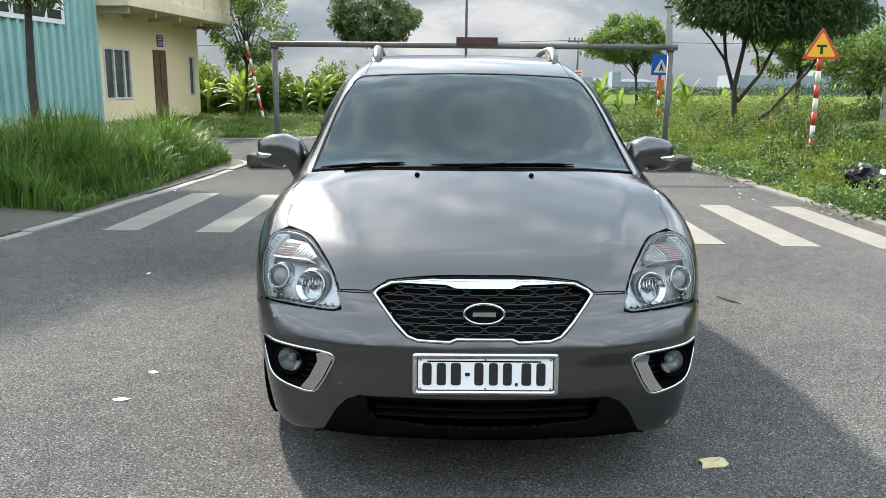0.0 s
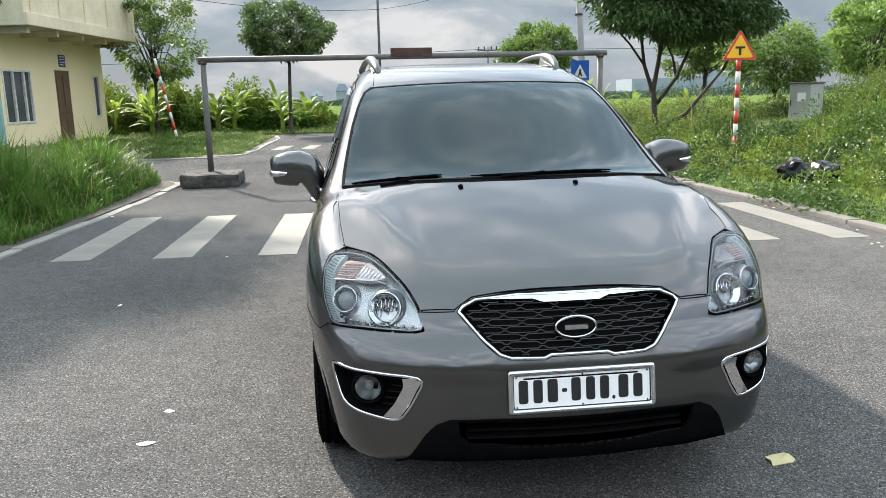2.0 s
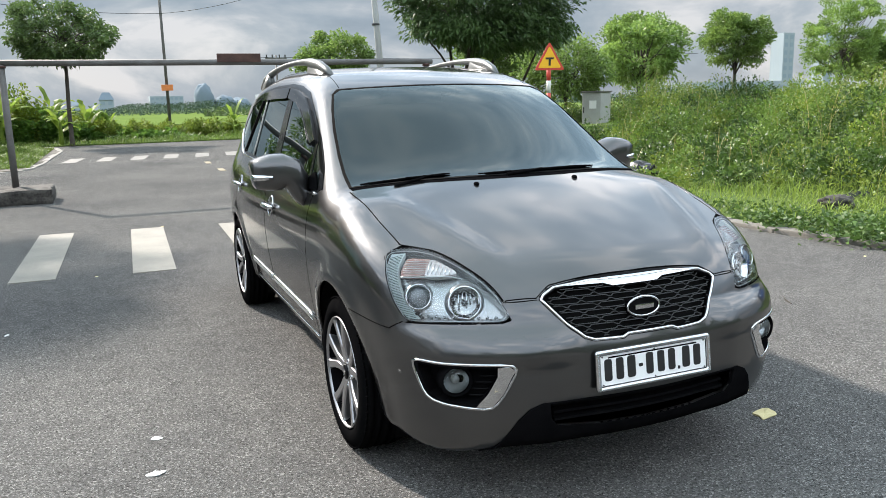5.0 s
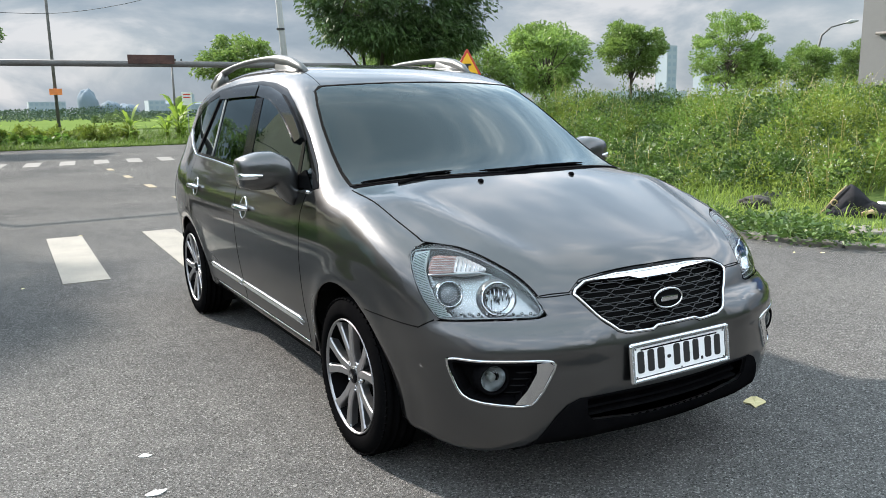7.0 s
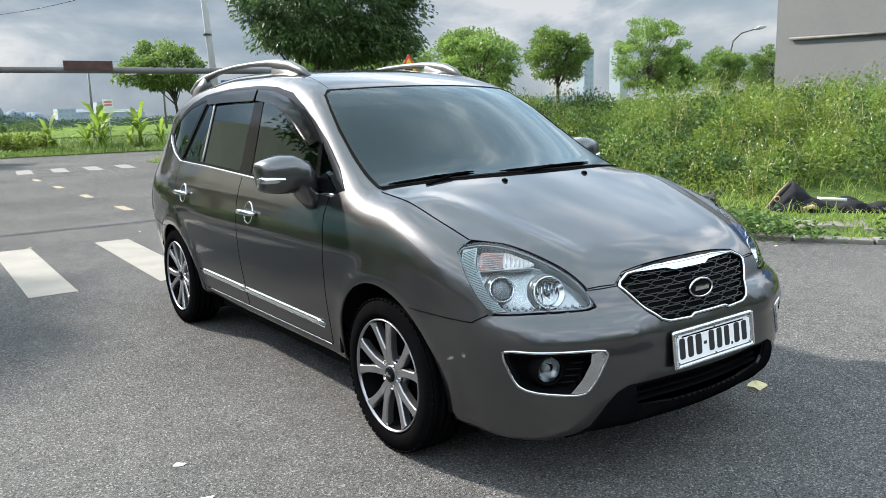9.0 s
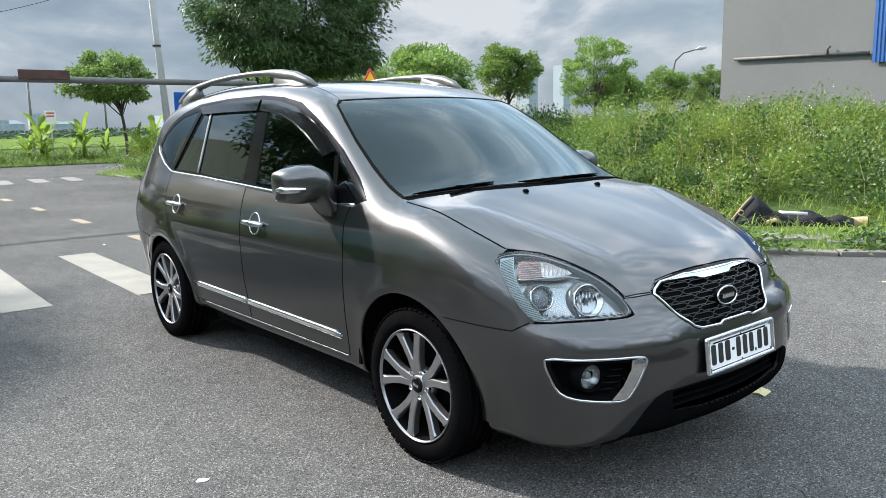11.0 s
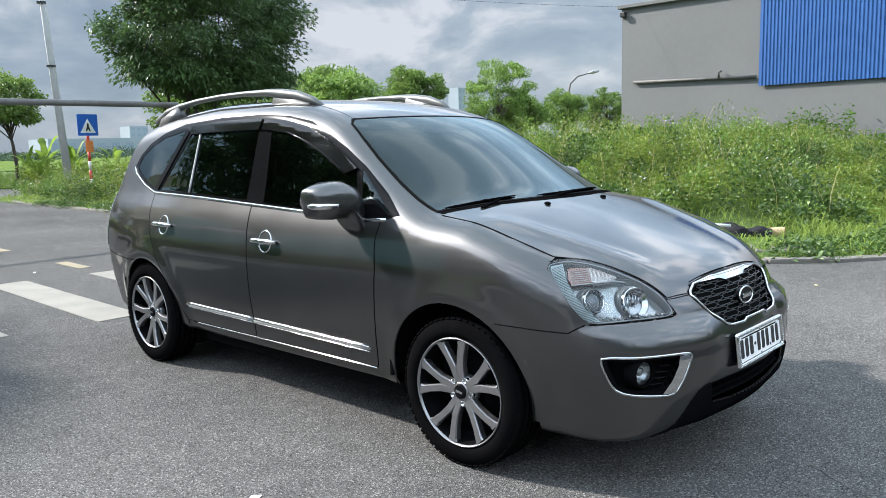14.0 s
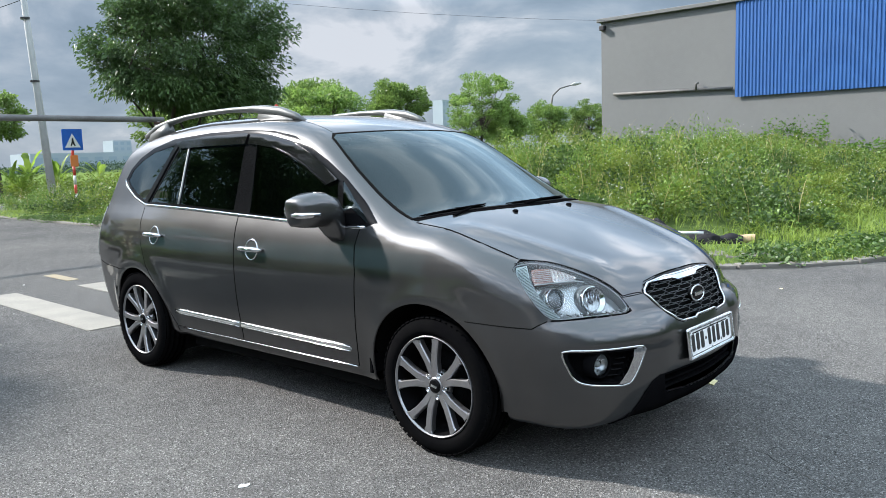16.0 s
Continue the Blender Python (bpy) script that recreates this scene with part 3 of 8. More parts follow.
sign = thing("striped_pole", "leaning red and white striped pole in the grass", "marker pole", at=(-7.35, 30.2, 0))
sign.matrix_world = pose(-7.5, 30.0, 0, 0, -11, 0)
striped_post(sign, 0, 0, 0.05, 3.3, 0.055, 9, 0)


# ---- poles and wires ----
def pole(name, label, x, y, h, r, lean=(0, 0), mat="galv", arms=0):
    owner = thing(name, label, "pole", at=(x, y, 0))
    bm = bmesh.new()
    tube(bm, [(0, 0, 0), (lean[0] * 0.5, lean[1] * 0.5, h / 2), (lean[0], lean[1], h)], [r, r * 0.8, r * 0.6], 12)
    part("shaft", bm, M[mat], owner, smooth=True)
    for k in range(arms):
        bm = bmesh.new()
        z = h - 0.3 - 0.7 * k
        box(bm, lean[0] - 0.75, lean[0] + 0.75, lean[1] - 0.05, lean[1] + 0.05, z, z + 0.1, 0.01)
        part("crossarm", bm, M[mat], owner)
        for x_ in (-0.65, -0.25, 0.25, 0.65):
            bm = bmesh.new()
            tube(bm, [(lean[0] + x_, lean[1], z + 0.1), (lean[0] + x_, lean[1], z + 0.32)], [0.035, 0.05], 6)
            part("insulator", bm, M["black"], owner)
    return owner


near_pole = pole("utility_pole", "tall grey concrete pole leaning slightly beside the road", 9.3, 29.0, 10.5, 0.155, (-0.60, 0), "pole_grey")
for z in (4.6, 6.9):
    bm = bmesh.new()
    tube(bm, [(-0.065 * z, 0, z), (-0.065 * z, 0, z + 0.07)], 0.165, 12)
    part("band", bm, M["black"], near_pole)
thin = pole("utility_pole", "slender dark pole beyond the cross road", 1.32, 40.0, 11.0, 0.085, (0, 0), "galv")
bm = bmesh.new()
box(bm, -0.28, 0.28, -0.2, -0.12, 2.3, 2.6, 0.01)
part("orange_plate", bm, M["sign_orange"], thin)
pole("utility_pole", "distant power pole with a crossarm and insulators", 9.7, 53.5, 4.9, 0.10, (0, 0), "galv", 1)
pole("utility_pole", "distant power pole with a crossarm and insulators", 27, 95.0, 7.6, 0.14, (0, 0), "galv", 2)


def wire(a, b, sag, r=0.012, label="thin black overhead cable"):
    bm = bmesh.new()
    a, b = Vector(a), Vector(b)
    tube(bm, [a.lerp(b, u) - Vector((0, 0, sag * 4 * u * (1 - u))) for u in (k / 24 for k in range(25))], r, 5)
    solid("cable", bm, M["black"], label, "cable", "overhead cables")


wire((-14, 27.0, 6.9), (1.32, 39.9, 6.1), 0.7)
wire((1.32, 39.9, 6.1), (8.8, 29.0, 7.6), 0.5)
wire((8.74, 29.0, 8.6), (22.5, 12.0, 6.0), 0.35, 0.005)
wire((-34, 62, 4.6), (9.7, 53.5, 4.75), 0.25, 0.018)
wire((9.7, 53.5, 4.75), (44, 50, 4.8), 0.25, 0.018)

post = thing("notice_post", "small white notice with red marks on a thin post", "sign", at=(6.95, 37.5, 0), turn=-8)
bm = bmesh.new()
tube(bm, [(0, 0, 0), (0, 0, 1.75)], 0.03, 8)
part("post", bm, M["pole_grey"], post, smooth=True)
part("face", plate(rounded([(-0.24, 1.7), (0.24, 1.7), (0.24, 2.35), (-0.24, 2.35)], 0.03), -0.03, -0.045), M["white"], post)
for z in (2.22, 2.08):
    part("red_bar", plate([(-0.17, z - 0.03), (0.17, z - 0.03), (0.17, z + 0.03), (-0.17, z + 0.03)], -0.045, -0.049), M["paint_red"], post)

lamp = thing("street_lamp", "tall grey street lamp with a curved arm", "street lamp", at=(53, 35, 0))
bm = bmesh.new()
tube(bm, [(0, 0, 0), (0, 0, 5.2), (0.15, -0.1, 6.1), (0.8, -0.4, 6.7), (1.9, -0.9, 7.0)], [0.12, 0.09, 0.08, 0.06, 0.05], 8)
part("pole", bm, M["galv"], lamp, smooth=True)
bm = bmesh.new()
tube(bm, [(1.8, -0.85, 6.98), (2.2, -1.05, 7.1), (2.7, -1.3, 7.16)], [0.06, 0.16, 0.07], 8)
part("lamp_head", bm, M["box_grey"], lamp, smooth=True)

# ---- grey hall with the blue sheet wall ----
hall = thing("warehouse", "grey rendered hall with a blue corrugated sheet front", "building")
bm = bmesh.new()
box(bm, 22.6, 40, 2.4, 12.63, -0.1, 6.02)
part("wall", bm, M["grey_wall"], hall)
bm = bmesh.new()
box(bm, 22.45, 40.3, 2.2, 12.75, 6.02, 6.15, 0.02)
part("roof_edge", bm, M["grey_wall"], hall)
bm = bmesh.new()
tube(bm, [(22.52, 12.1, 3.40), (22.52, 7.72, 3.28)], 0.05, 8)
part("pipe", bm, M["galv"], hall, smooth=True)
bm = bmesh.new()
tube(bm, [(22.5, 8.95, 3.31), (22.45, 8.95, 3.50), (22.5, 8.87, 3.56)], 0.04, 8)
part("pipe_hook", bm, M["galv"], hall, smooth=True)
bm = bmesh.new()
box(bm, 22.42, 22.6, 12.43, 12.63, 5.72, 5.9, 0.03)
part("bracket", bm, M["black"], hall)
bm = bmesh.new()
box(bm, 25.5, 27.0, 8.0, 9.5, 6.15, 6.9, 0.02)
part("roof_vent", bm, M["box_grey"], hall)


def corrugated(bm, a, b, z0, z1, pitch, depth, out):
    """A ribbed sheet along a line in plan; out: the way the ribs point."""
    a, b, out = Vector((*a, 0)), Vector((*b, 0)), Vector((*out, 0)).normalized()
    n = int((b - a).length / pitch)
    prof = ((0.0, 0), (0.52, 0), (0.62, 1), (0.90, 1))
    pts = [a.lerp(b, (k + u) / n) + out * depth * h for k in range(n) for u, h in prof] + [b]
    lo, hi = [bm.verts.new((p.x, p.y, z0)) for p in pts], [bm.verts.new((p.x, p.y, z1)) for p in pts]
    for i in range(len(pts) - 1):
        bm.faces.new((lo[i], lo[i + 1], hi[i + 1], hi[i]))


bm = bmesh.new()
corrugated(bm, (22.52, 7.64), (22.52, 2.4), 2.98, 6.7, 0.11, 0.020, (-1, 0))
part("blue_sheeting", bm, M["blue_sheet"], hall, "bright blue corrugated sheet metal")

# ---- sheds across the near road, behind the viewer ----


def plain_shed(x0, x1, y0, y1, eave, ridge, label):
    b_ = thing("shed", label, "shed", "sheds across the road")
    bm = bmesh.new()
    box(bm, x0, x1, y0, y1, -0.1, eave)
    part("wall", bm, M["grey_wall"], b_)
    bm = bmesh.new()
    ym = (y0 + y1) / 2
    rings(bm, [[(x, y0 - 0.4, eave), (x, ym, ridge), (x, y1 + 0.4, eave), (x, y1 + 0.4, eave + 0.12), (x, ym, ridge + 0.12), (x, y0 - 0.4, eave + 0.12)] for x in (x0 - 0.3, x1 + 0.3)])
    bmesh.ops.recalc_face_normals(bm, faces=bm.faces[:])
    part("roof", bm, M["rust"], b_, "brown sheet roof")
    return b_


plain_shed(-36, -17, -22, -6.0, 3.0, 4.2, "grey rendered shed with a brown sheet roof")
plain_shed(-9, 38, -44, -32, 3.4, 4.8, "long grey rendered shed with a brown sheet roof")

# ---- cream house and teal shed ----
AX, AY, BX, BY = -12.15, 24.3, -11.05, 32.0
u_dir = Vector((BX - AX, BY - AY, 0)).normalized()
turn_house = math.degrees(math.atan2(u_dir.y, u_dir.x))
house = thing("cream_house", "cream plastered two-storey house with a projecting upper floor", "house", at=(AX, AY, 0), turn=turn_house)
# local x runs along the front wall, local -y looks at the road
L = 8.5


def cut_wall(bm, x0, x1, z0, z1, y0, y1, holes):
    """A wall with rectangular openings through it."""
    xs = sorted({x0, x1, *[v for h in holes for v in h[:2]]})
    zs = sorted({z0, z1, *[v for h in holes for v in h[2:]]})
    solid_cells = set()
    for i in range(len(xs) - 1):
        for j in range(len(zs) - 1):
            cx, cz = (xs[i] + xs[i + 1]) / 2, (zs[j] + zs[j + 1]) / 2
            if not any(h[0] < cx < h[1] and h[2] < cz < h[3] for h in holes):
                solid_cells.add((i, j))
    vert = {}

    def at_(i, j, y):
        if (i, j, y) not in vert:
            vert[i, j, y] = bm.verts.new((xs[i], y, zs[j]))
        return vert[i, j, y]

    for i, j in solid_cells:
        ring = ((i, j), (i + 1, j), (i + 1, j + 1), (i, j + 1))
        bm.faces.new([at_(*c, y0) for c in ring])
        bm.faces.new([at_(*c, y1) for c in ring[::-1]])
        for (a, b), near in zip(zip(ring, ring[1:] + ring[:1]), ((i, j - 1), (i + 1, j), (i, j + 1), (i - 1, j))):
            if near not in solid_cells:
                bm.faces.new([at_(*a, y1), at_(*b, y1), at_(*b, y0), at_(*a, y0)])
    bmesh.ops.recalc_face_normals(bm, faces=bm.faces[:])


WIN = [(0.83, 2.64, 0.9, 2.74), (7.48, 8.04, 0.99, 2.69)]
DOOR = (4.38, 5.51, 0.05, 2.81)
bm = bmesh.new()
cut_wall(bm, 0, L, 0, 4.05, 0, 0.22, [*WIN, DOOR])
part("wall", bm, M["plaster"], house)
for x0 in (0.0, L - 0.22):
    bm = bmesh.new()
    box(bm, x0, x0 + 0.22, 0.223, 7, 0, 4.05)
    part("side_wall", bm, M["plaster"], house)
bm = bmesh.new()
box(bm, 0.0, L + 0.42, -1.55, 7.2, 4.05, 4.45, 0.02)
part("floor_slab", bm, M["trim_cream"], house, "cream concrete slab jutting over the wall")
bm = bmesh.new()
box(bm, 0.0, L + 0.34, -1.45, 7.0, 4.45, 8.0)
part("upper_wall", bm, M["trim_cream"], house, "stained beige upper wall")
for k in range(5):
    bm = bmesh.new()
    box(bm, 0.4 + k * 1.9, 0.55 + k * 1.9, -1.3, 0.0, 3.84, 4.05, 0.01)
    part("beam", bm, M["trim_cream"], house)
    bm = bmesh.new()
    box(bm, 0.4 + k * 1.9, 0.52 + k * 1.9, -1.5, -1.45, 4.45, 5.9, 0.01)
    part("pilaster", bm, M["trim_cream"], house)
bm = bmesh.new()
box(bm, 0.0, L + 0.36, -1.52, -1.45, 5.85, 5.98, 0.01)
part("rail_band", bm, M["trim_cream"], house)
for k, (x0, x1, z0, z1) in enumerate(WIN):
    w = new("window")
    w.parent = house
    for a, b, c, d in ((x0, x1, z1 - 0.07, z1), (x0, x1, z0, z0 + 0.07), (x0, x0 + 0.07, z0 + 0.07, z1 - 0.07), (x1 - 0.07, x1, z0 + 0.07, z1 - 0.07)):
        bm = bmesh.new()
        box(bm, a, b, -0.03, 0.08, c, d)
        part("frame_bar", bm, M["paint_white"], w)
    marks = [x0, 1.48, 2.17, x1] if x1 - x0 > 1 else [x0, x1]
    n = len(marks) - 1
    for xm in marks[1:-1]:
        bm = bmesh.new()
        box(bm, xm - 0.04, xm + 0.04, -0.035, 0.07, z0 + 0.07, z1 - 0.07)
        part("mullion", bm, M["paint_white"], w)
    for j in range(n):
        bm = bmesh.new()
        box(bm, marks[j] + 0.04, marks[j + 1] - 0.04, 0.04, 0.05, z0 + 0.05, z1 - 0.05)
        part("pane", bm, M["window_dark"], w)
d = new("door")
d.parent = house
bm = bmesh.new()
box(bm, DOOR[0], DOOR[1], 0.02, 0.09, DOOR[2], DOOR[3])
part("leaf", bm, M["door_wood"], d)
for j in range(2):
    xm = DOOR[0] + 0.1 + j * 0.5
    for z0, z1 in ((0.25, 1.05), (1.2, 2.6)):
        bm = bmesh.new()
        box(bm, xm, xm + 0.38, -0.005, 0.02, z0, z1, 0.015)
        part("door_panel", bm, M["door_wood"], d)
bm = bmesh.new()
box(bm, 4.77, 5.27, -0.03, -0.001, 2.94, 3.40, 0.005)
plaque = part("plaque", bm, material("plaque_navy", (0.05, 0.06, 0.16), 0.5), house, "navy plaque with unreadable pale lines")
for j in range(4):
    bm = bmesh.new()
    box(bm, 4.83, 5.21 - 0.05 * (j % 2), -0.034, -0.03, 3.31 - j * 0.1, 3.34 - j * 0.1)
    part("text_bar", bm, M["white"], plaque)
bm = bmesh.new()
tube(bm, [(0.85, -0.12, 3.72), (0.85, -0.12, 3.9)], [0.07, 0.04], 8)
part("wall_lamp", bm, M["white"], house, smooth=True)

shed = thing("teal_shed", "shed clad in teal corrugated sheet with a white banner", "shed", at=(AX, AY, 0), turn=turn_house)
bm = bmesh.new()
corrugated(bm, (-9.0, -0.35), (-0.1, -0.35), 0.0, 6.5, 0.40, 0.11, (0, -1))
box(bm, -9.0, -0.1, -0.345, 5.0, 0.0, 6.5)
part("cladding", bm, M["teal"], shed)
bm = bmesh.new()
box(bm, -6.3, -1.98, -0.47, -0.43, 3.28, 4.3, 0.005)
banner = part("banner", bm, M["white"], shed, "white banner with a bar where a number stands")
for x0, x1 in ((-6.0, -5.6), (-5.4, -4.6), (-4.4, -3.8), (-3.6, -3.0), (-2.85, -2.15)):
    bm = bmesh.new()
    box(bm, x0, x1, -0.475, -0.47, 3.42, 3.70)
    part("text_bar", bm, M["black"], banner)

# a tall gabled hall behind both, which the car's windows mirror
hall_back = thing("gabled_hall", "tall grey hall with a brown gabled sheet roof behind the house", "building", at=(AX, AY, 0), turn=turn_house)
gable = [(-15.0, 0.0), (8.4, 0.0), (8.4, 9.2), (-2.5, 14.6), (-15.0, 9.2)]
bm = bmesh.new()
rings(bm, [[(x, y, z) for x, z in gable] for y in (7.4, 24.0)])
bmesh.ops.recalc_face_normals(bm, faces=bm.faces[:])
part("gable_wall", bm, material("dark_sheet_wall", (0.07, 0.078, 0.085), 0.7, second=(0.045, 0.05, 0.055), scale=1.5, fine=12), hall_back)
for x0, z0 in ((8.9, 8.98), (-15.5, 9.0)):
    bm = bmesh.new()
    rings(bm, [[(x0, y, z0), (-2.5, y, 14.62), (-2.5, y, 14.85), (x0, y, z0 + 0.22)] for y in (6.4, 24.6)])
    bmesh.ops.recalc_face_normals(bm, faces=bm.faces[:])
    part("roof_slope", bm, M["rust"], hall_back, "brown sheet roof slope")
for z in (3.0, 6.0, 9.0):
    bm = bmesh.new()
    box(bm, -14.9, 8.3, 7.28, 7.4, z, z + 0.3, 0.01)
    part("wall_band", bm, M["trim_cream"], hall_back)

# ---- cabinet in the weeds, distance ----
cab = thing("utility_cabinet", "pale grey electrical cabinet standing in the weeds", "cabinet", at=(11.1, 15.9, 0.55), turn=-63)
bm = bmesh.new()
box(bm, -0.29, 0.29, -0.29, 0.29, -0.1, 1.02, 0.015)
part("body", bm, M["box_grey"], cab)
bm = bmesh.new()
box(bm, -0.32, 0.32, -0.33, 0.33, 1.02, 1.06, 0.012)
part("cap", bm, M["galv"], cab)
bm = bmesh.new()
box(bm, -0.06, 0.16, -0.299, -0.291, 0.58, 0.80)
part("notice", bm, M["white"], cab, "white notice with unreadable lines")
bm = bmesh.new()
tube(bm, [(-0.24, -0.30, 0.46), (-0.24, -0.30, 0.62)], 0.018, 6)
part("handle", bm, M["black"], cab)

# far hills: their blue-grey is air haze put into the colour
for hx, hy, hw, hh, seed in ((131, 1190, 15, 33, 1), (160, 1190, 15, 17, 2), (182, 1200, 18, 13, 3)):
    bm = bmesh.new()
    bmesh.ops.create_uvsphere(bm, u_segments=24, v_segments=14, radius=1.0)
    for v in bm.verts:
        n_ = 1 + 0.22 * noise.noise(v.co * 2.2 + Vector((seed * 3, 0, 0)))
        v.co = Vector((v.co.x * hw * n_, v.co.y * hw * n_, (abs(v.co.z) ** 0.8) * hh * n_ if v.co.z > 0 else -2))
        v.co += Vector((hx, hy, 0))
    solid("hill", bm, M["haze_hill"], "steep limestone hill on the horizon, blue-grey with painted haze", "hill", "far hills", smooth=True)


# far blocks: walls, panes and roofs take pale colours with haze painted in
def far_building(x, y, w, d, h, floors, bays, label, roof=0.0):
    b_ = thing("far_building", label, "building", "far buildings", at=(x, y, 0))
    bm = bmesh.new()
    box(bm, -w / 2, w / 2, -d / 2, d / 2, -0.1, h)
    part("wall", bm, M["haze_wall"], b_)
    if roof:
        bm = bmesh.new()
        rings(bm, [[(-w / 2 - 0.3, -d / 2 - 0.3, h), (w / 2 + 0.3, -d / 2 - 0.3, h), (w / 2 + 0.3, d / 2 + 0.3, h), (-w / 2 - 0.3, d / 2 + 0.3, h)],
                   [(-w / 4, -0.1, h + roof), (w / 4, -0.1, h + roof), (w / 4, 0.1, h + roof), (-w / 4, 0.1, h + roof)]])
        part("roof", bm, M["haze_hill"], b_)
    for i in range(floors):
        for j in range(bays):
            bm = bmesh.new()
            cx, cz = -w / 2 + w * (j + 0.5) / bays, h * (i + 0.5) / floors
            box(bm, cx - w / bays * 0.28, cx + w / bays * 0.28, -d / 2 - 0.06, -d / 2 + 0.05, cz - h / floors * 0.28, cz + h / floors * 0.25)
            part("window", bm, M["haze_pane"], b_)


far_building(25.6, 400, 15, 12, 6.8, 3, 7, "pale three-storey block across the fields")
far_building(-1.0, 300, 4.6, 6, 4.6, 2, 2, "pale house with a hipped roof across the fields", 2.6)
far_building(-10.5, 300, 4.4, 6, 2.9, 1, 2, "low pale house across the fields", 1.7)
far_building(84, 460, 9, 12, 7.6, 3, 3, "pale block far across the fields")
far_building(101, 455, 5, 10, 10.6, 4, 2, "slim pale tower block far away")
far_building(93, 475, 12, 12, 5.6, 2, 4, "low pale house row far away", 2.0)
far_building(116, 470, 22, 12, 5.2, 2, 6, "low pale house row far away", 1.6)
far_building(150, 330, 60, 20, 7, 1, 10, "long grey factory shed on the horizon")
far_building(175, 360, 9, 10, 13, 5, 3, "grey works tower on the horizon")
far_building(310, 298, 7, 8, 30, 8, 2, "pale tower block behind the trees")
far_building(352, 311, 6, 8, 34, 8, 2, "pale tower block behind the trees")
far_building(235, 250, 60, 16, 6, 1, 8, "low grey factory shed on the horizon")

# ---- the car's outer form ----
# The car stands with its front axle over the origin and looks along -y. Its skin is where car_field is zero.


def curve(points, sigma=0.03, step=0.01):
    """A smooth function through points, rounded over sigma, as a dense table read with cubic pieces."""
    xs, ys = np.array([p[0] for p in points]), np.array([p[1] for p in points])
    grid = np.arange(xs[0] - 0.3, xs[-1] + 0.3, step)
    dx, slope = np.diff(xs), np.diff(ys) / np.diff(xs)
    tang = np.zeros(len(xs))
    tang[0], tang[-1] = slope[0], slope[-1]
    same = slope[:-1] * slope[1:] > 0
    tang[1:-1] = np.where(same, 2 * slope[:-1] * slope[1:] / np.where(same, slope[:-1] + slope[1:], 1), 0)
    seg_ = np.clip(np.searchsorted(xs, grid) - 1, 0, len(dx) - 1)
    u = (grid - xs[seg_]) / dx[seg_]
    val = (ys[seg_] * (1 + 2 * u) * (1 - u) ** 2 + ys[seg_ + 1] * u * u * (3 - 2 * u) + dx[seg_] * (tang[seg_] * u * (1 - u) ** 2 - tang[seg_ + 1] * u * u * (1 - u)))
    s0, s1 = (ys[1] - ys[0]) / (xs[1] - xs[0]), (ys[-1] - ys[-2]) / (xs[-1] - xs[-2])
    val = np.where(grid < xs[0], ys[0] + s0 * (grid - xs[0]), np.where(grid > xs[-1], ys[-1] + s1 * (grid - xs[-1]), val))
    k = np.arange(-int(4 * sigma / step), int(4 * sigma / step) + 1) * step
    w = np.exp(-0.5 * (k / sigma) ** 2)
    n = len(k) // 2
    val = np.convolve(np.pad(val, n, "reflect", reflect_type="odd"), w / w.sum(), "valid")

    def read(v):
        u = np.clip((v - grid[0]) / step, 1, len(grid) - 2.001)
        i = u.astype(int)
        f = u - i
        i = np.clip(i, 1, len(grid) - 3)
        a, b, c, d_ = val[i - 1], val[i], val[i + 1], val[i + 2]
        return b + 0.5 * f * (c - a + f * (2 * a - 5 * b + 4 * c - d_ + f * (3 * (b - c) + d_ - a)))
    return read


TOP = curve([(-1.2, 0.60), (-0.96, 0.745), (-0.82, 0.822), (-0.6, 0.91), (-0.3, 1.01), (-0.05, 1.083), (0.05, 1.11), (0.82, 1.52), (0.98, 1.575),
             (1.25, 1.63), (1.6, 1.66), (2.1, 1.665), (2.6, 1.63), (3.0, 1.565), (3.3, 1.48), (3.6, 1.36)], 0.035)
SIDE = curve([(0.1, 0.78), (0.22, 0.815), (0.34, 0.838), (0.42, 0.851), (0.5, 0.868), (0.65, 0.889), (0.8, 0.899), (0.9, 0.888), (1.0, 0.862), (1.06, 0.836), (1.11, 0.814), (1.2, 0.782),
              (1.3, 0.748), (1.4, 0.714), (1.5, 0.678), (1.6, 0.64), (1.8, 0.53)], 0.03)
PLAN = curve([(-1.1, 0.75), (-0.8, 0.815), (-0.6, 0.862), (-0.4, 0.886), (-0.2, 0.898), (0, 0.903), (0.5, 0.898), (1.3, 0.90), (2.2, 0.905), (2.7, 0.90), (3.1, 0.872), (3.4, 0.82), (3.7, 0.75)], 0.06)
NOSE = curve([(0.1, -0.80), (0.2, -0.855), (0.30, -0.905), (0.40, -0.925), (0.5, -0.927), (0.58, -0.915), (0.64, -0.893), (0.70, -0.868), (0.76, -0.845), (0.82, -0.81), (0.95, -0.72), (1.2, -0.52)], 0.03)
TAIL = curve([(0.1, 3.46), (0.3, 3.54), (0.5, 3.60), (0.8, 3.59), (1.0, 3.52), (1.2, 3.44), (1.4, 3.33), (1.6, 3.15), (1.8, 2.9)], 0.04)


def smax(a, b, k):
    h = np.maximum(k - np.abs(a - b), 0) / k
    return np.maximum(a, b) + h * h * k * 0.25


def ease(v, a, b):
    u = np.clip((v - a) / (b - a), 0, 1)
    return u * u * (3 - 2 * u)


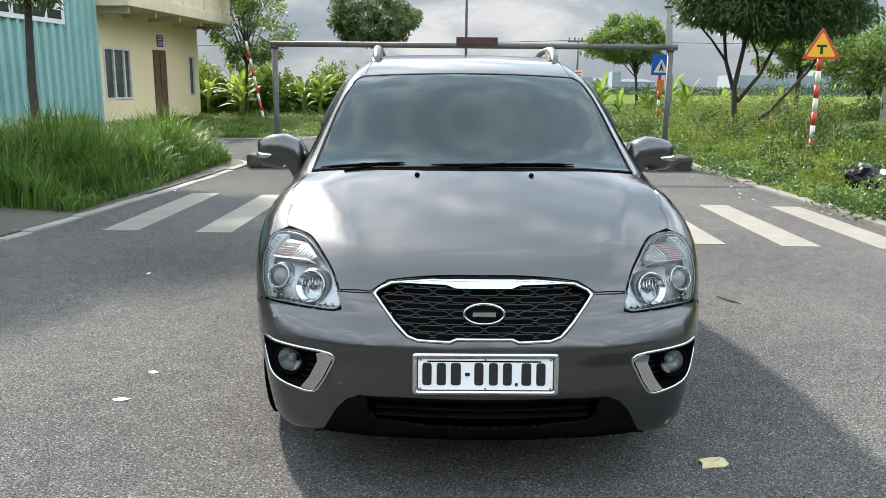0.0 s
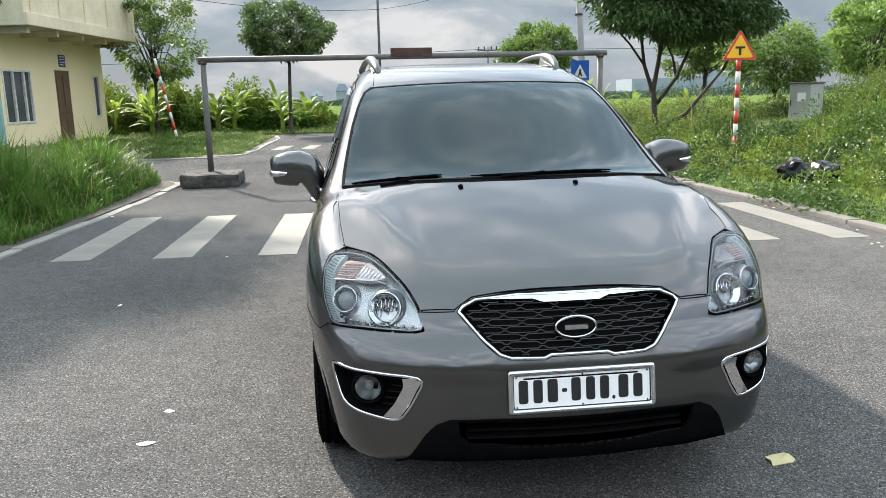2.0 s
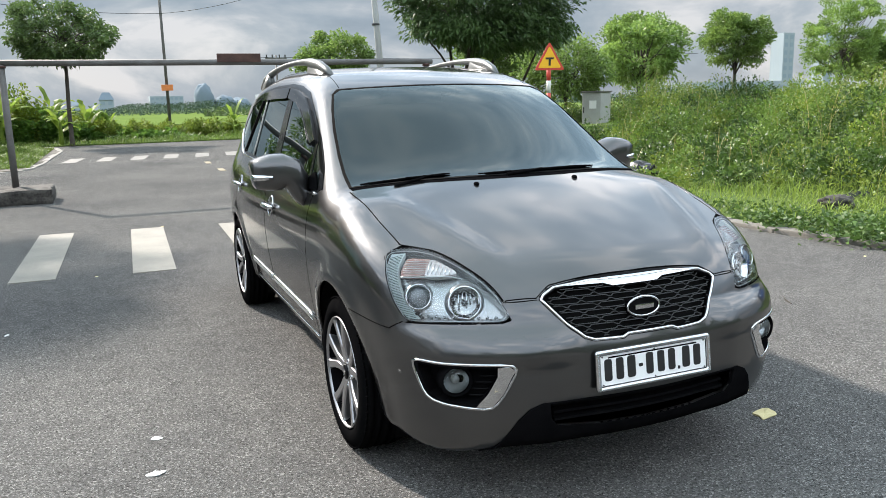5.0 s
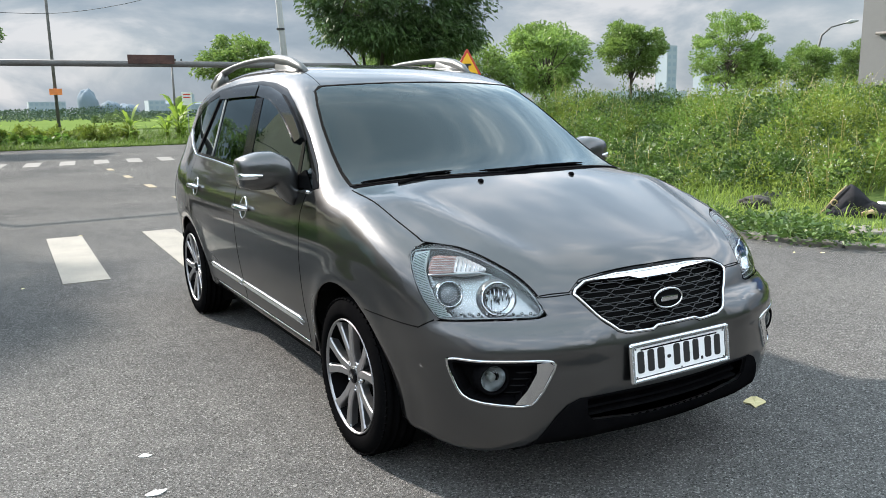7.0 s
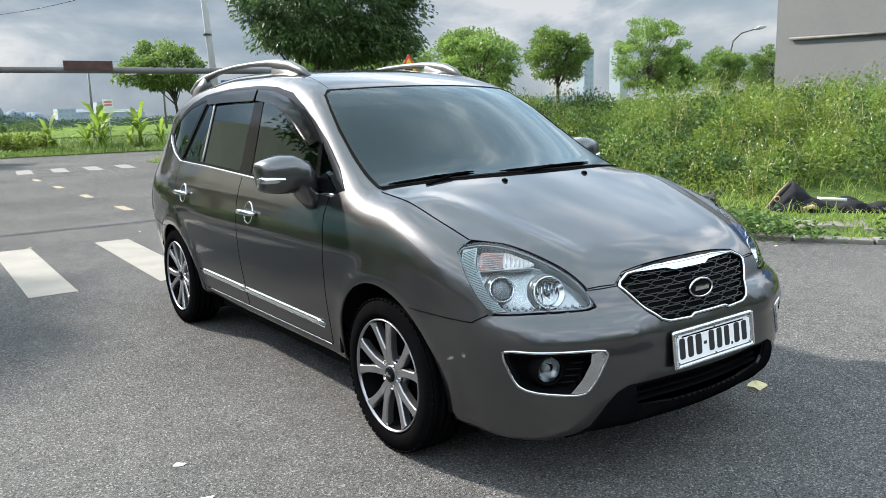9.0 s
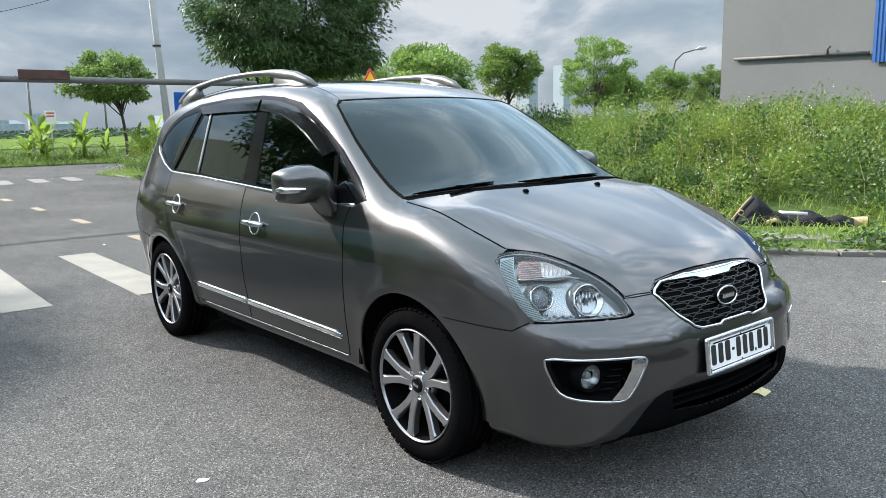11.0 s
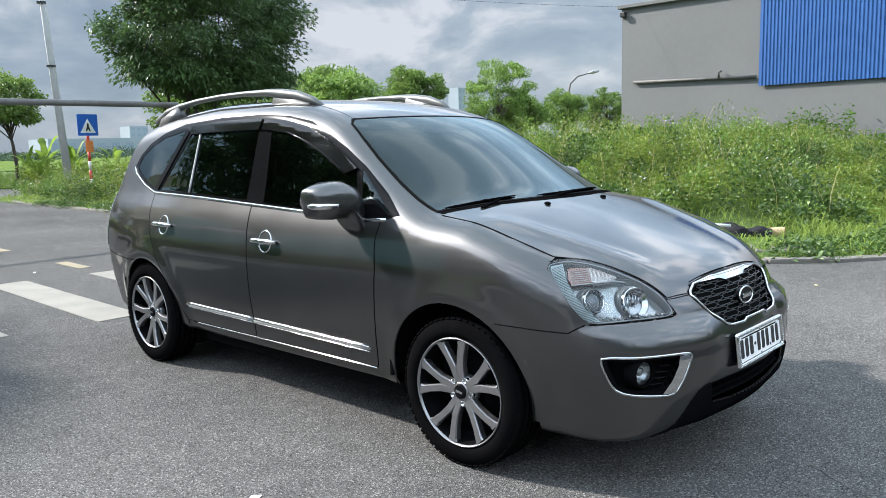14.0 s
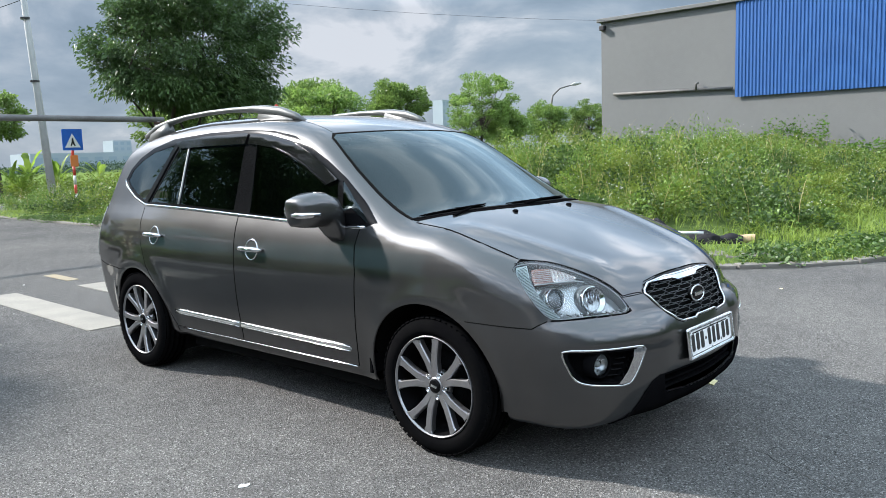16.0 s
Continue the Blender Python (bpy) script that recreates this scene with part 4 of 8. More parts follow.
def car_field(p):
    """Signed measure of points n x 3: below zero inside the car's skin."""
    x, y, z = np.abs(p[:, 0]), p[:, 1], p[:, 2]
    bow = (0.28 + 0.07 * ease(y, -0.1, 0.2)) * (1 - ease(y, 1.0, 1.9))
    ye = y - bow * x * x
    ridge = 0.011 * np.exp(-((x - (0.44 + 0.32 * (y + 0.75))) / 0.065) ** 2) * ease(y, -0.85, -0.6) * (1 - ease(y, -0.15, 0.05))
    t0, t1 = TOP(ye - 0.01), TOP(ye + 0.01)
    slope = (t1 - t0) / 0.02
    top = (z - (0.5 * (t0 + t1) + ridge - 0.045 * ease(y, -0.05, 0.25) * x * x)) / np.sqrt(1 + slope * slope)
    w = SIDE(z) + PLAN(y) - 0.90
    for wy in (0.0, 2.70):
        r = np.hypot(y - wy, z - 0.33)
        w = w + 0.012 * np.exp(-((r - 0.40) / 0.055) ** 2)
    ds = (SIDE(z + 0.01) - SIDE(z - 0.01)) / 0.02
    side = (x - w) / np.sqrt(1 + ds * ds)
    g, dg = 0.27 * x ** 2 + 0.36 * x ** 6, 0.54 * x + 2.16 * x ** 5
    dn = (NOSE(z + 0.01) - NOSE(z - 0.01)) / 0.02
    shelf = (0.018 + 0.026 * ease(x, 0.25, 0.42)) * ease(z, 0.690, 0.640) * (1 - 0.55 * ease(z, 0.60, 0.53)) * (1 - ease(x, 0.72, 0.88))
    front = (NOSE(z) + g - shelf - y) / np.sqrt(1 + dg * dg + dn * dn)
    rear = (y - (TAIL(z) - 0.22 * x * x))
    k_top = 0.09 - 0.02 * ease(y, 0.1, 0.4) + 0.05 * ease(y, 0.9, 1.3)
    f = smax(smax(side, front, 0.09), top, k_top)
    f = smax(f, rear, 0.12)
    floor_z = 0.262 - 0.012 * ease(-y, 0.3, 0.6) - 0.04 * ease(x, 0.45, 0.75) * ease(-y, 0.15, 0.4)
    return smax(f, floor_z - z, 0.05)


def car_normal(p, h=0.004):
    g = np.stack([car_field(p + np.eye(3)[k] * h) - car_field(p - np.eye(3)[k] * h) for k in range(3)], 1)
    return g / np.maximum(np.linalg.norm(g, axis=1, keepdims=True), 1e-9)


CYL_Y = 0.25


def onto(uv, proj):
    """Points on the car's left skin from a flat outline: side (y, z), top (x, y), front (x, z), round (degrees, z)."""
    uv = np.asarray(uv, float)
    n = len(uv)
    a, b, zero = uv[:, 0], uv[:, 1], np.zeros(n)
    if proj == "side":
        base, way, far = np.stack([zero, a, b], 1), np.tile((-1.0, 0, 0), (n, 1)), 1.2
    elif proj == "top":
        base, way, far = np.stack([a, b, zero + 0.5], 1), np.tile((0, 0, 1.0), (n, 1)), 1.4
    elif proj == "front":
        base, way, far = np.stack([a, zero + 0.1, b], 1), np.tile((0, -1.0, 0), (n, 1)), 1.3
    else:
        r = np.radians(a)
        base, way, far = np.stack([zero, zero + CYL_Y, b], 1), np.stack([np.sin(r), -np.cos(r), zero], 1), 1.6
    lo, hi = zero.copy(), zero + far
    for _ in range(30):
        mid = 0.5 * (lo + hi)
        out = car_field(base + way * mid[:, None]) > 0
        lo, hi = np.where(out, lo, mid), np.where(out, mid, hi)
    return base + way * lo[:, None]

# ---- the car: skin, panels and fittings ----
PAINT = bpy.data.materials.new("metallic_grey_paint")
PAINT.use_nodes = True
pnt = PAINT.node_tree
p_b = pnt.nodes["Principled BSDF"]
p_co, p_n, p_r = pnt.nodes.new("ShaderNodeTexCoord"), pnt.nodes.new("ShaderNodeTexNoise"), pnt.nodes.new("ShaderNodeValToRGB")
p_n.inputs["Scale"].default_value, p_n.inputs["Detail"].default_value = 2.5, 3
p_r.color_ramp.elements[0].position, p_r.color_ramp.elements[0].color = 0.35, (0.0560, 0.0560, 0.0565, 1)
p_r.color_ramp.elements[1].position, p_r.color_ramp.elements[1].color = 0.65, (0.0660, 0.0660, 0.0665, 1)
p_d, p_rr = pnt.nodes.new("ShaderNodeTexNoise"), pnt.nodes.new("ShaderNodeMapRange")
p_d.inputs["Scale"].default_value, p_d.inputs["Detail"].default_value = 5, 6
p_rr.inputs["To Min"].default_value, p_rr.inputs["To Max"].default_value = 0.40, 0.46
for a, b in ((p_co.outputs["Object"], p_n.inputs["Vector"]), (p_co.outputs["Object"], p_d.inputs["Vector"]), (p_n.outputs["Fac"], p_r.inputs["Fac"]),
             (p_r.outputs["Color"], p_b.inputs["Base Color"]), (p_d.outputs["Fac"], p_rr.inputs["Value"]), (p_rr.outputs["Result"], p_b.inputs["Roughness"])):
    pnt.links.new(a, b)
p_b.inputs["Metallic"].default_value = 1.0
p_b.inputs["Specular Tint"].default_value = (0.35, 0.35, 0.35, 1)      # flakes under lacquer do not brighten at a slant
p_b.inputs["Coat Weight"].default_value, p_b.inputs["Coat Roughness"].default_value = 1.0, 0.07
p_b.inputs["Coat IOR"].default_value = 1.7

M.update(
    chrome=material("chrome", (0.66, 0.67, 0.68), 0.09, 1.0, second=(0.56, 0.57, 0.58), scale=12, fine=150),
    satin=material("satin_silver", (0.27, 0.285, 0.275), 0.5, 0.35, second=(0.22, 0.23, 0.225), scale=8, fine=120),
    rail_silver=material("rail_dull_silver", (0.125, 0.13, 0.128), 0.42, 0.4, second=(0.10, 0.105, 0.10), scale=8, fine=120),
    rubber=material("tyre_rubber", (0.0035, 0.0035, 0.004), 0.85, second=(0.006, 0.006, 0.006), scale=14, fine=90, bump=0.06, bump_scale=160, spec=0.0),
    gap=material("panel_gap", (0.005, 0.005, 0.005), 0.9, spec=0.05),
    grille_mesh=material("grille_mesh_grey", (0.013, 0.0135, 0.0145), 0.32, second=(0.009, 0.009, 0.010), scale=30),
    grille_black=material("gloss_black_plastic", (0.004, 0.004, 0.0045), 0.10, second=(0.007, 0.007, 0.0075), scale=30, spec=0.08),
    matte_black=material("matte_black_plastic", (0.0035, 0.0035, 0.004), 0.55, second=(0.007, 0.007, 0.0075), scale=12, fine=220, bump=0.15, bump_scale=300, spec=0.0),
    # near-black colour that stands in for the unlit cabin
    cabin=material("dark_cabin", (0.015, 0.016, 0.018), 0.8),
    alloy=material("machined_alloy", (0.36, 0.36, 0.37), 0.34, 0.9, second=(0.28, 0.28, 0.29), scale=20, fine=200),
    alloy_dark=material("dark_alloy_pockets", (0.012, 0.012, 0.013), 0.5, 0.2, second=(0.007, 0.007, 0.007), scale=20),
    lamp_bowl=material("lamp_reflector", (0.43, 0.455, 0.46), 0.22, 0.7, second=(0.30, 0.32, 0.325), scale=14, fine=50, bump=0.12, bump_scale=24),
    lamp_bezel=material("lamp_bezel_mid_grey", (0.22, 0.24, 0.25), 0.30, 0.5, second=(0.16, 0.175, 0.18), scale=15),
    lamp_grey=material("lamp_bezel_grey", (0.42, 0.45, 0.46), 0.30, 0.6, second=(0.33, 0.35, 0.36), scale=15),
    rib_dark=material("lamp_rib_teal", (0.06, 0.10, 0.10), 0.4, second=(0.045, 0.075, 0.075), scale=15),
    rib_pale=material("lamp_rib_pale", (0.50, 0.58, 0.57), 0.35, second=(0.42, 0.50, 0.49), scale=15),
    turn_red=material("turn_lamp_red", (0.30, 0.17, 0.15), 0.25, 0.4, second=(0.42, 0.30, 0.27), scale=40, fine=140, spread=0.25),
    lens_grey=material("projector_lens_grey", (0.16, 0.18, 0.19), 0.12, second=(0.12, 0.135, 0.145), scale=10, coat=0.6),
    lens_dark=material("projector_lens", (0.03, 0.035, 0.04), 0.05, second=(0.05, 0.055, 0.06), scale=10, coat=1.0),
    amber=material("amber_reflector", (0.48, 0.40, 0.38), 0.22, 0.6, second=(0.70, 0.71, 0.71), scale=40, fine=140, spread=0.25),
    glass_lamp=clear_glass("lamp_cover", (0.93, 0.95, 0.96), 0.01, 1.36),
    glass_tint=clear_glass("tinted_glass", (0.10, 0.115, 0.12), 0.0, 1.50, (0.82, 0.97, 1.0)),
    visor=material("smoked_acrylic", (0.004, 0.004, 0.0045), 0.06, second=(0.006, 0.006, 0.0065), scale=10, spec=0.4),
    plate_white=material("plate_white", (0.93, 0.93, 0.92), 0.5, second=(0.86, 0.86, 0.85), scale=9, fine=60),
)

car = thing("car", "dark metallic grey compact people carrier parked on the road", "car")


def in_poly(poly, pts):
    """Which points n x 2 lie inside an outline."""
    poly, x, y = np.asarray(poly, float), pts[:, 0], pts[:, 1]
    inside = np.zeros(len(pts), bool)
    for (x0, y0), (x1, y1) in zip(poly, np.roll(poly, -1, 0)):
        cross = (y0 > y) != (y1 > y)
        with np.errstate(divide="ignore", invalid="ignore"):
            inside ^= cross & (x < (x1 - x0) * (y - y0) / (y1 - y0) + x0)
    return inside


def to_round(p):
    p = np.asarray(p, float).reshape(-1, 3)
    return np.stack([np.degrees(np.arctan2(p[:, 0], CYL_Y - p[:, 1])), p[:, 2]], 1)


def smooth_outline(points, times=2):
    """An outline with its corners cut round."""
    p = np.asarray(points, float)
    for _ in range(times):
        q = np.roll(p, -1, 0)
        p = np.stack([0.80 * p + 0.20 * q, 0.20 * p + 0.80 * q], 1).reshape(-1, 2)
    return p


def flowing(points, n=4, closed=True):
    """A smooth line through all the points given."""
    p = np.asarray(points, float)
    out, last = [], len(p) if closed else len(p) - 1
    for i in range(last):
        a, b, c, d = (p[(i + k) % len(p)] if closed else p[min(max(i + k, 0), len(p) - 1)] for k in (-1, 0, 1, 2))
        for j in range(n):
            u = j / n
            out.append(b + 0.5 * u * (c - a + u * (2 * a - 5 * b + 4 * c - d + u * (3 * (b - c) + d - a))))
    return np.array(out if closed else out + [p[-1]])


def flat_mesh(poly, holes, cell):
    """A flat grid cut exactly along an outline and its holes."""
    poly = np.asarray(poly, float)
    cu, cv = cell if isinstance(cell, tuple) else (cell, cell)
    lo, hi = poly.min(0), poly.max(0)
    nu, nv = max(2, int(np.ceil((hi[0] - lo[0]) / cu))), max(2, int(np.ceil((hi[1] - lo[1]) / cv)))
    bm = bmesh.new()
    us, vs = np.linspace(lo[0] - 1e-4, hi[0] + 1e-4, nu + 1), np.linspace(lo[1] - 1e-4, hi[1] + 1e-4, nv + 1)
    grid = [[bm.verts.new((u, v, 0)) for u in us] for v in vs]
    for j in range(nv):
        for i in range(nu):
            bm.faces.new((grid[j][i], grid[j][i + 1], grid[j + 1][i + 1], grid[j + 1][i]))
    for outline in [poly, *[np.asarray(h, float) for h in holes]]:
        for a, b in zip(outline, np.roll(outline, -1, 0)):
            x0, x1, y0, y1 = min(a[0], b[0]) - 1e-6, max(a[0], b[0]) + 1e-6, min(a[1], b[1]) - 1e-6, max(a[1], b[1]) + 1e-6
            n = Vector((b[1] - a[1], a[0] - b[0], 0))
            if n.length < 1e-9:
                continue
            near = []
            for f in bm.faces:
                fx, fy = [v.co.x for v in f.verts], [v.co.y for v in f.verts]
                if max(fx) >= x0 and min(fx) <= x1 and max(fy) >= y0 and min(fy) <= y1:
                    near.append(f)
            geom = near + list({e for f in near for e in f.edges}) + list({v for f in near for v in f.verts})
            if near:
                bmesh.ops.bisect_plane(bm, geom=geom, dist=1e-6, plane_co=(a[0], a[1], 0), plane_no=n.normalized())
    faces = bm.faces[:]
    mid = np.array([f.calc_center_median()[:2] for f in faces])
    keep = in_poly(poly, mid)
    for h in holes:
        keep &= ~in_poly(h, mid)
    bmesh.ops.delete(bm, geom=[f for f, k in zip(faces, keep) if not k], context="FACES")
    bm.verts.index_update()
    uv = np.array([v.co[:2] for v in bm.verts])
    faces = [[v.index for v in f.verts] for f in bm.faces]
    bm.free()
    return uv, faces


def skin_mesh(name, verts, faces, normals, mat, mirror=False):
    """A mesh with the skin's own normals; mirror: the other side of the car."""
    verts, normals = verts.copy(), normals.copy()
    if mirror:
        verts[:, 0], normals[:, 0] = -verts[:, 0], -normals[:, 0]
        faces = [f[::-1] for f in faces]
    me = bpy.data.meshes.new(name)
    me.from_pydata(verts.tolist(), [], faces)
    me.materials.append(mat)
    me.polygons.foreach_set("use_smooth", [True] * len(me.polygons))
    me.normals_split_custom_set_from_vertices(normals.tolist())
    return me


def patch(poly, proj, off=0.003, holes=(), cell=0.035, skirt=0.012):
    """A piece of the skin over an outline, raised by off, with its edges turned in."""
    if proj == "round" and not isinstance(cell, tuple):
        cell = (cell * 55, cell)
    uv, faces = flat_mesh(poly, holes, cell)
    p = onto(uv, proj)
    n = car_normal(p)
    v = p + n * off
    # make the faces look outwards
    f0 = max(faces, key=len)
    a, b, c = v[f0[0]], v[f0[1]], v[f0[2]]
    score = 0
    for f in faces[:: max(1, len(faces) // 40)]:
        score += np.dot(np.cross(v[f[1]] - v[f[0]], v[f[2]] - v[f[1]]), n[f[0]])
    if score < 0:
        faces = [f[::-1] for f in faces]
    if skirt:
        count = {}
        for f in faces:
            for i, j in zip(f, f[1:] + f[:1]):
                count[(i, j)] = count.get((i, j), 0) + 1
        rim = [(i, j) for (i, j) in count if (j, i) not in count]
        extra_v, extra_n, extra_f = [], [], []
        base = len(v)
        for i, j in rim:
            t = v[j] - v[i]
            out = np.cross(t, n[i])
            out = out / max(np.linalg.norm(out), 1e-9)
            k = base + len(extra_v)
            extra_v += [v[i], v[j], v[j] - n[j] * skirt, v[i] - n[i] * skirt]
            extra_n += [out if skirt > 0 else -out] * 4
            extra_f.append([k + 1, k, k + 3, k + 2])
        if extra_v:
            v, n, faces = np.concatenate([v, extra_v]), np.concatenate([n, extra_n]), faces + extra_f
    return v, faces, n


def panel(name, data, mat, parent=None, label="", both=True):
    """Links a patch on the left and, for both, its mirror image on the right."""
    out = []
    for mirror in ((False, True) if both else (False,)):
        ob = new(name, skin_mesh(name, *data[:1], data[1], data[2], mat, mirror))
        ob.parent = parent or car
        if label:
            tagged(ob, label)
        out.append(ob)
    return out


def dense(line, step, closed=True):
    pts = [np.asarray(p, float) for p in line]
    out = []
    for a, b in zip(pts, pts[1:] + (pts[:1] if closed else [])):
        n = max(1, int(np.ceil(np.linalg.norm(b - a) / step)))
        out += [a + (b - a) * k / n for k in range(n)]
    return out if closed else out + [pts[-1]]


def seam(line, proj, r=0.0035, off=0.0015, closed=False, mat="gap", name="panel_gap", both=True, seg=6, parent=None, label=""):
    """A thin round bead that follows a line on the skin."""
    step = 0.04 if proj != "round" else 1.5
    p = onto(dense(line, step, closed), proj)
    p = p + car_normal(p) * off
    obs = []
    for s in ((1, -1) if both else (1,)):
        bm = bmesh.new()
        q = p * (s, 1, 1)
        if closed:
            loop_tube(bm, q, r, seg)
        else:
            tube(bm, q, r, seg)
        bmesh.ops.recalc_face_normals(bm, faces=bm.faces[:])
        obs.append(part(name, bm, M[mat] if isinstance(mat, str) else mat, parent or car, label, smooth=True))
    return obs


# outlines, left side
HEAD = [(-49.6, 0.914), (-46.0, 0.918), (-41.6, 0.908), (-37.3, 0.887), (-33.6, 0.860), (-30.1, 0.825), (-27.6, 0.785), (-26.0, 0.744), (-25.5, 0.716), (-26.6, 0.700),
        (-30.0, 0.699), (-36.0, 0.698), (-43.0, 0.693), (-44.8, 0.715), (-46.6, 0.755), (-48.5, 0.815), (-50.0, 0.870), (-50.6, 0.900)]
GRILLE = [(-0.384, 0.760), (-0.372, 0.775), (-0.325, 0.798), (-0.22, 0.811), (-0.10, 0.817), (0.10, 0.817), (0.22, 0.811), (0.325, 0.798), (0.372, 0.775), (0.384, 0.760),
          (0.310, 0.672), (0.262, 0.632), (0.225, 0.620), (0.113, 0.617), (0.092, 0.626), (-0.092, 0.626), (-0.113, 0.617), (-0.225, 0.620), (-0.262, 0.632), (-0.310, 0.672)]
GRILLE_IN = [(-0.368, 0.760), (-0.355, 0.772), (-0.31, 0.789), (-0.13, 0.799), (-0.095, 0.790), (0.095, 0.790), (0.13, 0.799), (0.31, 0.789), (0.355, 0.772), (0.368, 0.760),
             (0.300, 0.680), (0.255, 0.643), (0.222, 0.632), (0.118, 0.630), (0.095, 0.640), (-0.095, 0.640), (-0.118, 0.630), (-0.222, 0.632), (-0.255, 0.643), (-0.300, 0.680)]
FOG = [(-41.6, 0.574), (-33.0, 0.575), (-25.4, 0.573), (-24.3, 0.553), (-26.3, 0.470), (-28.0, 0.421), (-30.0, 0.414), (-37.5, 0.431), (-39.5, 0.452), (-41.5, 0.540)]
FOG_IN = [(-40.6, 0.561), (-33.0, 0.562), (-27.0, 0.559), (-27.4, 0.530), (-29.0, 0.470), (-30.7, 0.431), (-37.2, 0.443), (-38.7, 0.460), (-40.5, 0.535)]
INTAKE = [(-0.400, 0.424), (-0.392, 0.365), (-0.365, 0.338), (-0.2, 0.321), (0, 0.317), (0.2, 0.321), (0.365, 0.338), (0.392, 0.365), (0.400, 0.424)]
LIP = [(-0.60, 0.235), (-0.565, 0.262), (-0.505, 0.370), (-0.470, 0.408), (-0.425, 0.428), (0.425, 0.428), (0.470, 0.408), (0.505, 0.370), (0.565, 0.262), (0.60, 0.235)]
GLASS_F = [(1.425, 1.085), (1.506, 1.492), (1.325, 1.472), (1.16, 1.44), (1.002, 1.388), (0.86, 1.335), (0.728, 1.270), (0.655, 1.052)]
GLASS_T = [(0.690, 1.268), (0.43, 1.066), (0.615, 1.050)]
GLASS_R = [(1.590, 1.097), (1.625, 1.492), (2.225, 1.488), (2.195, 1.122)]
GLASS_X = [(2.220, 1.123), (2.250, 1.487), (2.345, 1.490), (2.575, 1.132)]
GLASS_Q = [(2.660, 1.140), (2.80, 1.185), (2.93, 1.240), (2.985, 1.275), (2.945, 1.340), (2.83, 1.405), (2.69, 1.458), (2.43, 1.500)]
DLO = [(0.375, 1.066), (0.494, 1.160), (0.68, 1.282), (0.839, 1.370), (1.0, 1.445), (1.173, 1.512), (1.38, 1.548), (1.628, 1.566), (2.05, 1.563), (2.464, 1.540), (2.70, 1.488), (2.866, 1.425),
       (2.985, 1.345), (3.03, 1.275), (2.99, 1.235), (2.80, 1.160), (2.63, 1.112), (2.1, 1.098), (1.52, 1.075), (1.05, 1.056), (0.60, 1.036), (0.44, 1.042)]
WS_SIDE = [(-0.748, 0.220), (-0.740, 0.34), (-0.722, 0.477), (-0.690, 0.66), (-0.655, 0.80), (-0.615, 0.925), (-0.575, 0.968)]


def screen_outline(inset):
    xs = np.linspace(-0.575, 0.575, 13)
    top = [(x, 0.856 + 0.34 * x * x - inset) for x in xs * (1 - inset / 0.6)]
    low = [(x, 0.048 + 0.305 * x * x + inset) for x in np.linspace(0.748, -0.748, 17) * (1 - inset / 0.75)]
    side = [(x * (1 - inset / 0.7), y) for x, y in WS_SIDE[1:-1]]
    return np.array([*side, *top, *[(-x, y) for x, y in side[::-1]], *low])


def arch(cy, r, a0, a1, n=18, cz=0.33):
    return [(cy + r * math.cos(radians(a0 + (a1 - a0) * k / n)), cz + r * math.sin(radians(a0 + (a1 - a0) * k / n))) for k in range(n + 1)]


ARCH_F, ARCH_R = (0.03, 0.387), (2.70, 0.362)
head_3d = onto(HEAD, "round")
head_top = [tuple(p[:2]) for p in onto(flowing(HEAD[8::-1], 4, False), "round")[4:25]]           # inner corner up and back along the hood
head_back = [tuple(p[1:]) for p in head_3d[12:]]            # up the rear edge, seen from the side

HOOD_FRONT = [tuple(p[:2]) for p in onto([(0.0, 0.8215), (-0.10, 0.8215), (-0.22, 0.8155), (-0.33, 0.8025), (-0.390, 0.768), (-0.505, 0.764)], "front")]
left_hood = [*HOOD_FRONT, *[(x + 0.004, y + 0.004) for x, y in head_top], (-0.741, -0.400), (-0.755, -0.22), (-0.762, 0.0), (-0.758, 0.178), (-0.60, 0.120), (-0.4, 0.055), (-0.2, 0.018), (0.0, 0.006)]
HOOD = [*left_hood, *[(-x, y) for x, y in left_hood[-2:0:-1]]]

# inner skin: the whole body, cut away behind windows, lamps, grille, wheels
h = 0.03
ax = [np.arange(a, b, h) for a, b in ((-1.05, 1.06), (-1.06, 3.76), (0.12, 1.78))]
grid = np.stack(np.meshgrid(*ax, indexing="ij"), -1)
val = car_field(grid.reshape(-1, 3)).reshape(grid.shape[:3])
neg = val < 0
corner = [neg[i:neg.shape[0] - 1 + i, j:neg.shape[1] - 1 + j, k:neg.shape[2] - 1 + k] for i in (0, 1) for j in (0, 1) for k in (0, 1)]
total = sum(c.astype(int) for c in corner)
active = (total > 0) & (total < 8)
ids = -np.ones(active.shape, int)
ids[active] = np.arange(active.sum())
cell_mid = grid[:-1, :-1, :-1][active] + h / 2
for _ in range(5):
    n_ = car_normal(cell_mid)
    cell_mid = cell_mid - n_ * np.clip(car_field(cell_mid), -h, h)[:, None]
faces = []
for axis in range(3):
    sl = lambda o: tuple(slice(1, -1) if k != axis else slice(o, (neg.shape[k] - 1 + o)) for k in range(3))
    a, b = neg[sl(0)], neg[sl(1)]
    change = np.argwhere(a != b)
    o1, o2 = [k for k in range(3) if k != axis]
    for c in change:
        base = c.copy()
        base[o1] += 1
        base[o2] += 1
        ring = []
        for d1, d2 in ((-1, -1), (0, -1), (0, 0), (-1, 0)):
            q = base.copy()
            q[o1] += d1
            q[o2] += d2
            ring.append(ids[tuple(q)])
        if min(ring) >= 0:
            faces.append(ring if bool(a[tuple(c)]) == (axis != 1) else ring[::-1])
faces = np.array(faces)
mid = cell_mid[faces].mean(1)
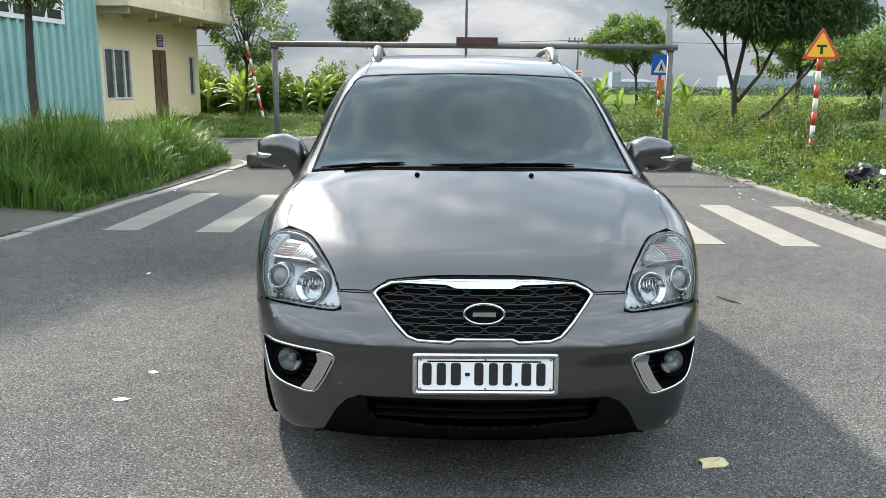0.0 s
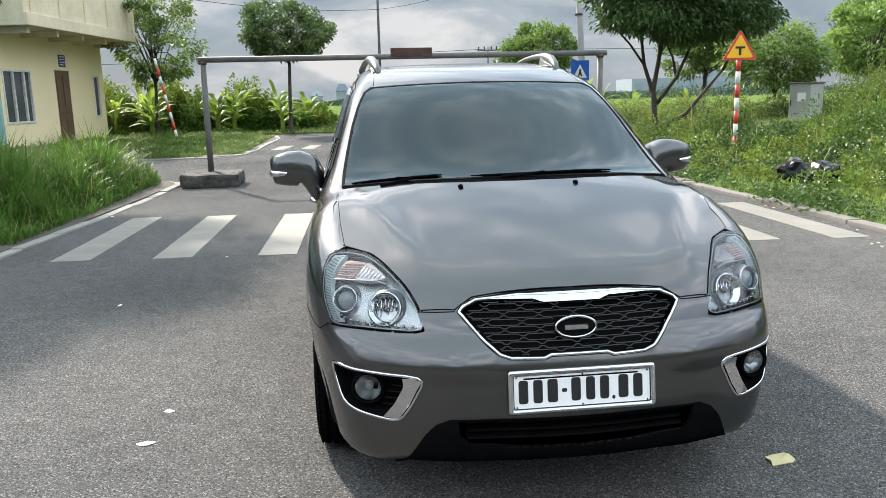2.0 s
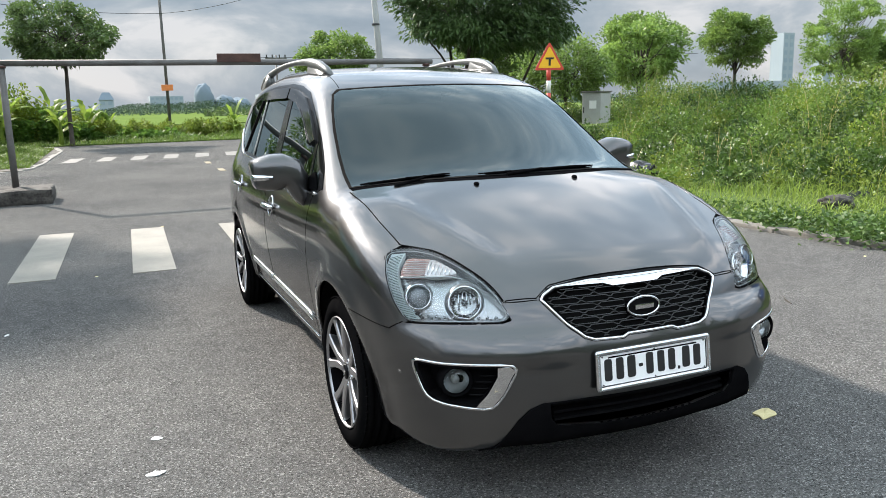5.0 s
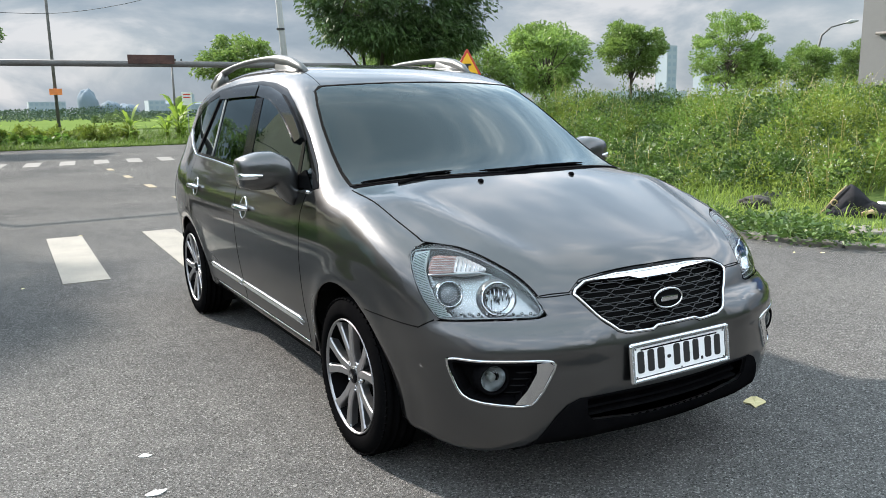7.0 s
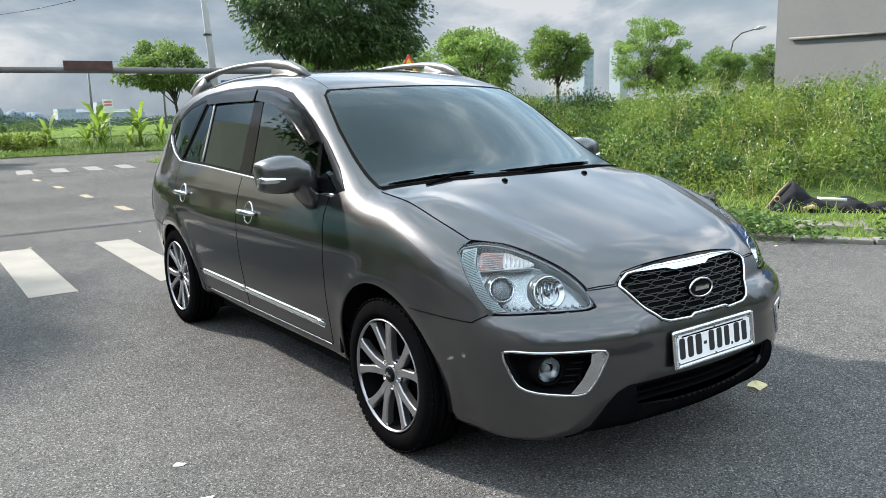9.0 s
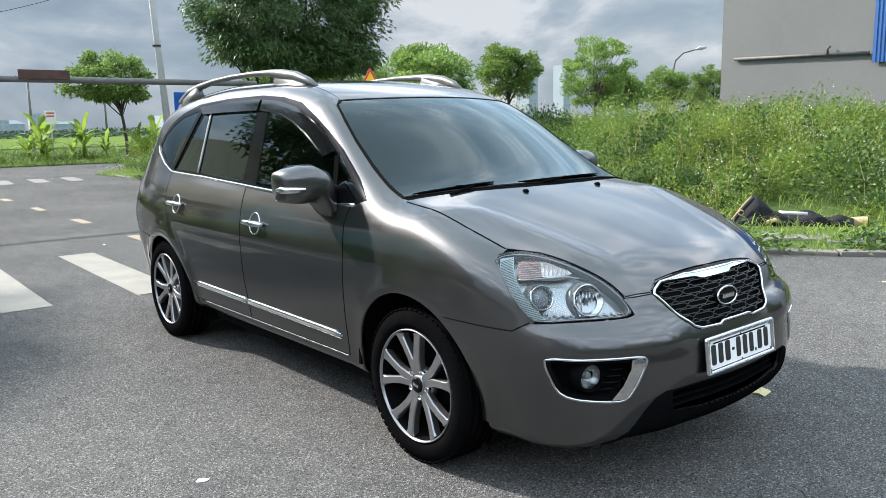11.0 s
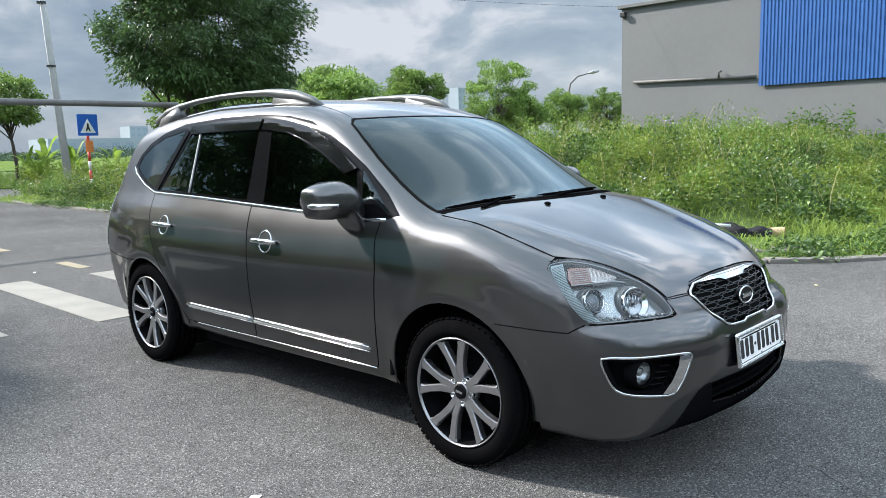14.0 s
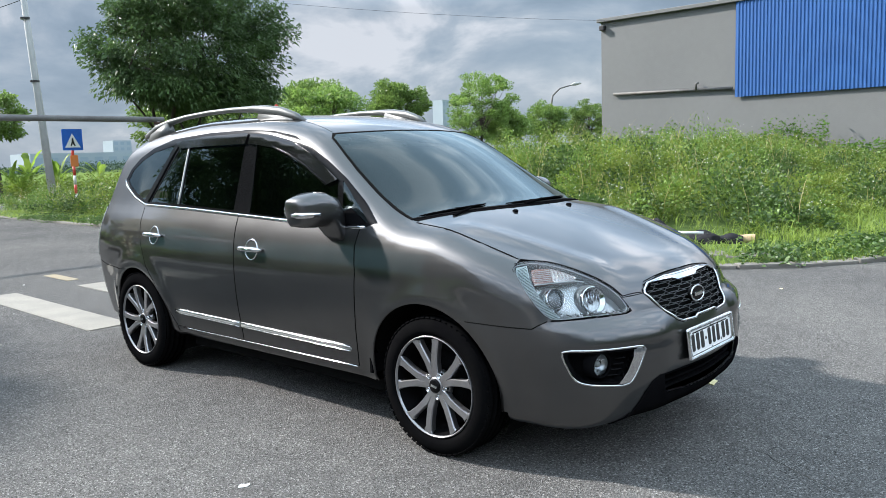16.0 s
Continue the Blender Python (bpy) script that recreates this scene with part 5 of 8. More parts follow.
yz, xz, xy, rnd = mid[:, 1:], mid[:, [0, 2]], mid[:, :2], to_round(mid * (1, 1, 1))
rnd[:, 0] = -np.abs(rnd[:, 0])
front_zone = mid[:, 1] < -0.25
drop = np.zeros(len(mid), bool)
drop |= (np.hypot(mid[:, 1] - ARCH_F[0], mid[:, 2] - 0.33) < 0.425) & (np.abs(mid[:, 0]) > 0.5)
drop |= (np.hypot(mid[:, 1] - ARCH_R[0], mid[:, 2] - 0.33) < 0.40) & (np.abs(mid[:, 0]) > 0.5)
def grown(poly, du, dv):
    q = np.array(poly, float)
    return q + np.sign(q - (q.max(0) + q.min(0)) / 2) * (du, dv)


drop |= in_poly(grown(HEAD, 0.8, 0.012), rnd) & front_zone
drop |= in_poly(FOG, rnd) & front_zone
drop |= (in_poly(GRILLE, xz) | in_poly(grown(INTAKE, 0.02, 0.018), xz)) & (mid[:, 1] < -0.6)
def inset(poly, d):
    q = np.array(poly, float)
    t = np.roll(q, -1, 0) - np.roll(q, 1, 0)
    n = np.stack([t[:, 1], -t[:, 0]], 1) / np.linalg.norm(t, axis=1, keepdims=True)
    return q - n * d if in_poly(q, (q - n * 1e-3)[:1])[0] else q + n * d


drop |= in_poly(inset(DLO, 0.024), yz) & (np.abs(mid[:, 0]) > 0.4)
drop |= in_poly(screen_outline(0.012), xy) & (mid[:, 2] > 1.0)
for g in (GLASS_F, GLASS_T, GLASS_R, GLASS_X, GLASS_Q):
    drop |= in_poly(g, yz) & (np.abs(mid[:, 0]) > 0.4)
faces = faces[~drop]
shell = new("body_shell", skin_mesh("body_shell", cell_mid, faces.tolist(), car_normal(cell_mid), PAINT))
shell.parent = car

# painted panels
panel("hood", patch(HOOD, "top", 0.004, cell=0.035), PAINT, both=False)
seam(HOOD, "top", 0.0030, 0.0, True, both=False)
fender = [*[(y - 0.004 if i else y, z) for i, (y, z) in enumerate(head_back)], (-0.405, 0.925), *[tuple(p[1:]) for p in onto([(-0.747, -0.40), (-0.761, -0.22), (-0.768, 0.0), (-0.768, 0.175)], "top")],
          (0.25, 1.072), (0.385, 1.060), (0.475, 1.034), (0.488, 0.95), (0.474, 0.82), (0.500, 0.60), (0.525, 0.42), (0.535, 0.33), (0.535, 0.285), (0.44, 0.270),
          *arch(*ARCH_F, -6, 121, 22), (-0.36, 0.660), (-0.53, 0.658)]
panel("front_fender", patch(fender, "side", 0.003), PAINT)
FDOOR = [(0.481, 1.031), (0.495, 0.95), (0.481, 0.82), (0.507, 0.60), (0.532, 0.42), (0.542, 0.335), (1.535, 0.335), (1.528, 0.43), (1.500, 0.82), (1.522, 1.072), (1.05, 1.052), (0.70, 1.036)]
RDOOR = [(1.507, 0.82), (1.535, 0.43), (1.542, 0.335), (2.255, 0.335), (2.335, 0.46), (2.434, 0.608), (2.520, 0.72), (2.585, 0.86), (2.622, 1.0), (2.628, 1.107), (2.1, 1.094), (1.529, 1.072)]
panel("front_door", patch(FDOOR, "side", 0.003), PAINT)
panel("rear_door", patch(RDOOR, "side", 0.003), PAINT)
quarter = [(2.633, 1.107), (2.629, 1.0), (2.592, 0.86), (2.527, 0.72), (2.441, 0.606), (2.342, 0.458), (2.262, 0.335), (2.262, 0.272), (2.335, 0.272), *arch(*ARCH_R, 182, 70, 18), (3.05, 0.672), (3.20, 0.678), (3.33, 0.70), (3.30, 1.0), (3.22, 1.2), (3.06, 1.29), (2.99, 1.228), (2.80, 1.153)]
panel("rear_quarter", patch(quarter, "side", 0.003), PAINT)
rbump = [*arch(*ARCH_R, 68, 0, 12), (3.07, 0.275), (3.30, 0.275), (3.36, 0.50), (3.335, 0.692), (3.20, 0.672), (3.04, 0.666)]
panel("rear_bumper", patch(rbump, "side", 0.003), PAINT)
for line in (FDOOR, RDOOR):
    seam(line[:-2] + line[-2:], "side", 0.0035, 0.0, True)
seam([(-0.22, 0.663), (-0.36, 0.659), (-0.53, 0.657), (-0.585, 0.69)], "side", 0.0035, 0.001)
seam([(2.93, 0.665), (3.05, 0.669), (3.20, 0.675), (3.33, 0.696)], "side", 0.0035, 0.001)
seam(arch(*ARCH_F, -8, 190, 30), "side", 0.004, -0.002, mat=PAINT, name="arch_lip")
seam(arch(*ARCH_R, 0, 180, 30), "side", 0.004, -0.002, mat=PAINT, name="arch_lip")

grille_round = to_round(onto(GRILLE, "front"))
arch_round = to_round(onto(arch(*ARCH_F, 121, 195, 12), "side"))
head_low = [(a, z - 0.006) for a, z in HEAD[9:13]][::-1]
left_top = [*arch_round[::-1], (-50.2, 0.655), (-47.0, 0.655), (-44.3, 0.688), *head_low, (-25.0, 0.702), (-25.9, 0.735), (-26.8, 0.757), (-24.0, 0.757)]
left_grille = [tuple(p) for p in grille_round[[0, 19, 18, 17, 16, 15]]]
half = [tuple(p) for p in left_top] + left_grille
bottom = [(a, 0.226) for a in np.linspace(54, -54, 25)]
BUMPER = [*half, *[(-a, z) for a, z in half[::-1]], *bottom]
intake_round = to_round(onto(INTAKE, "front"))
panel("front_bumper", patch(BUMPER, "round", 0.003, holes=[FOG, [(-a, z) for a, z in FOG[::-1]], intake_round], cell=0.03), PAINT, both=False)
seam([(-26.8, 0.7585), (-24.0, 0.7595), (-20.4, 0.7615)], "round", 0.0022, 0.002)

# black lower lip, intake, grille
panel("lower_lip", patch(LIP, "front", 0.007, holes=[INTAKE]), M["matte_black"], both=False, label="unpainted black lower lip")
# black sheet stands in for the shaded hollow behind the intake
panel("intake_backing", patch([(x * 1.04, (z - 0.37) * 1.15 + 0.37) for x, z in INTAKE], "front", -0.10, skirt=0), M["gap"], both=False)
for k, z in enumerate((0.353, 0.377, 0.401)):
    p = onto([(x, z) for x in np.linspace(-0.37, 0.37, 25)], "front")
    p[:, 1] += 0.035 + 0.01 * k
    bm = bmesh.new()
    rings(bm, [[(q[0], q[1] + dy, q[2] + dz) for dy, dz in ((-0.02, -0.004), (-0.018, 0.004), (0.03, 0.008), (0.03, -0.006))] for q in p])
    bmesh.ops.recalc_face_normals(bm, faces=bm.faces[:])
    part("intake_slat", bm, M["matte_black"], car)
grille = new("grille")
grille.parent = car
frame_line = onto(dense((np.array(GRILLE) + np.array(GRILLE_IN)) / 2, 0.02), "front")
bm = bmesh.new()
loop_tube(bm, frame_line + car_normal(frame_line) * 0.004, 0.0058, 8)
bmesh.ops.recalc_face_normals(bm, faces=bm.faces[:])
part("surround", bm, M["chrome"], grille, "chrome grille surround", True)
top_bar = [(-0.30, 0.794), (-0.2, 0.804), (-0.10, 0.808), (0.10, 0.808), (0.2, 0.804), (0.30, 0.794), (0.13, 0.792), (0.095, 0.782), (-0.095, 0.782), (-0.13, 0.792)]
panel("top_bar", patch(top_bar, "front", 0.008, cell=0.02, skirt=0.02), M["chrome"], grille, "chrome bar across the grille", both=False)
panel("border", patch(GRILLE, "front", 0.0045, holes=[GRILLE_IN], cell=0.03, skirt=0.03), M["grille_black"], grille, both=False)
# black sheet behind the mesh, the hollow's shade put into its colour
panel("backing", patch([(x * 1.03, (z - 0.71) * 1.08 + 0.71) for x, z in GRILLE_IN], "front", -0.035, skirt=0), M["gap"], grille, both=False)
bm = bmesh.new()
gin = np.array(GRILLE_IN)
shrink = gin + (np.array([0, 0.715]) - gin) * 0.03
PERIOD = 0.116
for row in range(8):                                       # each row: two mirrored lines that widen and narrow in turn
    zc = 0.640 + row * 0.0222
    for side_ in (-1, 1):
        line = []
        for k in range(-4, 5):
            x0 = (k + 0.5 * (row % 2)) * PERIOD
            for u, hh in ((-0.46, 0.0028), (-0.36, 0.0088), (0.36, 0.0088), (0.46, 0.0028)):
                line.append((x0 + u * PERIOD, zc + side_ * hh))
        pts = np.array(dense(line, 0.008, False))
        ok = in_poly(shrink, pts) & ~((np.abs(pts[:, 0]) < 0.064) & (np.abs(pts[:, 1] - 0.712) < 0.030))
        run_ = []
        for q, fine_ in zip([*pts, pts[-1]], [*ok, False]):
            if fine_:
                run_.append(q)
            else:
                if len(run_) > 2:
                    tube(bm, onto(run_, "front") + (0, 0.002, 0), 0.0019, 5)
                run_ = []
bmesh.ops.recalc_face_normals(bm, faces=bm.faces[:])
part("grille_mesh", bm, M["grille_mesh"], grille)


def oval(rx, rz, n=40):
    return [(rx * math.cos(2 * math.pi * k / n), 0.712 + rz * math.sin(2 * math.pi * k / n)) for k in range(n)]


badge = new("badge")
badge.parent = car
bm = bmesh.new()
loop_tube(bm, [(x, -0.874 + 0.15 * (z - 0.712), z) for x, z in oval(0.068, 0.034)], 0.0045, 8)
part("rim", bm, M["chrome"], badge, "chrome oval rim", True)
bm = bmesh.new()
rings(bm, [[(x * s, y + 0.15 * (z - 0.712), 0.712 + (z - 0.712) * s) for x, z in oval(0.068, 0.034)] for s, y in ((0.97, -0.846), (0.97, -0.871), (0.9, -0.874))])
bmesh.ops.recalc_face_normals(bm, faces=bm.faces[:])
part("field", bm, M["grille_black"], badge)
bm = bmesh.new()
box(bm, -0.040, 0.040, -0.882, -0.870, 0.703, 0.721, 0.003)
part("plain_bar", bm, M["chrome"], badge)

# number plate: frame, white field, dark bars
np_plate = new("number_plate")
np_plate.parent = car
np_plate.matrix_local = pose(0.004, -0.938, 0.521, -7, 0, 0)
outer, inner = rounded([(-0.246, -0.072), (0.246, -0.072), (0.246, 0.072), (-0.246, 0.072)], 0.014), rounded([(-0.230, -0.056), (0.230, -0.056), (0.230, 0.056), (-0.230, 0.056)], 0.008)
bm = bmesh.new()
prof = [[(x, 0.0015, z) for x, z in outer], [(x, -0.004, z) for x, z in outer], [(x * 0.985, -0.009, z * 0.95) for x, z in outer], [(x, -0.009, z) for x, z in inner], [(x, 0.0, z) for x, z in inner]]
rings(bm, prof, caps=False)
bmesh.ops.recalc_face_normals(bm, faces=bm.faces[:])
part("frame", bm, M["chrome"], np_plate, "beaded silver frame", True)
bm = bmesh.new()
run = dense([(-0.238, -0.064), (0.238, -0.064), (0.238, 0.064), (-0.238, 0.064)], 0.0085)
for x, z in run:
    bmesh.ops.create_icosphere(bm, subdivisions=1, radius=0.0036, matrix=Matrix.Translation((x, -0.0095, z)))
part("beading", bm, M["chrome"], np_plate)
part("backing", plate([(-0.231, -0.057), (0.231, -0.057), (0.231, 0.057), (-0.231, 0.057)], 0.006, 0.0), M["black"], np_plate)
part("field", plate(rounded([(-0.226, -0.0525), (0.226, -0.0525), (0.226, 0.0525), (-0.226, 0.0525)], 0.006), 0.003, -0.002), M["plate_white"], np_plate)
for x0, x1, z0, z1 in ((-0.216, -0.176, -0.040, 0.042), (-0.168, -0.128, -0.040, 0.042), (-0.121, -0.078, -0.040, 0.042), (-0.069, -0.052, -0.006, 0.006), (-0.042, -0.002, -0.040, 0.042), (0.007, 0.046, -0.040, 0.042), (0.054, 0.093, -0.040, 0.042), (0.099, 0.109, -0.040, -0.028), (0.116, 0.158, -0.040, 0.042), (0.166, 0.206, -0.040, 0.042)):
    shrink_ = 0.0045 if x1 - x0 > 0.03 else 0.0
    x0, x1, z0, z1 = x0 + shrink_, x1 - shrink_, z0 + shrink_ * 0.6, z1 - shrink_ * 0.6
    bm = plate(rounded([(x0, z0), (x1, z0), (x1, z1), (x0, z1)], min(0.010, (z1 - z0) * 0.4, (x1 - x0) * 0.4), 3), -0.002, -0.0035)
    part("dark_bar", bm, M["black"], np_plate)
for x in (-0.218, 0.0, 0.218):
    for z in (-0.049, 0.049):
        bm = bmesh.new()
        bmesh.ops.create_uvsphere(bm, u_segments=8, v_segments=5, radius=0.0034, matrix=Matrix.Translation((x, -0.002, z)))
        part("screw", bm, M["alloy_dark"], np_plate, smooth=True)
bm = bmesh.new()
box(bm, -0.20, 0.20, -0.935, -0.90, 0.465, 0.575, 0.01)
part("plate_bracket", bm, M["matte_black"], car)


def frame_at(a, z, off, proj="round"):
    """A pose on the skin: its z axis points out of it."""
    p = onto([(a, z)], proj)
    n = Vector(car_normal(p)[0])
    q = n.to_track_quat("Z", "Y").to_matrix().to_4x4()
    return Matrix.Translation(Vector(p[0]) + n * off) @ q


def lathe(bm, prof, n=28, m=None):
    """A turned form about z from (radius, height) pairs."""
    secs = [[Vector((r * math.cos(2 * math.pi * k / n), r * math.sin(2 * math.pi * k / n), z)) for k in range(n)] for r, z in prof]
    if m is not None:
        secs = [[m @ p for p in s] for s in secs]
    rings(bm, secs, True, False)


def squarish(v):
    return math.copysign(abs(v) ** 0.62, v)


MIRROR_X = Matrix.Diagonal((-1, 1, 1, 1))
for s in (1, -1):
    flip = s < 0

    def both_part(name, bm, mat, parent, label="", smooth=True):
        if flip:
            bmesh.ops.transform(bm, matrix=MIRROR_X, verts=bm.verts[:])
        bmesh.ops.recalc_face_normals(bm, faces=bm.faces[:])
        return part(name, bm, mat, parent, label, smooth)

    def one(name, data, mat, parent, label=""):
        ob = new(name, skin_mesh(name, data[0], data[1], data[2], mat, flip))
        ob.parent = parent
        return tagged(ob, label) if label else ob

    # headlamp
    lamp = new("headlamp")
    lamp.parent = car
    tagged(lamp, "clear headlamp with chrome inner and twin round lamps")
    HEAD_LINE = flowing(HEAD)
    one("bowl", patch(HEAD_LINE, "round", -0.056, cell=0.03, skirt=-0.057), M["lamp_bowl"], lamp)
    inner_head = [(-47.6, 0.908), (-41.6, 0.902), (-37.3, 0.881), (-33.7, 0.854), (-30.3, 0.819), (-28.0, 0.780), (-26.6, 0.744), (-26.3, 0.708), (-36.0, 0.701), (-42.8, 0.697), (-44.8, 0.74), (-46.6, 0.80), (-47.7, 0.86)]
    one("reflector", patch(flowing(inner_head), "round", -0.046, cell=0.02, skirt=0.01), M["lamp_bowl"], lamp)
    one("marker_reflector", patch(flowing([(-41.3, 0.896), (-38.0, 0.880), (-35.4, 0.860), (-36.4, 0.852), (-41.3, 0.850)], 3), "round", -0.016, cell=0.02, skirt=0.02), M["amber"], lamp, "clear turn lamp reflector")
    one("turn_reflector", patch([(-46.0, 0.896), (-45.0, 0.899), (-41.4, 0.896), (-41.4, 0.850), (-45.9, 0.843), (-46.3, 0.86)], "round", -0.015, cell=0.02, skirt=0.02), M["turn_red"], lamp, "dull red ribbed turn lamp reflector")
    bm = bmesh.new()
    for k in range(6):
        z = 0.856 + 0.0070 * k
        p = onto(dense([(-45.8, z - 0.003), (-41.6, z)], 0.8, False), "round")
        tube(bm, p - car_normal(p) * 0.0135, 0.0015, 4)
    both_part("marker_ribs", bm, M["lamp_grey"], lamp)
    bm = bmesh.new()
    for k in range(7):
        a = -40.9 + 0.85 * k
        p = onto([(a, 0.854), (a, 0.889 - 0.0048 * k)], "round")
        tube(bm, p - car_normal(p) * 0.0145, 0.0022, 4)
    both_part("marker_ribs", bm, M["lamp_grey"], lamp)
    p = onto(dense([(-46.0, 0.838), (-42.0, 0.843), (-36.6, 0.846), (-34.2, 0.838)], 1.0, False), "round")
    bm = bmesh.new()
    tube(bm, p - car_normal(p) * 0.012, 0.0026, 6)
    both_part("ledge", bm, M["lamp_grey"], lamp)
    ribs = new("side_ribs")
    ribs.parent = lamp
    one("rib_panel", patch([(-49.7, 0.905), (-46.9, 0.910), (-46.9, 0.86), (-45.8, 0.81), (-43.9, 0.75), (-41.2, 0.703), (-43.2, 0.699), (-44.6, 0.717), (-46.4, 0.756), (-48.2, 0.815), (-49.7, 0.87)], "round", -0.010, cell=0.02, skirt=0.02), M["rib_pale"], ribs)
    bm = bmesh.new()
    for k in range(40):
        z = 0.703 + 0.0050 * k
        e0 = np.interp(z, (0.699, 0.717, 0.756, 0.815, 0.87, 0.905), (-43.4, -44.5, -46.3, -48.1, -49.5, -49.6))
        e1 = np.interp(z, (0.705, 0.75, 0.81, 0.86, 0.908), (-41.6, -44.0, -45.9, -47.0, -47.0))
        if e1 - e0 > 0.4:
            p = onto([(e0 + 0.1, z - 0.006), (e1 - 0.1, z + 0.006)], "round")
            p = p + car_normal(p) * -0.008
            tube(bm, [p[0], p[1]], 0.0012, 4)
    both_part("rib_lines", bm, M["rib_dark"], ribs, "", False)
    for a, z, r, kind in ((-42.3, 0.787, 0.047, "projector"), (-33.3, 0.777, 0.060, "reflector_lamp")):
        unit_ = new(kind)
        unit_.parent = lamp
        m = frame_at(a, z, -0.050)
        face = Vector((-0.40, -1, 0.36))
        m = Matrix.Translation(m.translation) @ face.to_track_quat("Z", "Y").to_matrix().to_4x4()
        bm = bmesh.new()
        if kind == "projector":
            lathe(bm, [(r * 1.06, -0.02), (r * 1.02, 0.028), (r * 0.97, 0.036), (r * 0.88, 0.036), (r * 0.80, 0.024), (r * 0.77, 0.008)], 40, m)
        else:
            lathe(bm, [(r * 1.06, -0.02), (r * 1.02, 0.026), (r * 0.98, 0.034), (r * 0.90, 0.034), (r * 0.76, 0.018), (r * 0.70, 0.018), (r * 0.68, 0.008)], 40, m)
        both_part("ring", bm, M["chrome"], unit_)
        bm = bmesh.new()
        lathe(bm, [(r * 1.03, 0.018), (r * 1.14, 0.012), (r * 1.19, -0.016)], 40, m)
        both_part("seat_ring", bm, M["lamp_bezel"], unit_)
        bm = bmesh.new()
        if kind == "projector":
            lathe(bm, [(r * 0.79, 0.010), (r * 0.76, 0.018), (r * 0.55, 0.026), (r * 0.25, 0.031), (0.0008, 0.032)], 36, m)
            both_part("lens", bm, M["lens_grey"], unit_)
            bm = bmesh.new()
            lathe(bm, [(r * 0.80, 0.008), (r * 0.80, 0.020), (r * 0.76, 0.021)], 36, m)
            both_part("collar", bm, M["rib_dark"], unit_)
        else:
            lathe(bm, [(r * 0.70, 0.010), (r * 0.55, -0.004), (r * 0.3, -0.012), (0.0008, -0.014)], 36, m)
            both_part("dark_bowl", bm, M["lens_dark"], unit_)
            bm = bmesh.new()
            for k in range(6):
                x = (k - 2.5) * 0.0135
                y0 = math.sqrt(max(0.041 ** 2 - x * x, 0))
                tube(bm, [m @ Vector((x, -y0 * (0.9 if k in (1, 3) else 0.2), 0.006)), m @ Vector((x, y0 * 0.9, 0.010))], 0.0034, 5)
            both_part("reflector_rib", bm, M["chrome"], unit_)
            bm = bmesh.new()
            lathe(bm, [(0.012, -0.015), (0.012, 0.012), (0.009, 0.020), (0.0008, 0.022)], 14, m)
            both_part("bulb", bm, M["lens_dark"], unit_)
    bm = bmesh.new()
    for k in range(11):
        a, z = -42.6 + k * 1.5, 0.716 + (0.014 if k == 0 else 0.004 if k == 1 else 0)
        m = frame_at(a, z, -0.022)
        bmesh.ops.create_icosphere(bm, subdivisions=1, radius=0.0068, matrix=m)
    both_part("daylight_strip", bm, M["chrome"], lamp, "row of small daytime lights")
    bm = bmesh.new()
    for k in range(11):
        a, z = -42.0 + k * 1.5, 0.709 + (0.010 if k == 0 else 0)
        m = frame_at(a, z, -0.020)
        bmesh.ops.create_cube(bm, size=0.008, matrix=m)
    both_part("daylight_base", bm, M["black"], lamp, "", False)
    cover = one("cover", patch(HEAD_LINE, "round", 0.002, cell=0.025, skirt=0.008), M["glass_lamp"], lamp, "clear lens cover")
    cover.visible_shadow = False
    mid_lamp = HEAD_LINE.mean(0)
    p = onto(mid_lamp + (HEAD_LINE - mid_lamp) * (0.965, 0.955), "round")
    bm = bmesh.new()
    loop_tube(bm, p - car_normal(p) * 0.005, 0.0017, 6)
    both_part("lamp_lip", bm, M["lamp_grey"], lamp)
    p = onto(HEAD_LINE, "round")
    bm = bmesh.new()
    loop_tube(bm, p, 0.0022, 6)
    both_part("lamp_gasket", bm, M["gap"], lamp)

    # fog lamp
    fog = new("fog_lamp")
    fog.parent = car
    one("border", patch(FOG, "round", 0.004, holes=[FOG_IN], cell=0.02, skirt=0.02), M["matte_black"], fog)
    p = onto(dense(smooth_outline(FOG, 1), 0.7), "round")
    bm = bmesh.new()
    loop_tube(bm, p + car_normal(p) * 0.003, 0.0055, 8)
    both_part("bezel", bm, M["chrome"], fog, "chrome fog lamp surround")
    one("bezel_wedge", patch([(-27.5, 0.566), (-25.6, 0.569), (-24.7, 0.553), (-26.6, 0.472), (-28.3, 0.424), (-30.9, 0.424), (-29.0, 0.472), (-27.5, 0.530)], "round", 0.009, cell=0.02, skirt=0.03), M["chrome"], fog)
    one("recess", patch(FOG_IN, "round", -0.052, cell=0.02, skirt=-0.055), M["matte_black"], fog)
    for k in range(4):
        z = 0.452 + 0.024 * k
        p = onto([(a, z) for a in np.linspace(-32.6 + 0.7 * k, -28.6 + 0.35 * k, 5)], "round")
        p = p + car_normal(p) * -0.035
        bm = bmesh.new()
        tube(bm, p, 0.004, 5)
        both_part("fin", bm, M["grille_black"], fog)
    m = frame_at(-34.6, 0.508, -0.036)
    m = Matrix.Translation(m.translation) @ Vector((-0.22, -1, 0)).to_track_quat("Z", "Y").to_matrix().to_4x4()
    bm = bmesh.new()
    lathe(bm, [(0.060, -0.02), (0.056, 0.028), (0.050, 0.034), (0.046, 0.024), (0.045, 0.0)], 32, m)
    both_part("housing", bm, M["matte_black"], fog)
    bm = bmesh.new()
    lathe(bm, [(0.044, 0.020), (0.03, -0.006), (0.012, -0.015), (0.0008, -0.016)], 28, m)
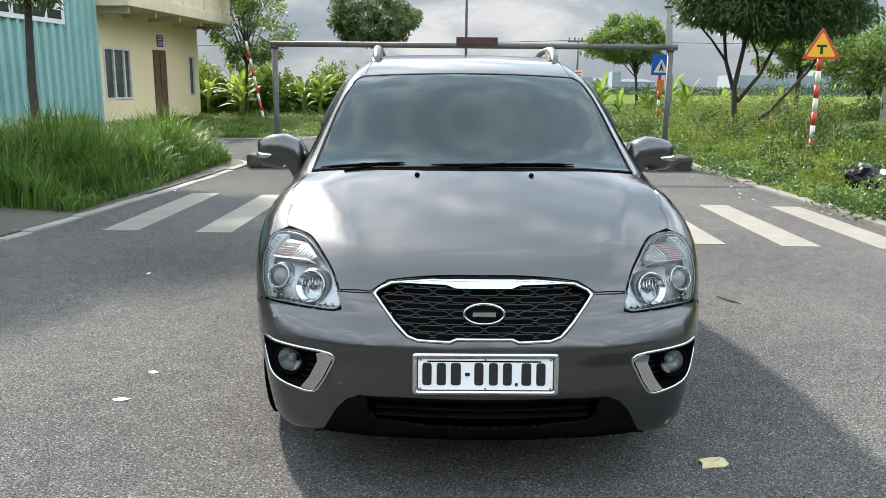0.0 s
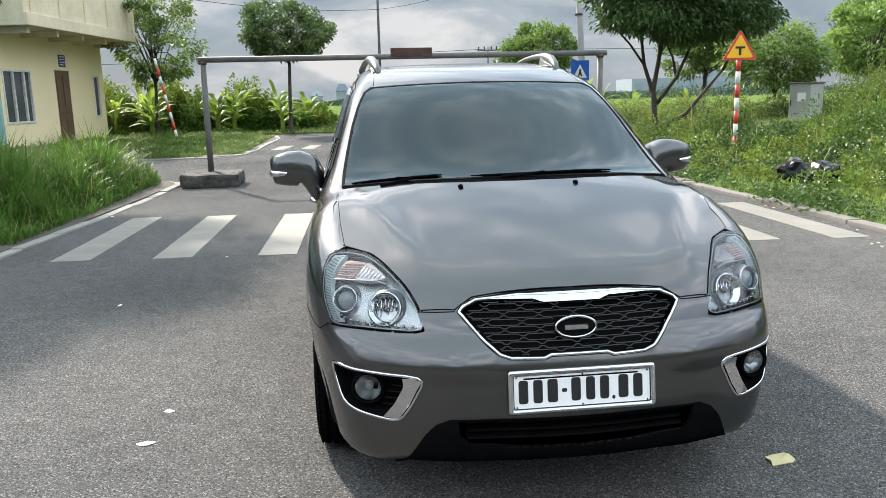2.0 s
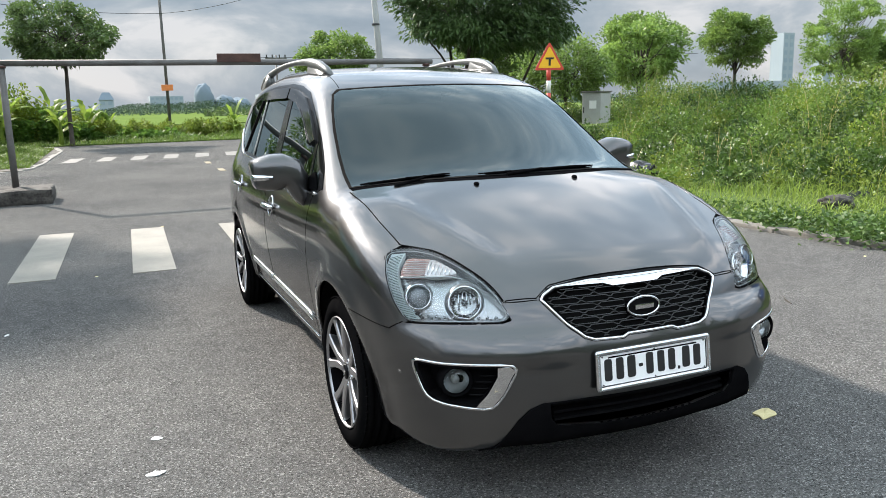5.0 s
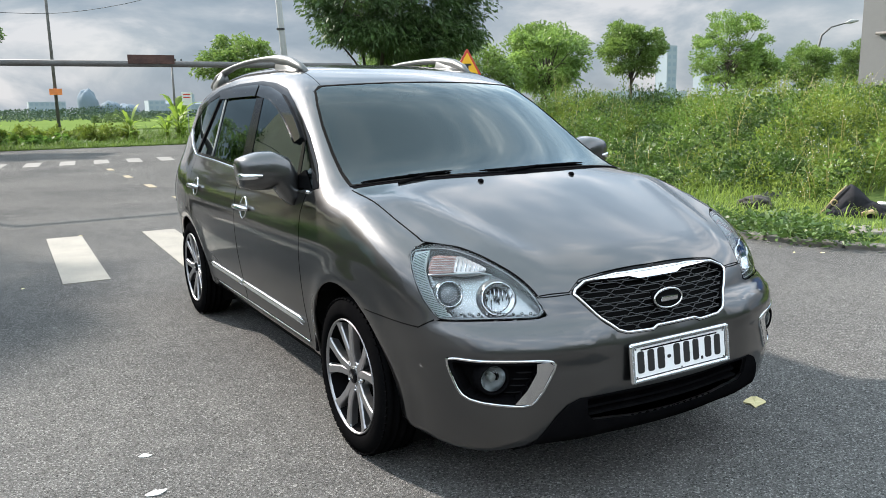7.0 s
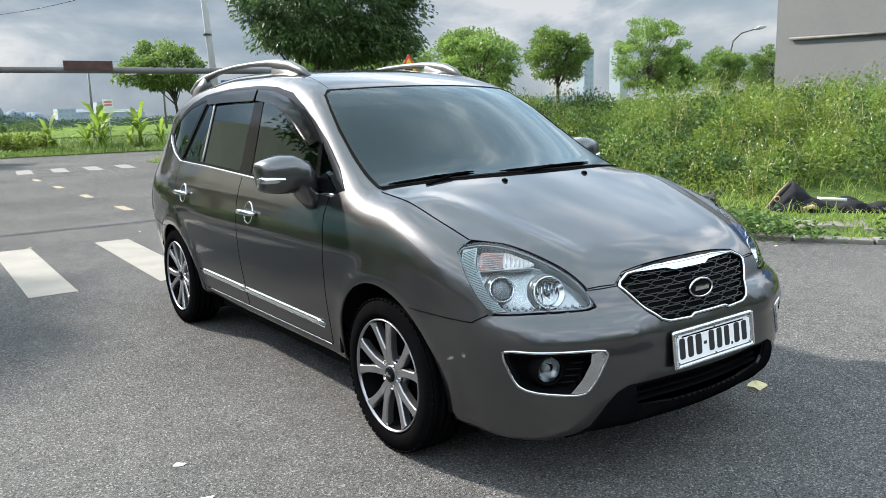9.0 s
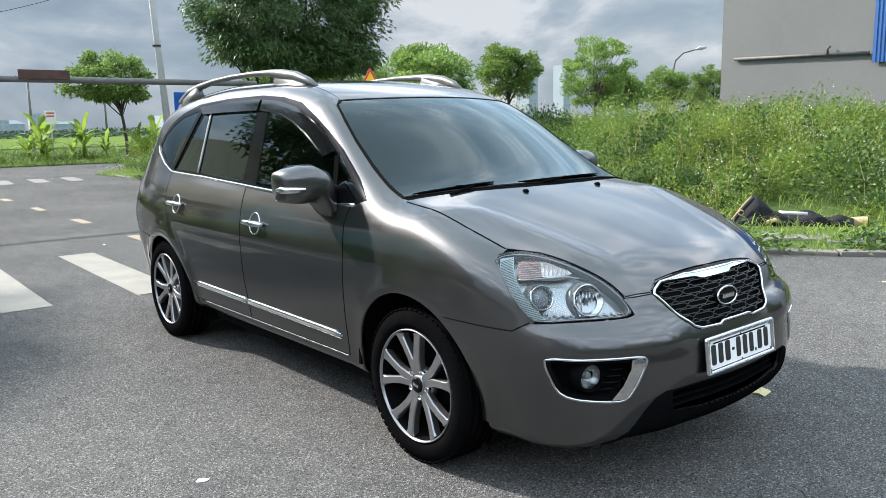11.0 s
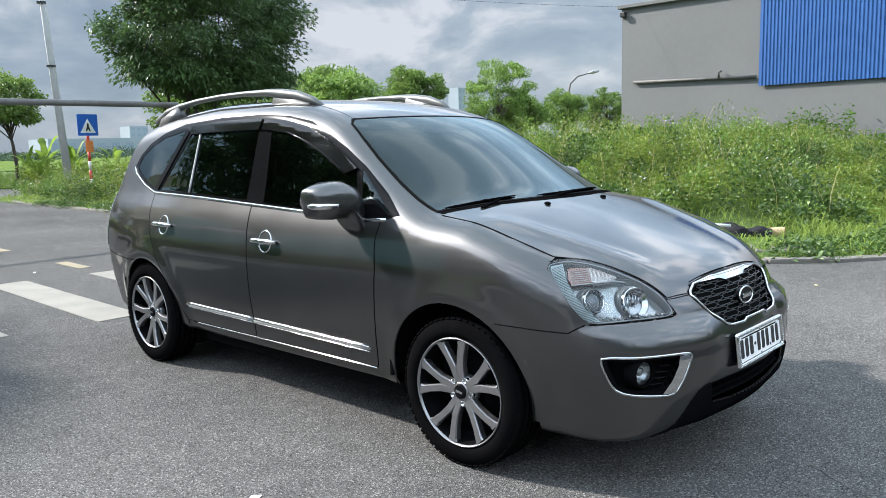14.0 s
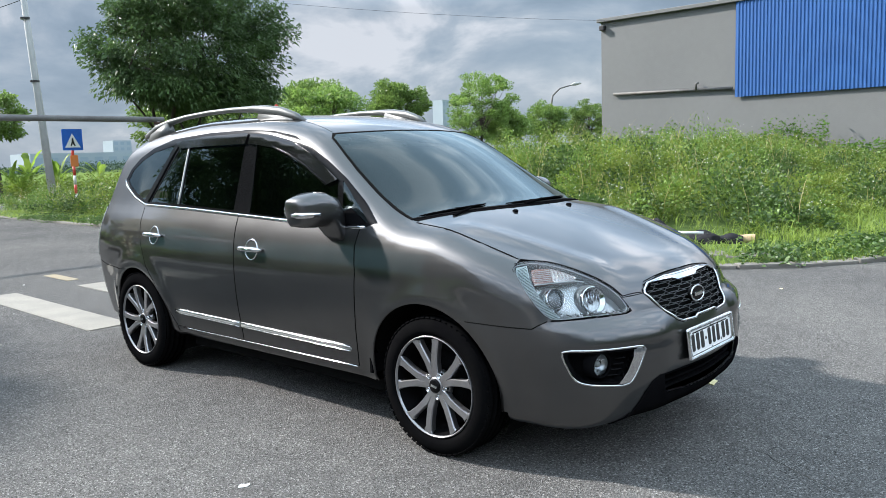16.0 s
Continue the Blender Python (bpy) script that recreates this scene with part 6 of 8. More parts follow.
    both_part("reflector", bm, M["lamp_bowl"], fog)
    bm = bmesh.new()
    lathe(bm, [(0.014, -0.012), (0.014, 0.006), (0.010, 0.012), (0.0008, 0.013)], 16, m)
    both_part("bulb_cap", bm, M["satin"], fog)
    bm = bmesh.new()
    lathe(bm, [(0.045, 0.020), (0.042, 0.028), (0.03, 0.036), (0.014, 0.041), (0.0008, 0.042)], 28, m)
    ob = both_part("lens", bm, M["glass_lamp"], fog)
    ob.visible_shadow = False

    # windows of the side
    one("window_surround", patch(DLO, "side", 0.0035, holes=[GLASS_F, GLASS_T, GLASS_R, GLASS_X, GLASS_Q], cell=0.035), M["grille_black"], car, "black window surround")
    for name, g in (("front_door_window", GLASS_F), ("mirror_triangle_window", GLASS_T), ("rear_door_window", GLASS_R), ("fixed_window", GLASS_X), ("quarter_window", GLASS_Q)):
        pane = one(name, patch(g, "side", 0.001, cell=0.04, skirt=0.0), M["glass_tint"], car, "dark tinted glass")
        big = np.array(g)
        big = big + (big - big.mean(0)) * 0.08
        # dark sheet behind each pane in place of the cabin's shade
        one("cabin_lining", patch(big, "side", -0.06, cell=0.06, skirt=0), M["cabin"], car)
    belt = [(0.445, 1.040), (0.60, 1.033), (1.05, 1.053), (1.52, 1.072), (2.1, 1.096), (2.63, 1.110), (2.80, 1.156), (2.98, 1.230), (3.025, 1.27)]
    p = onto(dense(belt, 0.05, False), "side")
    nn = car_normal(p)
    bm = bmesh.new()
    rings(bm, [[q + n3 * 0.010 + Vector((0, 0, 0.007)), q + n3 * 0.011 - Vector((0, 0, 0.007)), q - n3 * 0.004 - Vector((0, 0, 0.009)), q - n3 * 0.004 + Vector((0, 0, 0.009))]
               for q, n3 in ((Vector(a), Vector(b)) for a, b in zip(p, nn))])
    both_part("belt_trim", bm, M["chrome"], car, "chrome strip under the windows")
    vis_f = [(0.715, 1.268), (0.86, 1.350), (1.0, 1.415), (1.173, 1.480), (1.38, 1.520), (1.575, 1.535), (1.580, 1.478), (1.50, 1.470), (1.33, 1.448), (1.17, 1.402), (1.00, 1.338), (0.80, 1.24)]
    vis_r = [(1.600, 1.535), (1.628, 1.540), (2.05, 1.538), (2.40, 1.515), (2.33, 1.470), (2.05, 1.476), (1.61, 1.478)]
    for g in (vis_f, vis_r):
        one("rain_visor", patch(g, "side", 0.020, cell=0.03, skirt=0.016), M["visor"], car, "smoked plastic rain visor")
    p = onto(dense([(0.80, 1.248), (1.00, 1.345), (1.17, 1.410), (1.33, 1.455)], 0.05, False), "side")
    bm = bmesh.new()
    tube(bm, p + car_normal(p) * 0.022, 0.0028, 6)
    both_part("visor_edge", bm, M["grille_black"], car)
    for g in ((2.208, 1.122, 2.238, 1.488), (2.60, 1.13, 2.372, 1.50)):
        p = onto(dense([(g[0], g[1]), (g[2], g[3])], 0.05, False), "side")
        bm = bmesh.new()
        tube(bm, p + car_normal(p) * 0.004, 0.008, 6)
        both_part("window_bar", bm, M["satin"] if g[0] < 2.3 else M["grille_black"], car)

    # strips, handles
    for y0, y1 in ((0.575, 1.522), (1.540, 2.245)):
        p = onto(dense([(y0, 0.4215 + (y0 - 0.58) * 0.010), (y1, 0.4215 + (y1 - 0.58) * 0.010)], 0.06, False), "side")
        nn = car_normal(p)
        secs = []
        for k, (q, n3) in enumerate(zip(p, nn)):
            e = min(1.0, 0.35 + 0.65 * min(k, len(p) - 1 - k)) if (y0 < 1 and k < 2) or (y0 > 1 and k > len(p) - 3) else 1.0
            q, n3 = Vector(q), Vector(n3)
            secs.append([q + n3 * a * e + Vector((0, 0, b * e)) for a, b in ((-0.004, 0.018), (0.008, 0.017), (0.013, 0.010), (0.013, -0.008), (0.006, -0.017), (-0.004, -0.018))])
        bm = bmesh.new()
        rings(bm, secs)
        strip = both_part("side_moulding", bm, M["satin"], car)
        bm = bmesh.new()
        tube(bm, [Vector(q) + Vector(n3) * 0.012 + Vector((0, 0, 0.012)) for q, n3 in zip(p, nn)], 0.0042, 6)
        both_part("chrome_line", bm, M["chrome"], strip)
        bm = bmesh.new()
        tube(bm, [Vector(q) + Vector(n3) * 0.011 - Vector((0, 0, 0.011)) for q, n3 in zip(p, nn)], 0.0025, 6)
        both_part("chrome_line", bm, M["chrome"], strip)
    p = onto(dense([(0.55, 0.329), (2.20, 0.329)], 0.06, False), "side")
    bm = bmesh.new()
    tube(bm, p + car_normal(p) * 0.005, 0.0042, 6)
    both_part("sill_trim", bm, M["chrome"], car)
    for yc, zc in ((1.345, 0.888), (2.425, 0.921)):
        hd = new("door_handle")
        hd.parent = car
        ring = [(yc - 0.01 + 0.056 * math.cos(2 * math.pi * k / 28), zc + 0.056 * math.sin(2 * math.pi * k / 28)) for k in range(28)]
        p = onto(ring, "side")
        bm = bmesh.new()
        loop_tube(bm, p + car_normal(p) * 0.004, 0.0045, 6)
        both_part("cup_ring", bm, M["chrome"], hd)
        one("cup", patch([(yc - 0.01 + (a - yc + 0.01) * 0.95, zc + (b - zc) * 0.95) for a, b in ring], "side", 0.0045, cell=0.02, skirt=0), PAINT, hd)
        p = onto([(yc + u, zc) for u in np.linspace(-0.115, 0.105, 9)], "side")
        bm = bmesh.new()
        off = [0.010, 0.028, 0.036, 0.040, 0.041, 0.040, 0.036, 0.028, 0.012]
        rad = [0.010, 0.014, 0.0155, 0.0155, 0.015, 0.0155, 0.0155, 0.014, 0.010]
        tube(bm, p + car_normal(p) * np.array(off)[:, None], rad, 10)
        both_part("grip", bm, M["chrome"], hd)

    # mirror
    mir = new("door_mirror")
    mir.parent = car
    bm = bmesh.new()
    spine = [((-1.090, 0.712, 1.121), 0.052, 0.050), ((-1.083, 0.708, 1.122), 0.074, 0.067), ((-1.050, 0.698, 1.126), 0.088, 0.078), ((-1.005, 0.692, 1.131), 0.098, 0.087), ((-0.955, 0.688, 1.133), 0.100, 0.089),
             ((-0.915, 0.684, 1.122), 0.099, 0.082), ((-0.893, 0.677, 1.092), 0.092, 0.066), ((-0.882, 0.668, 1.052), 0.082, 0.050), ((-0.872, 0.656, 1.012), 0.070, 0.036), ((-0.858, 0.645, 0.980), 0.058, 0.024)]
    secs = []
    for k, (q, deep, tall) in enumerate(spine):
        q0, q1 = Vector(spine[max(k - 1, 0)][0]), Vector(spine[min(k + 1, len(spine) - 1)][0])
        along_ = Vector((q1.x - q0.x, 0, q1.z - q0.z)).normalized()
        up_ = Vector((-along_.z, 0, along_.x))
        secs.append([Vector(q) + Vector((0, squarish(math.cos(t_)) * deep * (1.15 if math.cos(t_) < 0 else 0.62), 0)) + up_ * squarish(math.sin(t_)) * tall for t_ in (2 * math.pi * j / 28 for j in range(28))])
    rings(bm, secs)
    both_part("housing", bm, PAINT, mir)
    bm = bmesh.new()
    pts = [Vector((-1.094, 0.700, 1.112)), Vector((-1.096, 0.650, 1.112)), Vector((-1.084, 0.618, 1.112)), Vector((-1.052, 0.592, 1.113)), Vector((-1.012, 0.575, 1.114))]
    rings(bm, [[q + Vector((-0.003, -0.004, dz * e)) if k == 0 else q + Vector((0.012, 0.014, dz * e)) for k, dz in ((0, 0.014), (0, -0.013), (1, -0.015), (1, 0.016))] for q, e in zip(pts, (0.5, 1, 1, 0.9, 0.55))])
    both_part("turn_signal", bm, M["chrome"], mir, "clear turn signal strip")
    bm = bmesh.new()
    rings(bm, [[(-0.966 + 0.098 * math.cos(a) * s2, y2 - 0.035 * math.cos(a), 1.128 + 0.070 * math.sin(a) * s2) for a in (2 * math.pi * k / 24 for k in range(24))] for s2, y2 in ((1.0, 0.748), (1.0, 0.757), (0.9, 0.758))])
    both_part("mirror_glass", bm, M["chrome"], mir)
    one("mirror_foot", patch([(0.44, 1.058), (0.62, 1.048), (0.70, 1.05), (0.66, 1.10), (0.58, 1.13)], "side", 0.006, cell=0.03), M["matte_black"], mir)

    if flip:
        mir.location.x = -0.03
    # roof rail
    rail = new("roof_rail")
    rail.parent = car
    path = [((-0.515, 1.26, 1.600), 0.012, 0.010), ((-0.525, 1.34, 1.636), 0.022, 0.022), ((-0.533, 1.45, 1.664), 0.026, 0.030), ((-0.540, 1.60, 1.684), 0.026, 0.030), ((-0.546, 1.72, 1.698), 0.024, 0.021),
            ((-0.552, 1.95, 1.705), 0.022, 0.016), ((-0.560, 2.2, 1.702), 0.022, 0.016), ((-0.568, 2.45, 1.688), 0.022, 0.017), ((-0.578, 2.66, 1.662), 0.024, 0.022), ((-0.588, 2.82, 1.628), 0.024, 0.026), ((-0.596, 2.96, 1.575), 0.014, 0.018)]
    bm = bmesh.new()
    rings(bm, [[Vector(q) + Vector((a * math.cos(t_), 0, b * math.sin(t_))) for t_ in (2 * math.pi * k / 12 for k in range(12))] for q, a, b in path])
    both_part("bar", bm, M["rail_silver"], rail, "satin silver rail")
    for y0, y1, lean in ((1.30, 1.68, 0.03), (2.62, 2.92, -0.04)):
        bm = bmesh.new()
        xr = -0.535 if y0 < 2 else -0.588
        z_roof = onto([(xr, y0), (xr, y1)], "top")[:, 2]
        zt0, zt1 = np.interp([y0 + lean, y1 + lean], [q[0][1] for q in path], [q[0][2] for q in path])
        secs = [[(xr + 0.026, y0, z_roof[0] - 0.005), (xr + 0.026, y1, z_roof[1] - 0.005), (xr - 0.026, y1, z_roof[1] - 0.02), (xr - 0.026, y0, z_roof[0] - 0.02)],
                [(xr + 0.018, y0 + 0.05 + lean * 0.3, zt0 - 0.01), (xr + 0.018, y1 - 0.03 + lean * 0.3, zt1 - 0.005), (xr - 0.018, y1 - 0.03 + lean * 0.3, zt1 - 0.005), (xr - 0.018, y0 + 0.05 + lean * 0.3, zt0 - 0.01)]]
        rings(bm, secs)
        both_part("foot", bm, M["rail_silver"], rail)
    p = onto(dense([(-0.560, 0.985), (-0.548, 1.15), (-0.54, 1.4), (-0.56, 2.2), (-0.575, 3.0)], 0.06, False), "top")
    bm = bmesh.new()
    tube(bm, p + car_normal(p) * -0.001, 0.0022, 6)
    both_part("roof_gutter", bm, M["gap"], car)

    # tail lamp wraps round the rear corner
    one("tail_lamp", patch([(3.255, 1.09), (3.31, 1.07), (3.345, 0.95), (3.36, 0.80), (3.352, 0.73), (3.33, 0.75), (3.30, 0.90)], "side", 0.006, cell=0.02), M["lamp_bowl"], car, "tall chrome-edged tail lamp")

    # wheel wells
    for cy, r, x0 in ((ARCH_F[0], 0.405, 0.60), (ARCH_R[0], 0.395, 0.60)):
        bm = bmesh.new()
        outer_x = 0.868
        a = [Vector((-(outer_x - 0.10 * max(0.0, min(1.0, (math.degrees(t_) - 160) / 25), min(1.0, (24 - math.degrees(t_)) / 22))), cy + r * math.cos(t_), 0.33 + r * math.sin(t_))) for t_ in (radians(2 + 206 * k / 24) for k in range(25))]
        b = [Vector((-x0, v.y, v.z)) for v in a]
        rings(bm, [a, b], closed=False)
        cverts = [bm.verts.new(v + Vector((0.002, 0, 0))) for v in b]
        bm.faces.new(cverts)
        both_part("wheel_well", bm, M["gap"], car, "", False)
    # splash flap
    bm = bmesh.new()
    box(bm, -0.855, -0.70, 0.425, 0.445, 0.315, 0.41, 0.006)
    both_part("splash_flap", bm, M["matte_black"], car, "", False)

# windscreen
panel("screen_border", patch(screen_outline(0.0), "top", 0.0035, holes=[screen_outline(0.013)], cell=0.05), M["gap"], both=False, label="black windscreen border")
ob = panel("windscreen", patch(screen_outline(0.010), "top", 0.002, cell=0.05, skirt=0), M["glass_tint"], both=False, label="tinted windscreen reflecting the sky")[0]
# same dark sheet behind the windscreen, cabin shade put into its colour
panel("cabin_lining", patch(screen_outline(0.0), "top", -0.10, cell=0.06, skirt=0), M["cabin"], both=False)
cowl = [(x, 0.006 + 0.30 * x * x - 0.002) for x in np.linspace(-0.745, 0.745, 21)] + [(x, 0.052 + 0.305 * x * x) for x in np.linspace(0.745, -0.745, 21)]
panel("cowl", patch(cowl, "top", 0.001, cell=0.04), M["matte_black"], both=False, label="black plastic cowl")
for k, (x0, x1, xp) in enumerate(((-0.70, -0.31, -0.42), (-0.19, 0.46, 0.10))):
    wip = new("wiper")
    wip.parent = car
    xs = np.linspace(x0, x1, 11)
    ys = 0.066 + 0.30 * xs * xs + np.linspace(0.0, 0.022, 11)
    p = onto(np.stack([xs, ys], 1), "top")
    n3 = car_normal(p)
    bm = bmesh.new()
    tube(bm, p + n3 * 0.007, [0.003, *[0.005] * 9, 0.003], 6)
    part("blade", bm, M["matte_black"], wip)
    q = onto([(xp - 0.16 * (1 if k else 1), 0.045 + 0.3 * xp * xp), (xp - 0.02, 0.056 + 0.3 * xp * xp), ((x0 + x1) / 2, 0.076 + 0.3 * ((x0 + x1) / 2) ** 2)], "top")
    bm = bmesh.new()
    tube(bm, q + car_normal(q) * np.array((0.006, 0.014, 0.012))[:, None], [0.008, 0.0055, 0.004], 8)
    part("arm", bm, M["matte_black"], wip)
for x in (-0.250, 0.246):
    bm = bmesh.new()
    bmesh.ops.create_uvsphere(bm, u_segments=12, v_segments=8, radius=1.0)
    c = onto([(x, -0.028)], "top")[0]
    for v in bm.verts:
        v.co = Vector(c) + Vector((v.co.x * 0.011, v.co.y * 0.018, 0.006 + v.co.z * 0.010))
    part("washer_nozzle", bm, M["matte_black"], car, smooth=True)
for cx, cy, r in ((-0.42, 0.80, 0.030), (-0.36, 0.815, 0.030)):
    ring = [(cx + r * math.cos(2 * math.pi * k / 20), cy + r * 0.8 * math.sin(2 * math.pi * k / 20)) for k in range(20)]
    panel("screen_sticker", patch(ring, "top", 0.0015, cell=0.03, skirt=0), material("sticker_green", (0.045, 0.12, 0.12), 0.5), both=False, label="faint round green sticker inside the glass")

# underside
bm = bmesh.new()
box(bm, -0.60, 0.60, -0.42, 3.30, 0.17, 0.40, 0.03)
part("underbody", bm, M["gap"], car)
# added black box between the wheels, deepens the shade below the sills
bm = bmesh.new()
box(bm, -0.74, 0.74, 0.47, 2.26, 0.185, 0.30, 0.02)
part("floor_pan", bm, M["gap"], car)
# added black box that keeps sky light out from under the front bumper
bm = bmesh.new()
box(bm, -0.56, 0.56, -0.66, -0.43, 0.215, 0.32, 0.02)
part("engine_tray", bm, M["gap"], car)


def build_wheel():
    """Lies with its outer face along -x, centred at the origin."""
    w = new("wheel")
    w.parent = car
    R = 0.328
    turn = Matrix.Rotation(radians(-90), 4, "Y")          # lathe axis z to -x
    bm = bmesh.new()
    prof = [(0.238, 0.085), (0.247, 0.103), (0.266, 0.108), (0.290, 0.105), (0.312, 0.094), (0.323, 0.080)]
    for g in (0.055, 0.02, -0.02, -0.055):
        prof += [(R, g + 0.009), (R - 0.009, g + 0.0075), (R - 0.009, g - 0.0075), (R, g - 0.009)]
    prof += [(0.323, -0.080), (0.312, -0.094), (0.290, -0.105), (0.245, -0.102), (0.236, -0.085)]
    lathe(bm, prof, 64, turn)
    bmesh.ops.recalc_face_normals(bm, faces=bm.faces[:])
    tyre = part("tyre", bm, M["rubber"], w, "black road tyre", True)
    bm = bmesh.new()
    for k in range(60):
        a = 2 * math.pi * k / 60
        m = turn @ Matrix.Rotation(a, 4, "Z") @ pose(R - 0.0150, 0, 0.0825, 0, 34, 0)
        bmesh.ops.create_cube(bm, size=1.0, matrix=m @ Matrix.Diagonal((0.007, 0.024, 0.030, 1)))
    part("shoulder_tread", bm, M["rubber"], tyre)
    bm = bmesh.new()
    lathe(bm, [(0.239, 0.090), (0.238, 0.101), (0.2355, 0.104), (0.232, 0.101), (0.2285, 0.093)], 64, turn)
    bmesh.ops.recalc_face_normals(bm, faces=bm.faces[:])
    rim = part("rim", bm, M["alloy"], w, "machined alloy rim", True)
    bm = bmesh.new()
    lathe(bm, [(0.229, 0.094), (0.220, 0.07), (0.212, 0.02), (0.206, -0.08)], 64, turn)
    bmesh.ops.recalc_face_normals(bm, faces=bm.faces[:])
    part("barrel", bm, M["matte_black"], rim, "dark inner barrel", True)
    bm = bmesh.new()
    lathe(bm, [(0.2, -0.02), (0.15, -0.015), (0.12, 0.01), (0.0008, 0.01)], 40, turn)
    bmesh.ops.recalc_face_normals(bm, faces=bm.faces[:])
    part("brake_disc", bm, M["matte_black"], w)
    for k in range(5):
        for side_ in (-1, 1):
            a0 = 2 * math.pi * k / 5 + math.pi / 2
            bm = bmesh.new()
            secs = []
            for off_, r_, w_, z_ in ((0.010, 0.028, 0.014, 0.076), (0.014, 0.070, 0.0165, 0.083), (0.019, 0.108, 0.0180, 0.088), (0.037, 0.158, 0.0175, 0.093), (0.057, 0.203, 0.0205, 0.097), (0.0655, 0.219, 0.030, 0.098)):
                tx, ty = -math.sin(a0), math.cos(a0)
                cx_, cy_ = r_ * math.cos(a0) + tx * off_ * side_, r_ * math.sin(a0) + ty * off_ * side_
                secs.append([turn @ Vector((cx_ + tx * w_ * q, cy_ + ty * w_ * q, z_ + dz)) for q, dz in ((-1, -0.006), (-0.8, 0), (0.8, 0), (1, -0.006), (0.9, -0.035), (-0.9, -0.035))])
            rings(bm, secs)
            bmesh.ops.recalc_face_normals(bm, faces=bm.faces[:])
            part("spoke", bm, M["alloy"], rim)
    bm = bmesh.new()
    lathe(bm, [(0.070, 0.03), (0.068, 0.060), (0.048, 0.066), (0.040, 0.078), (0.033, 0.080)], 40, turn)
    bmesh.ops.recalc_face_normals(bm, faces=bm.faces[:])
    part("hub", bm, M["alloy"], rim, smooth=True)
    bm = bmesh.new()
    lathe(bm, [(0.033, 0.076), (0.032, 0.086), (0.026, 0.089), (0.0008, 0.090)], 32, turn)
    bmesh.ops.recalc_face_normals(bm, faces=bm.faces[:])
    part("centre_cap", bm, M["grille_black"], rim, "black centre cap with a plain silver bar", True)
    bm = bmesh.new()
    box(bm, -0.0925, -0.089, -0.018, 0.018, -0.006, 0.006, 0.001)
    part("cap_bar", bm, M["chrome"], rim)
    for k in range(5):
        a = 2 * math.pi * (k + 0.5) / 5 + math.pi / 2
        m = turn @ Matrix.Translation((0.054 * math.cos(a), 0.054 * math.sin(a), 0.060))
        bm = bmesh.new()
        lathe(bm, [(0.013, 0.0), (0.013, 0.020), (0.010, 0.020), (0.009, 0.010), (0.0005, 0.010)], 12, m)
        bmesh.ops.recalc_face_normals(bm, faces=bm.faces[:])
        part("lug_nut", bm, M["chrome"], rim, smooth=True)
    return w


wheel = build_wheel()
wheel.matrix_basis = pose(-0.782, 0, 0.328, 8, 0, 0)
for m in (pose(-0.782, 2.70, 0.328, -14, 0, 0), pose(0.782, 0, 0.328, 20, 0, 180), pose(0.782, 2.70, 0.328, 40, 0, 180)):
    copy_thing(wheel, m)

# ---- plants ----


def stuff(name, me, label, category):
    return tagged(new(name, me), label, category, kind="stuff")


def crown_clumps(rng, n, radii, hollow=0.45, flat=0.0):
    """Centres of leaf clumps in an egg, thinner towards its middle, uneven at the rim."""
    d = unit(rng.normal(size=(n, 3)))
    r = hollow + (1 - hollow) * rng.random(n) ** 0.6
    lumps = 1 + 0.09 * np.sin(3 * np.arctan2(d[:, 1], d[:, 0]) + rng.uniform(0, 6)) * (1 - np.abs(d[:, 2])) + 0.10 * np.sin(5 * d[:, 2] + 2 * d[:, 0] + rng.uniform(0, 6))
    c = d * (r * lumps)[:, None]
    c[:, 2] = np.where(c[:, 2] < -flat, -flat + (c[:, 2] + flat) * 0.4, c[:, 2]) if flat else c[:, 2]
    return c * radii


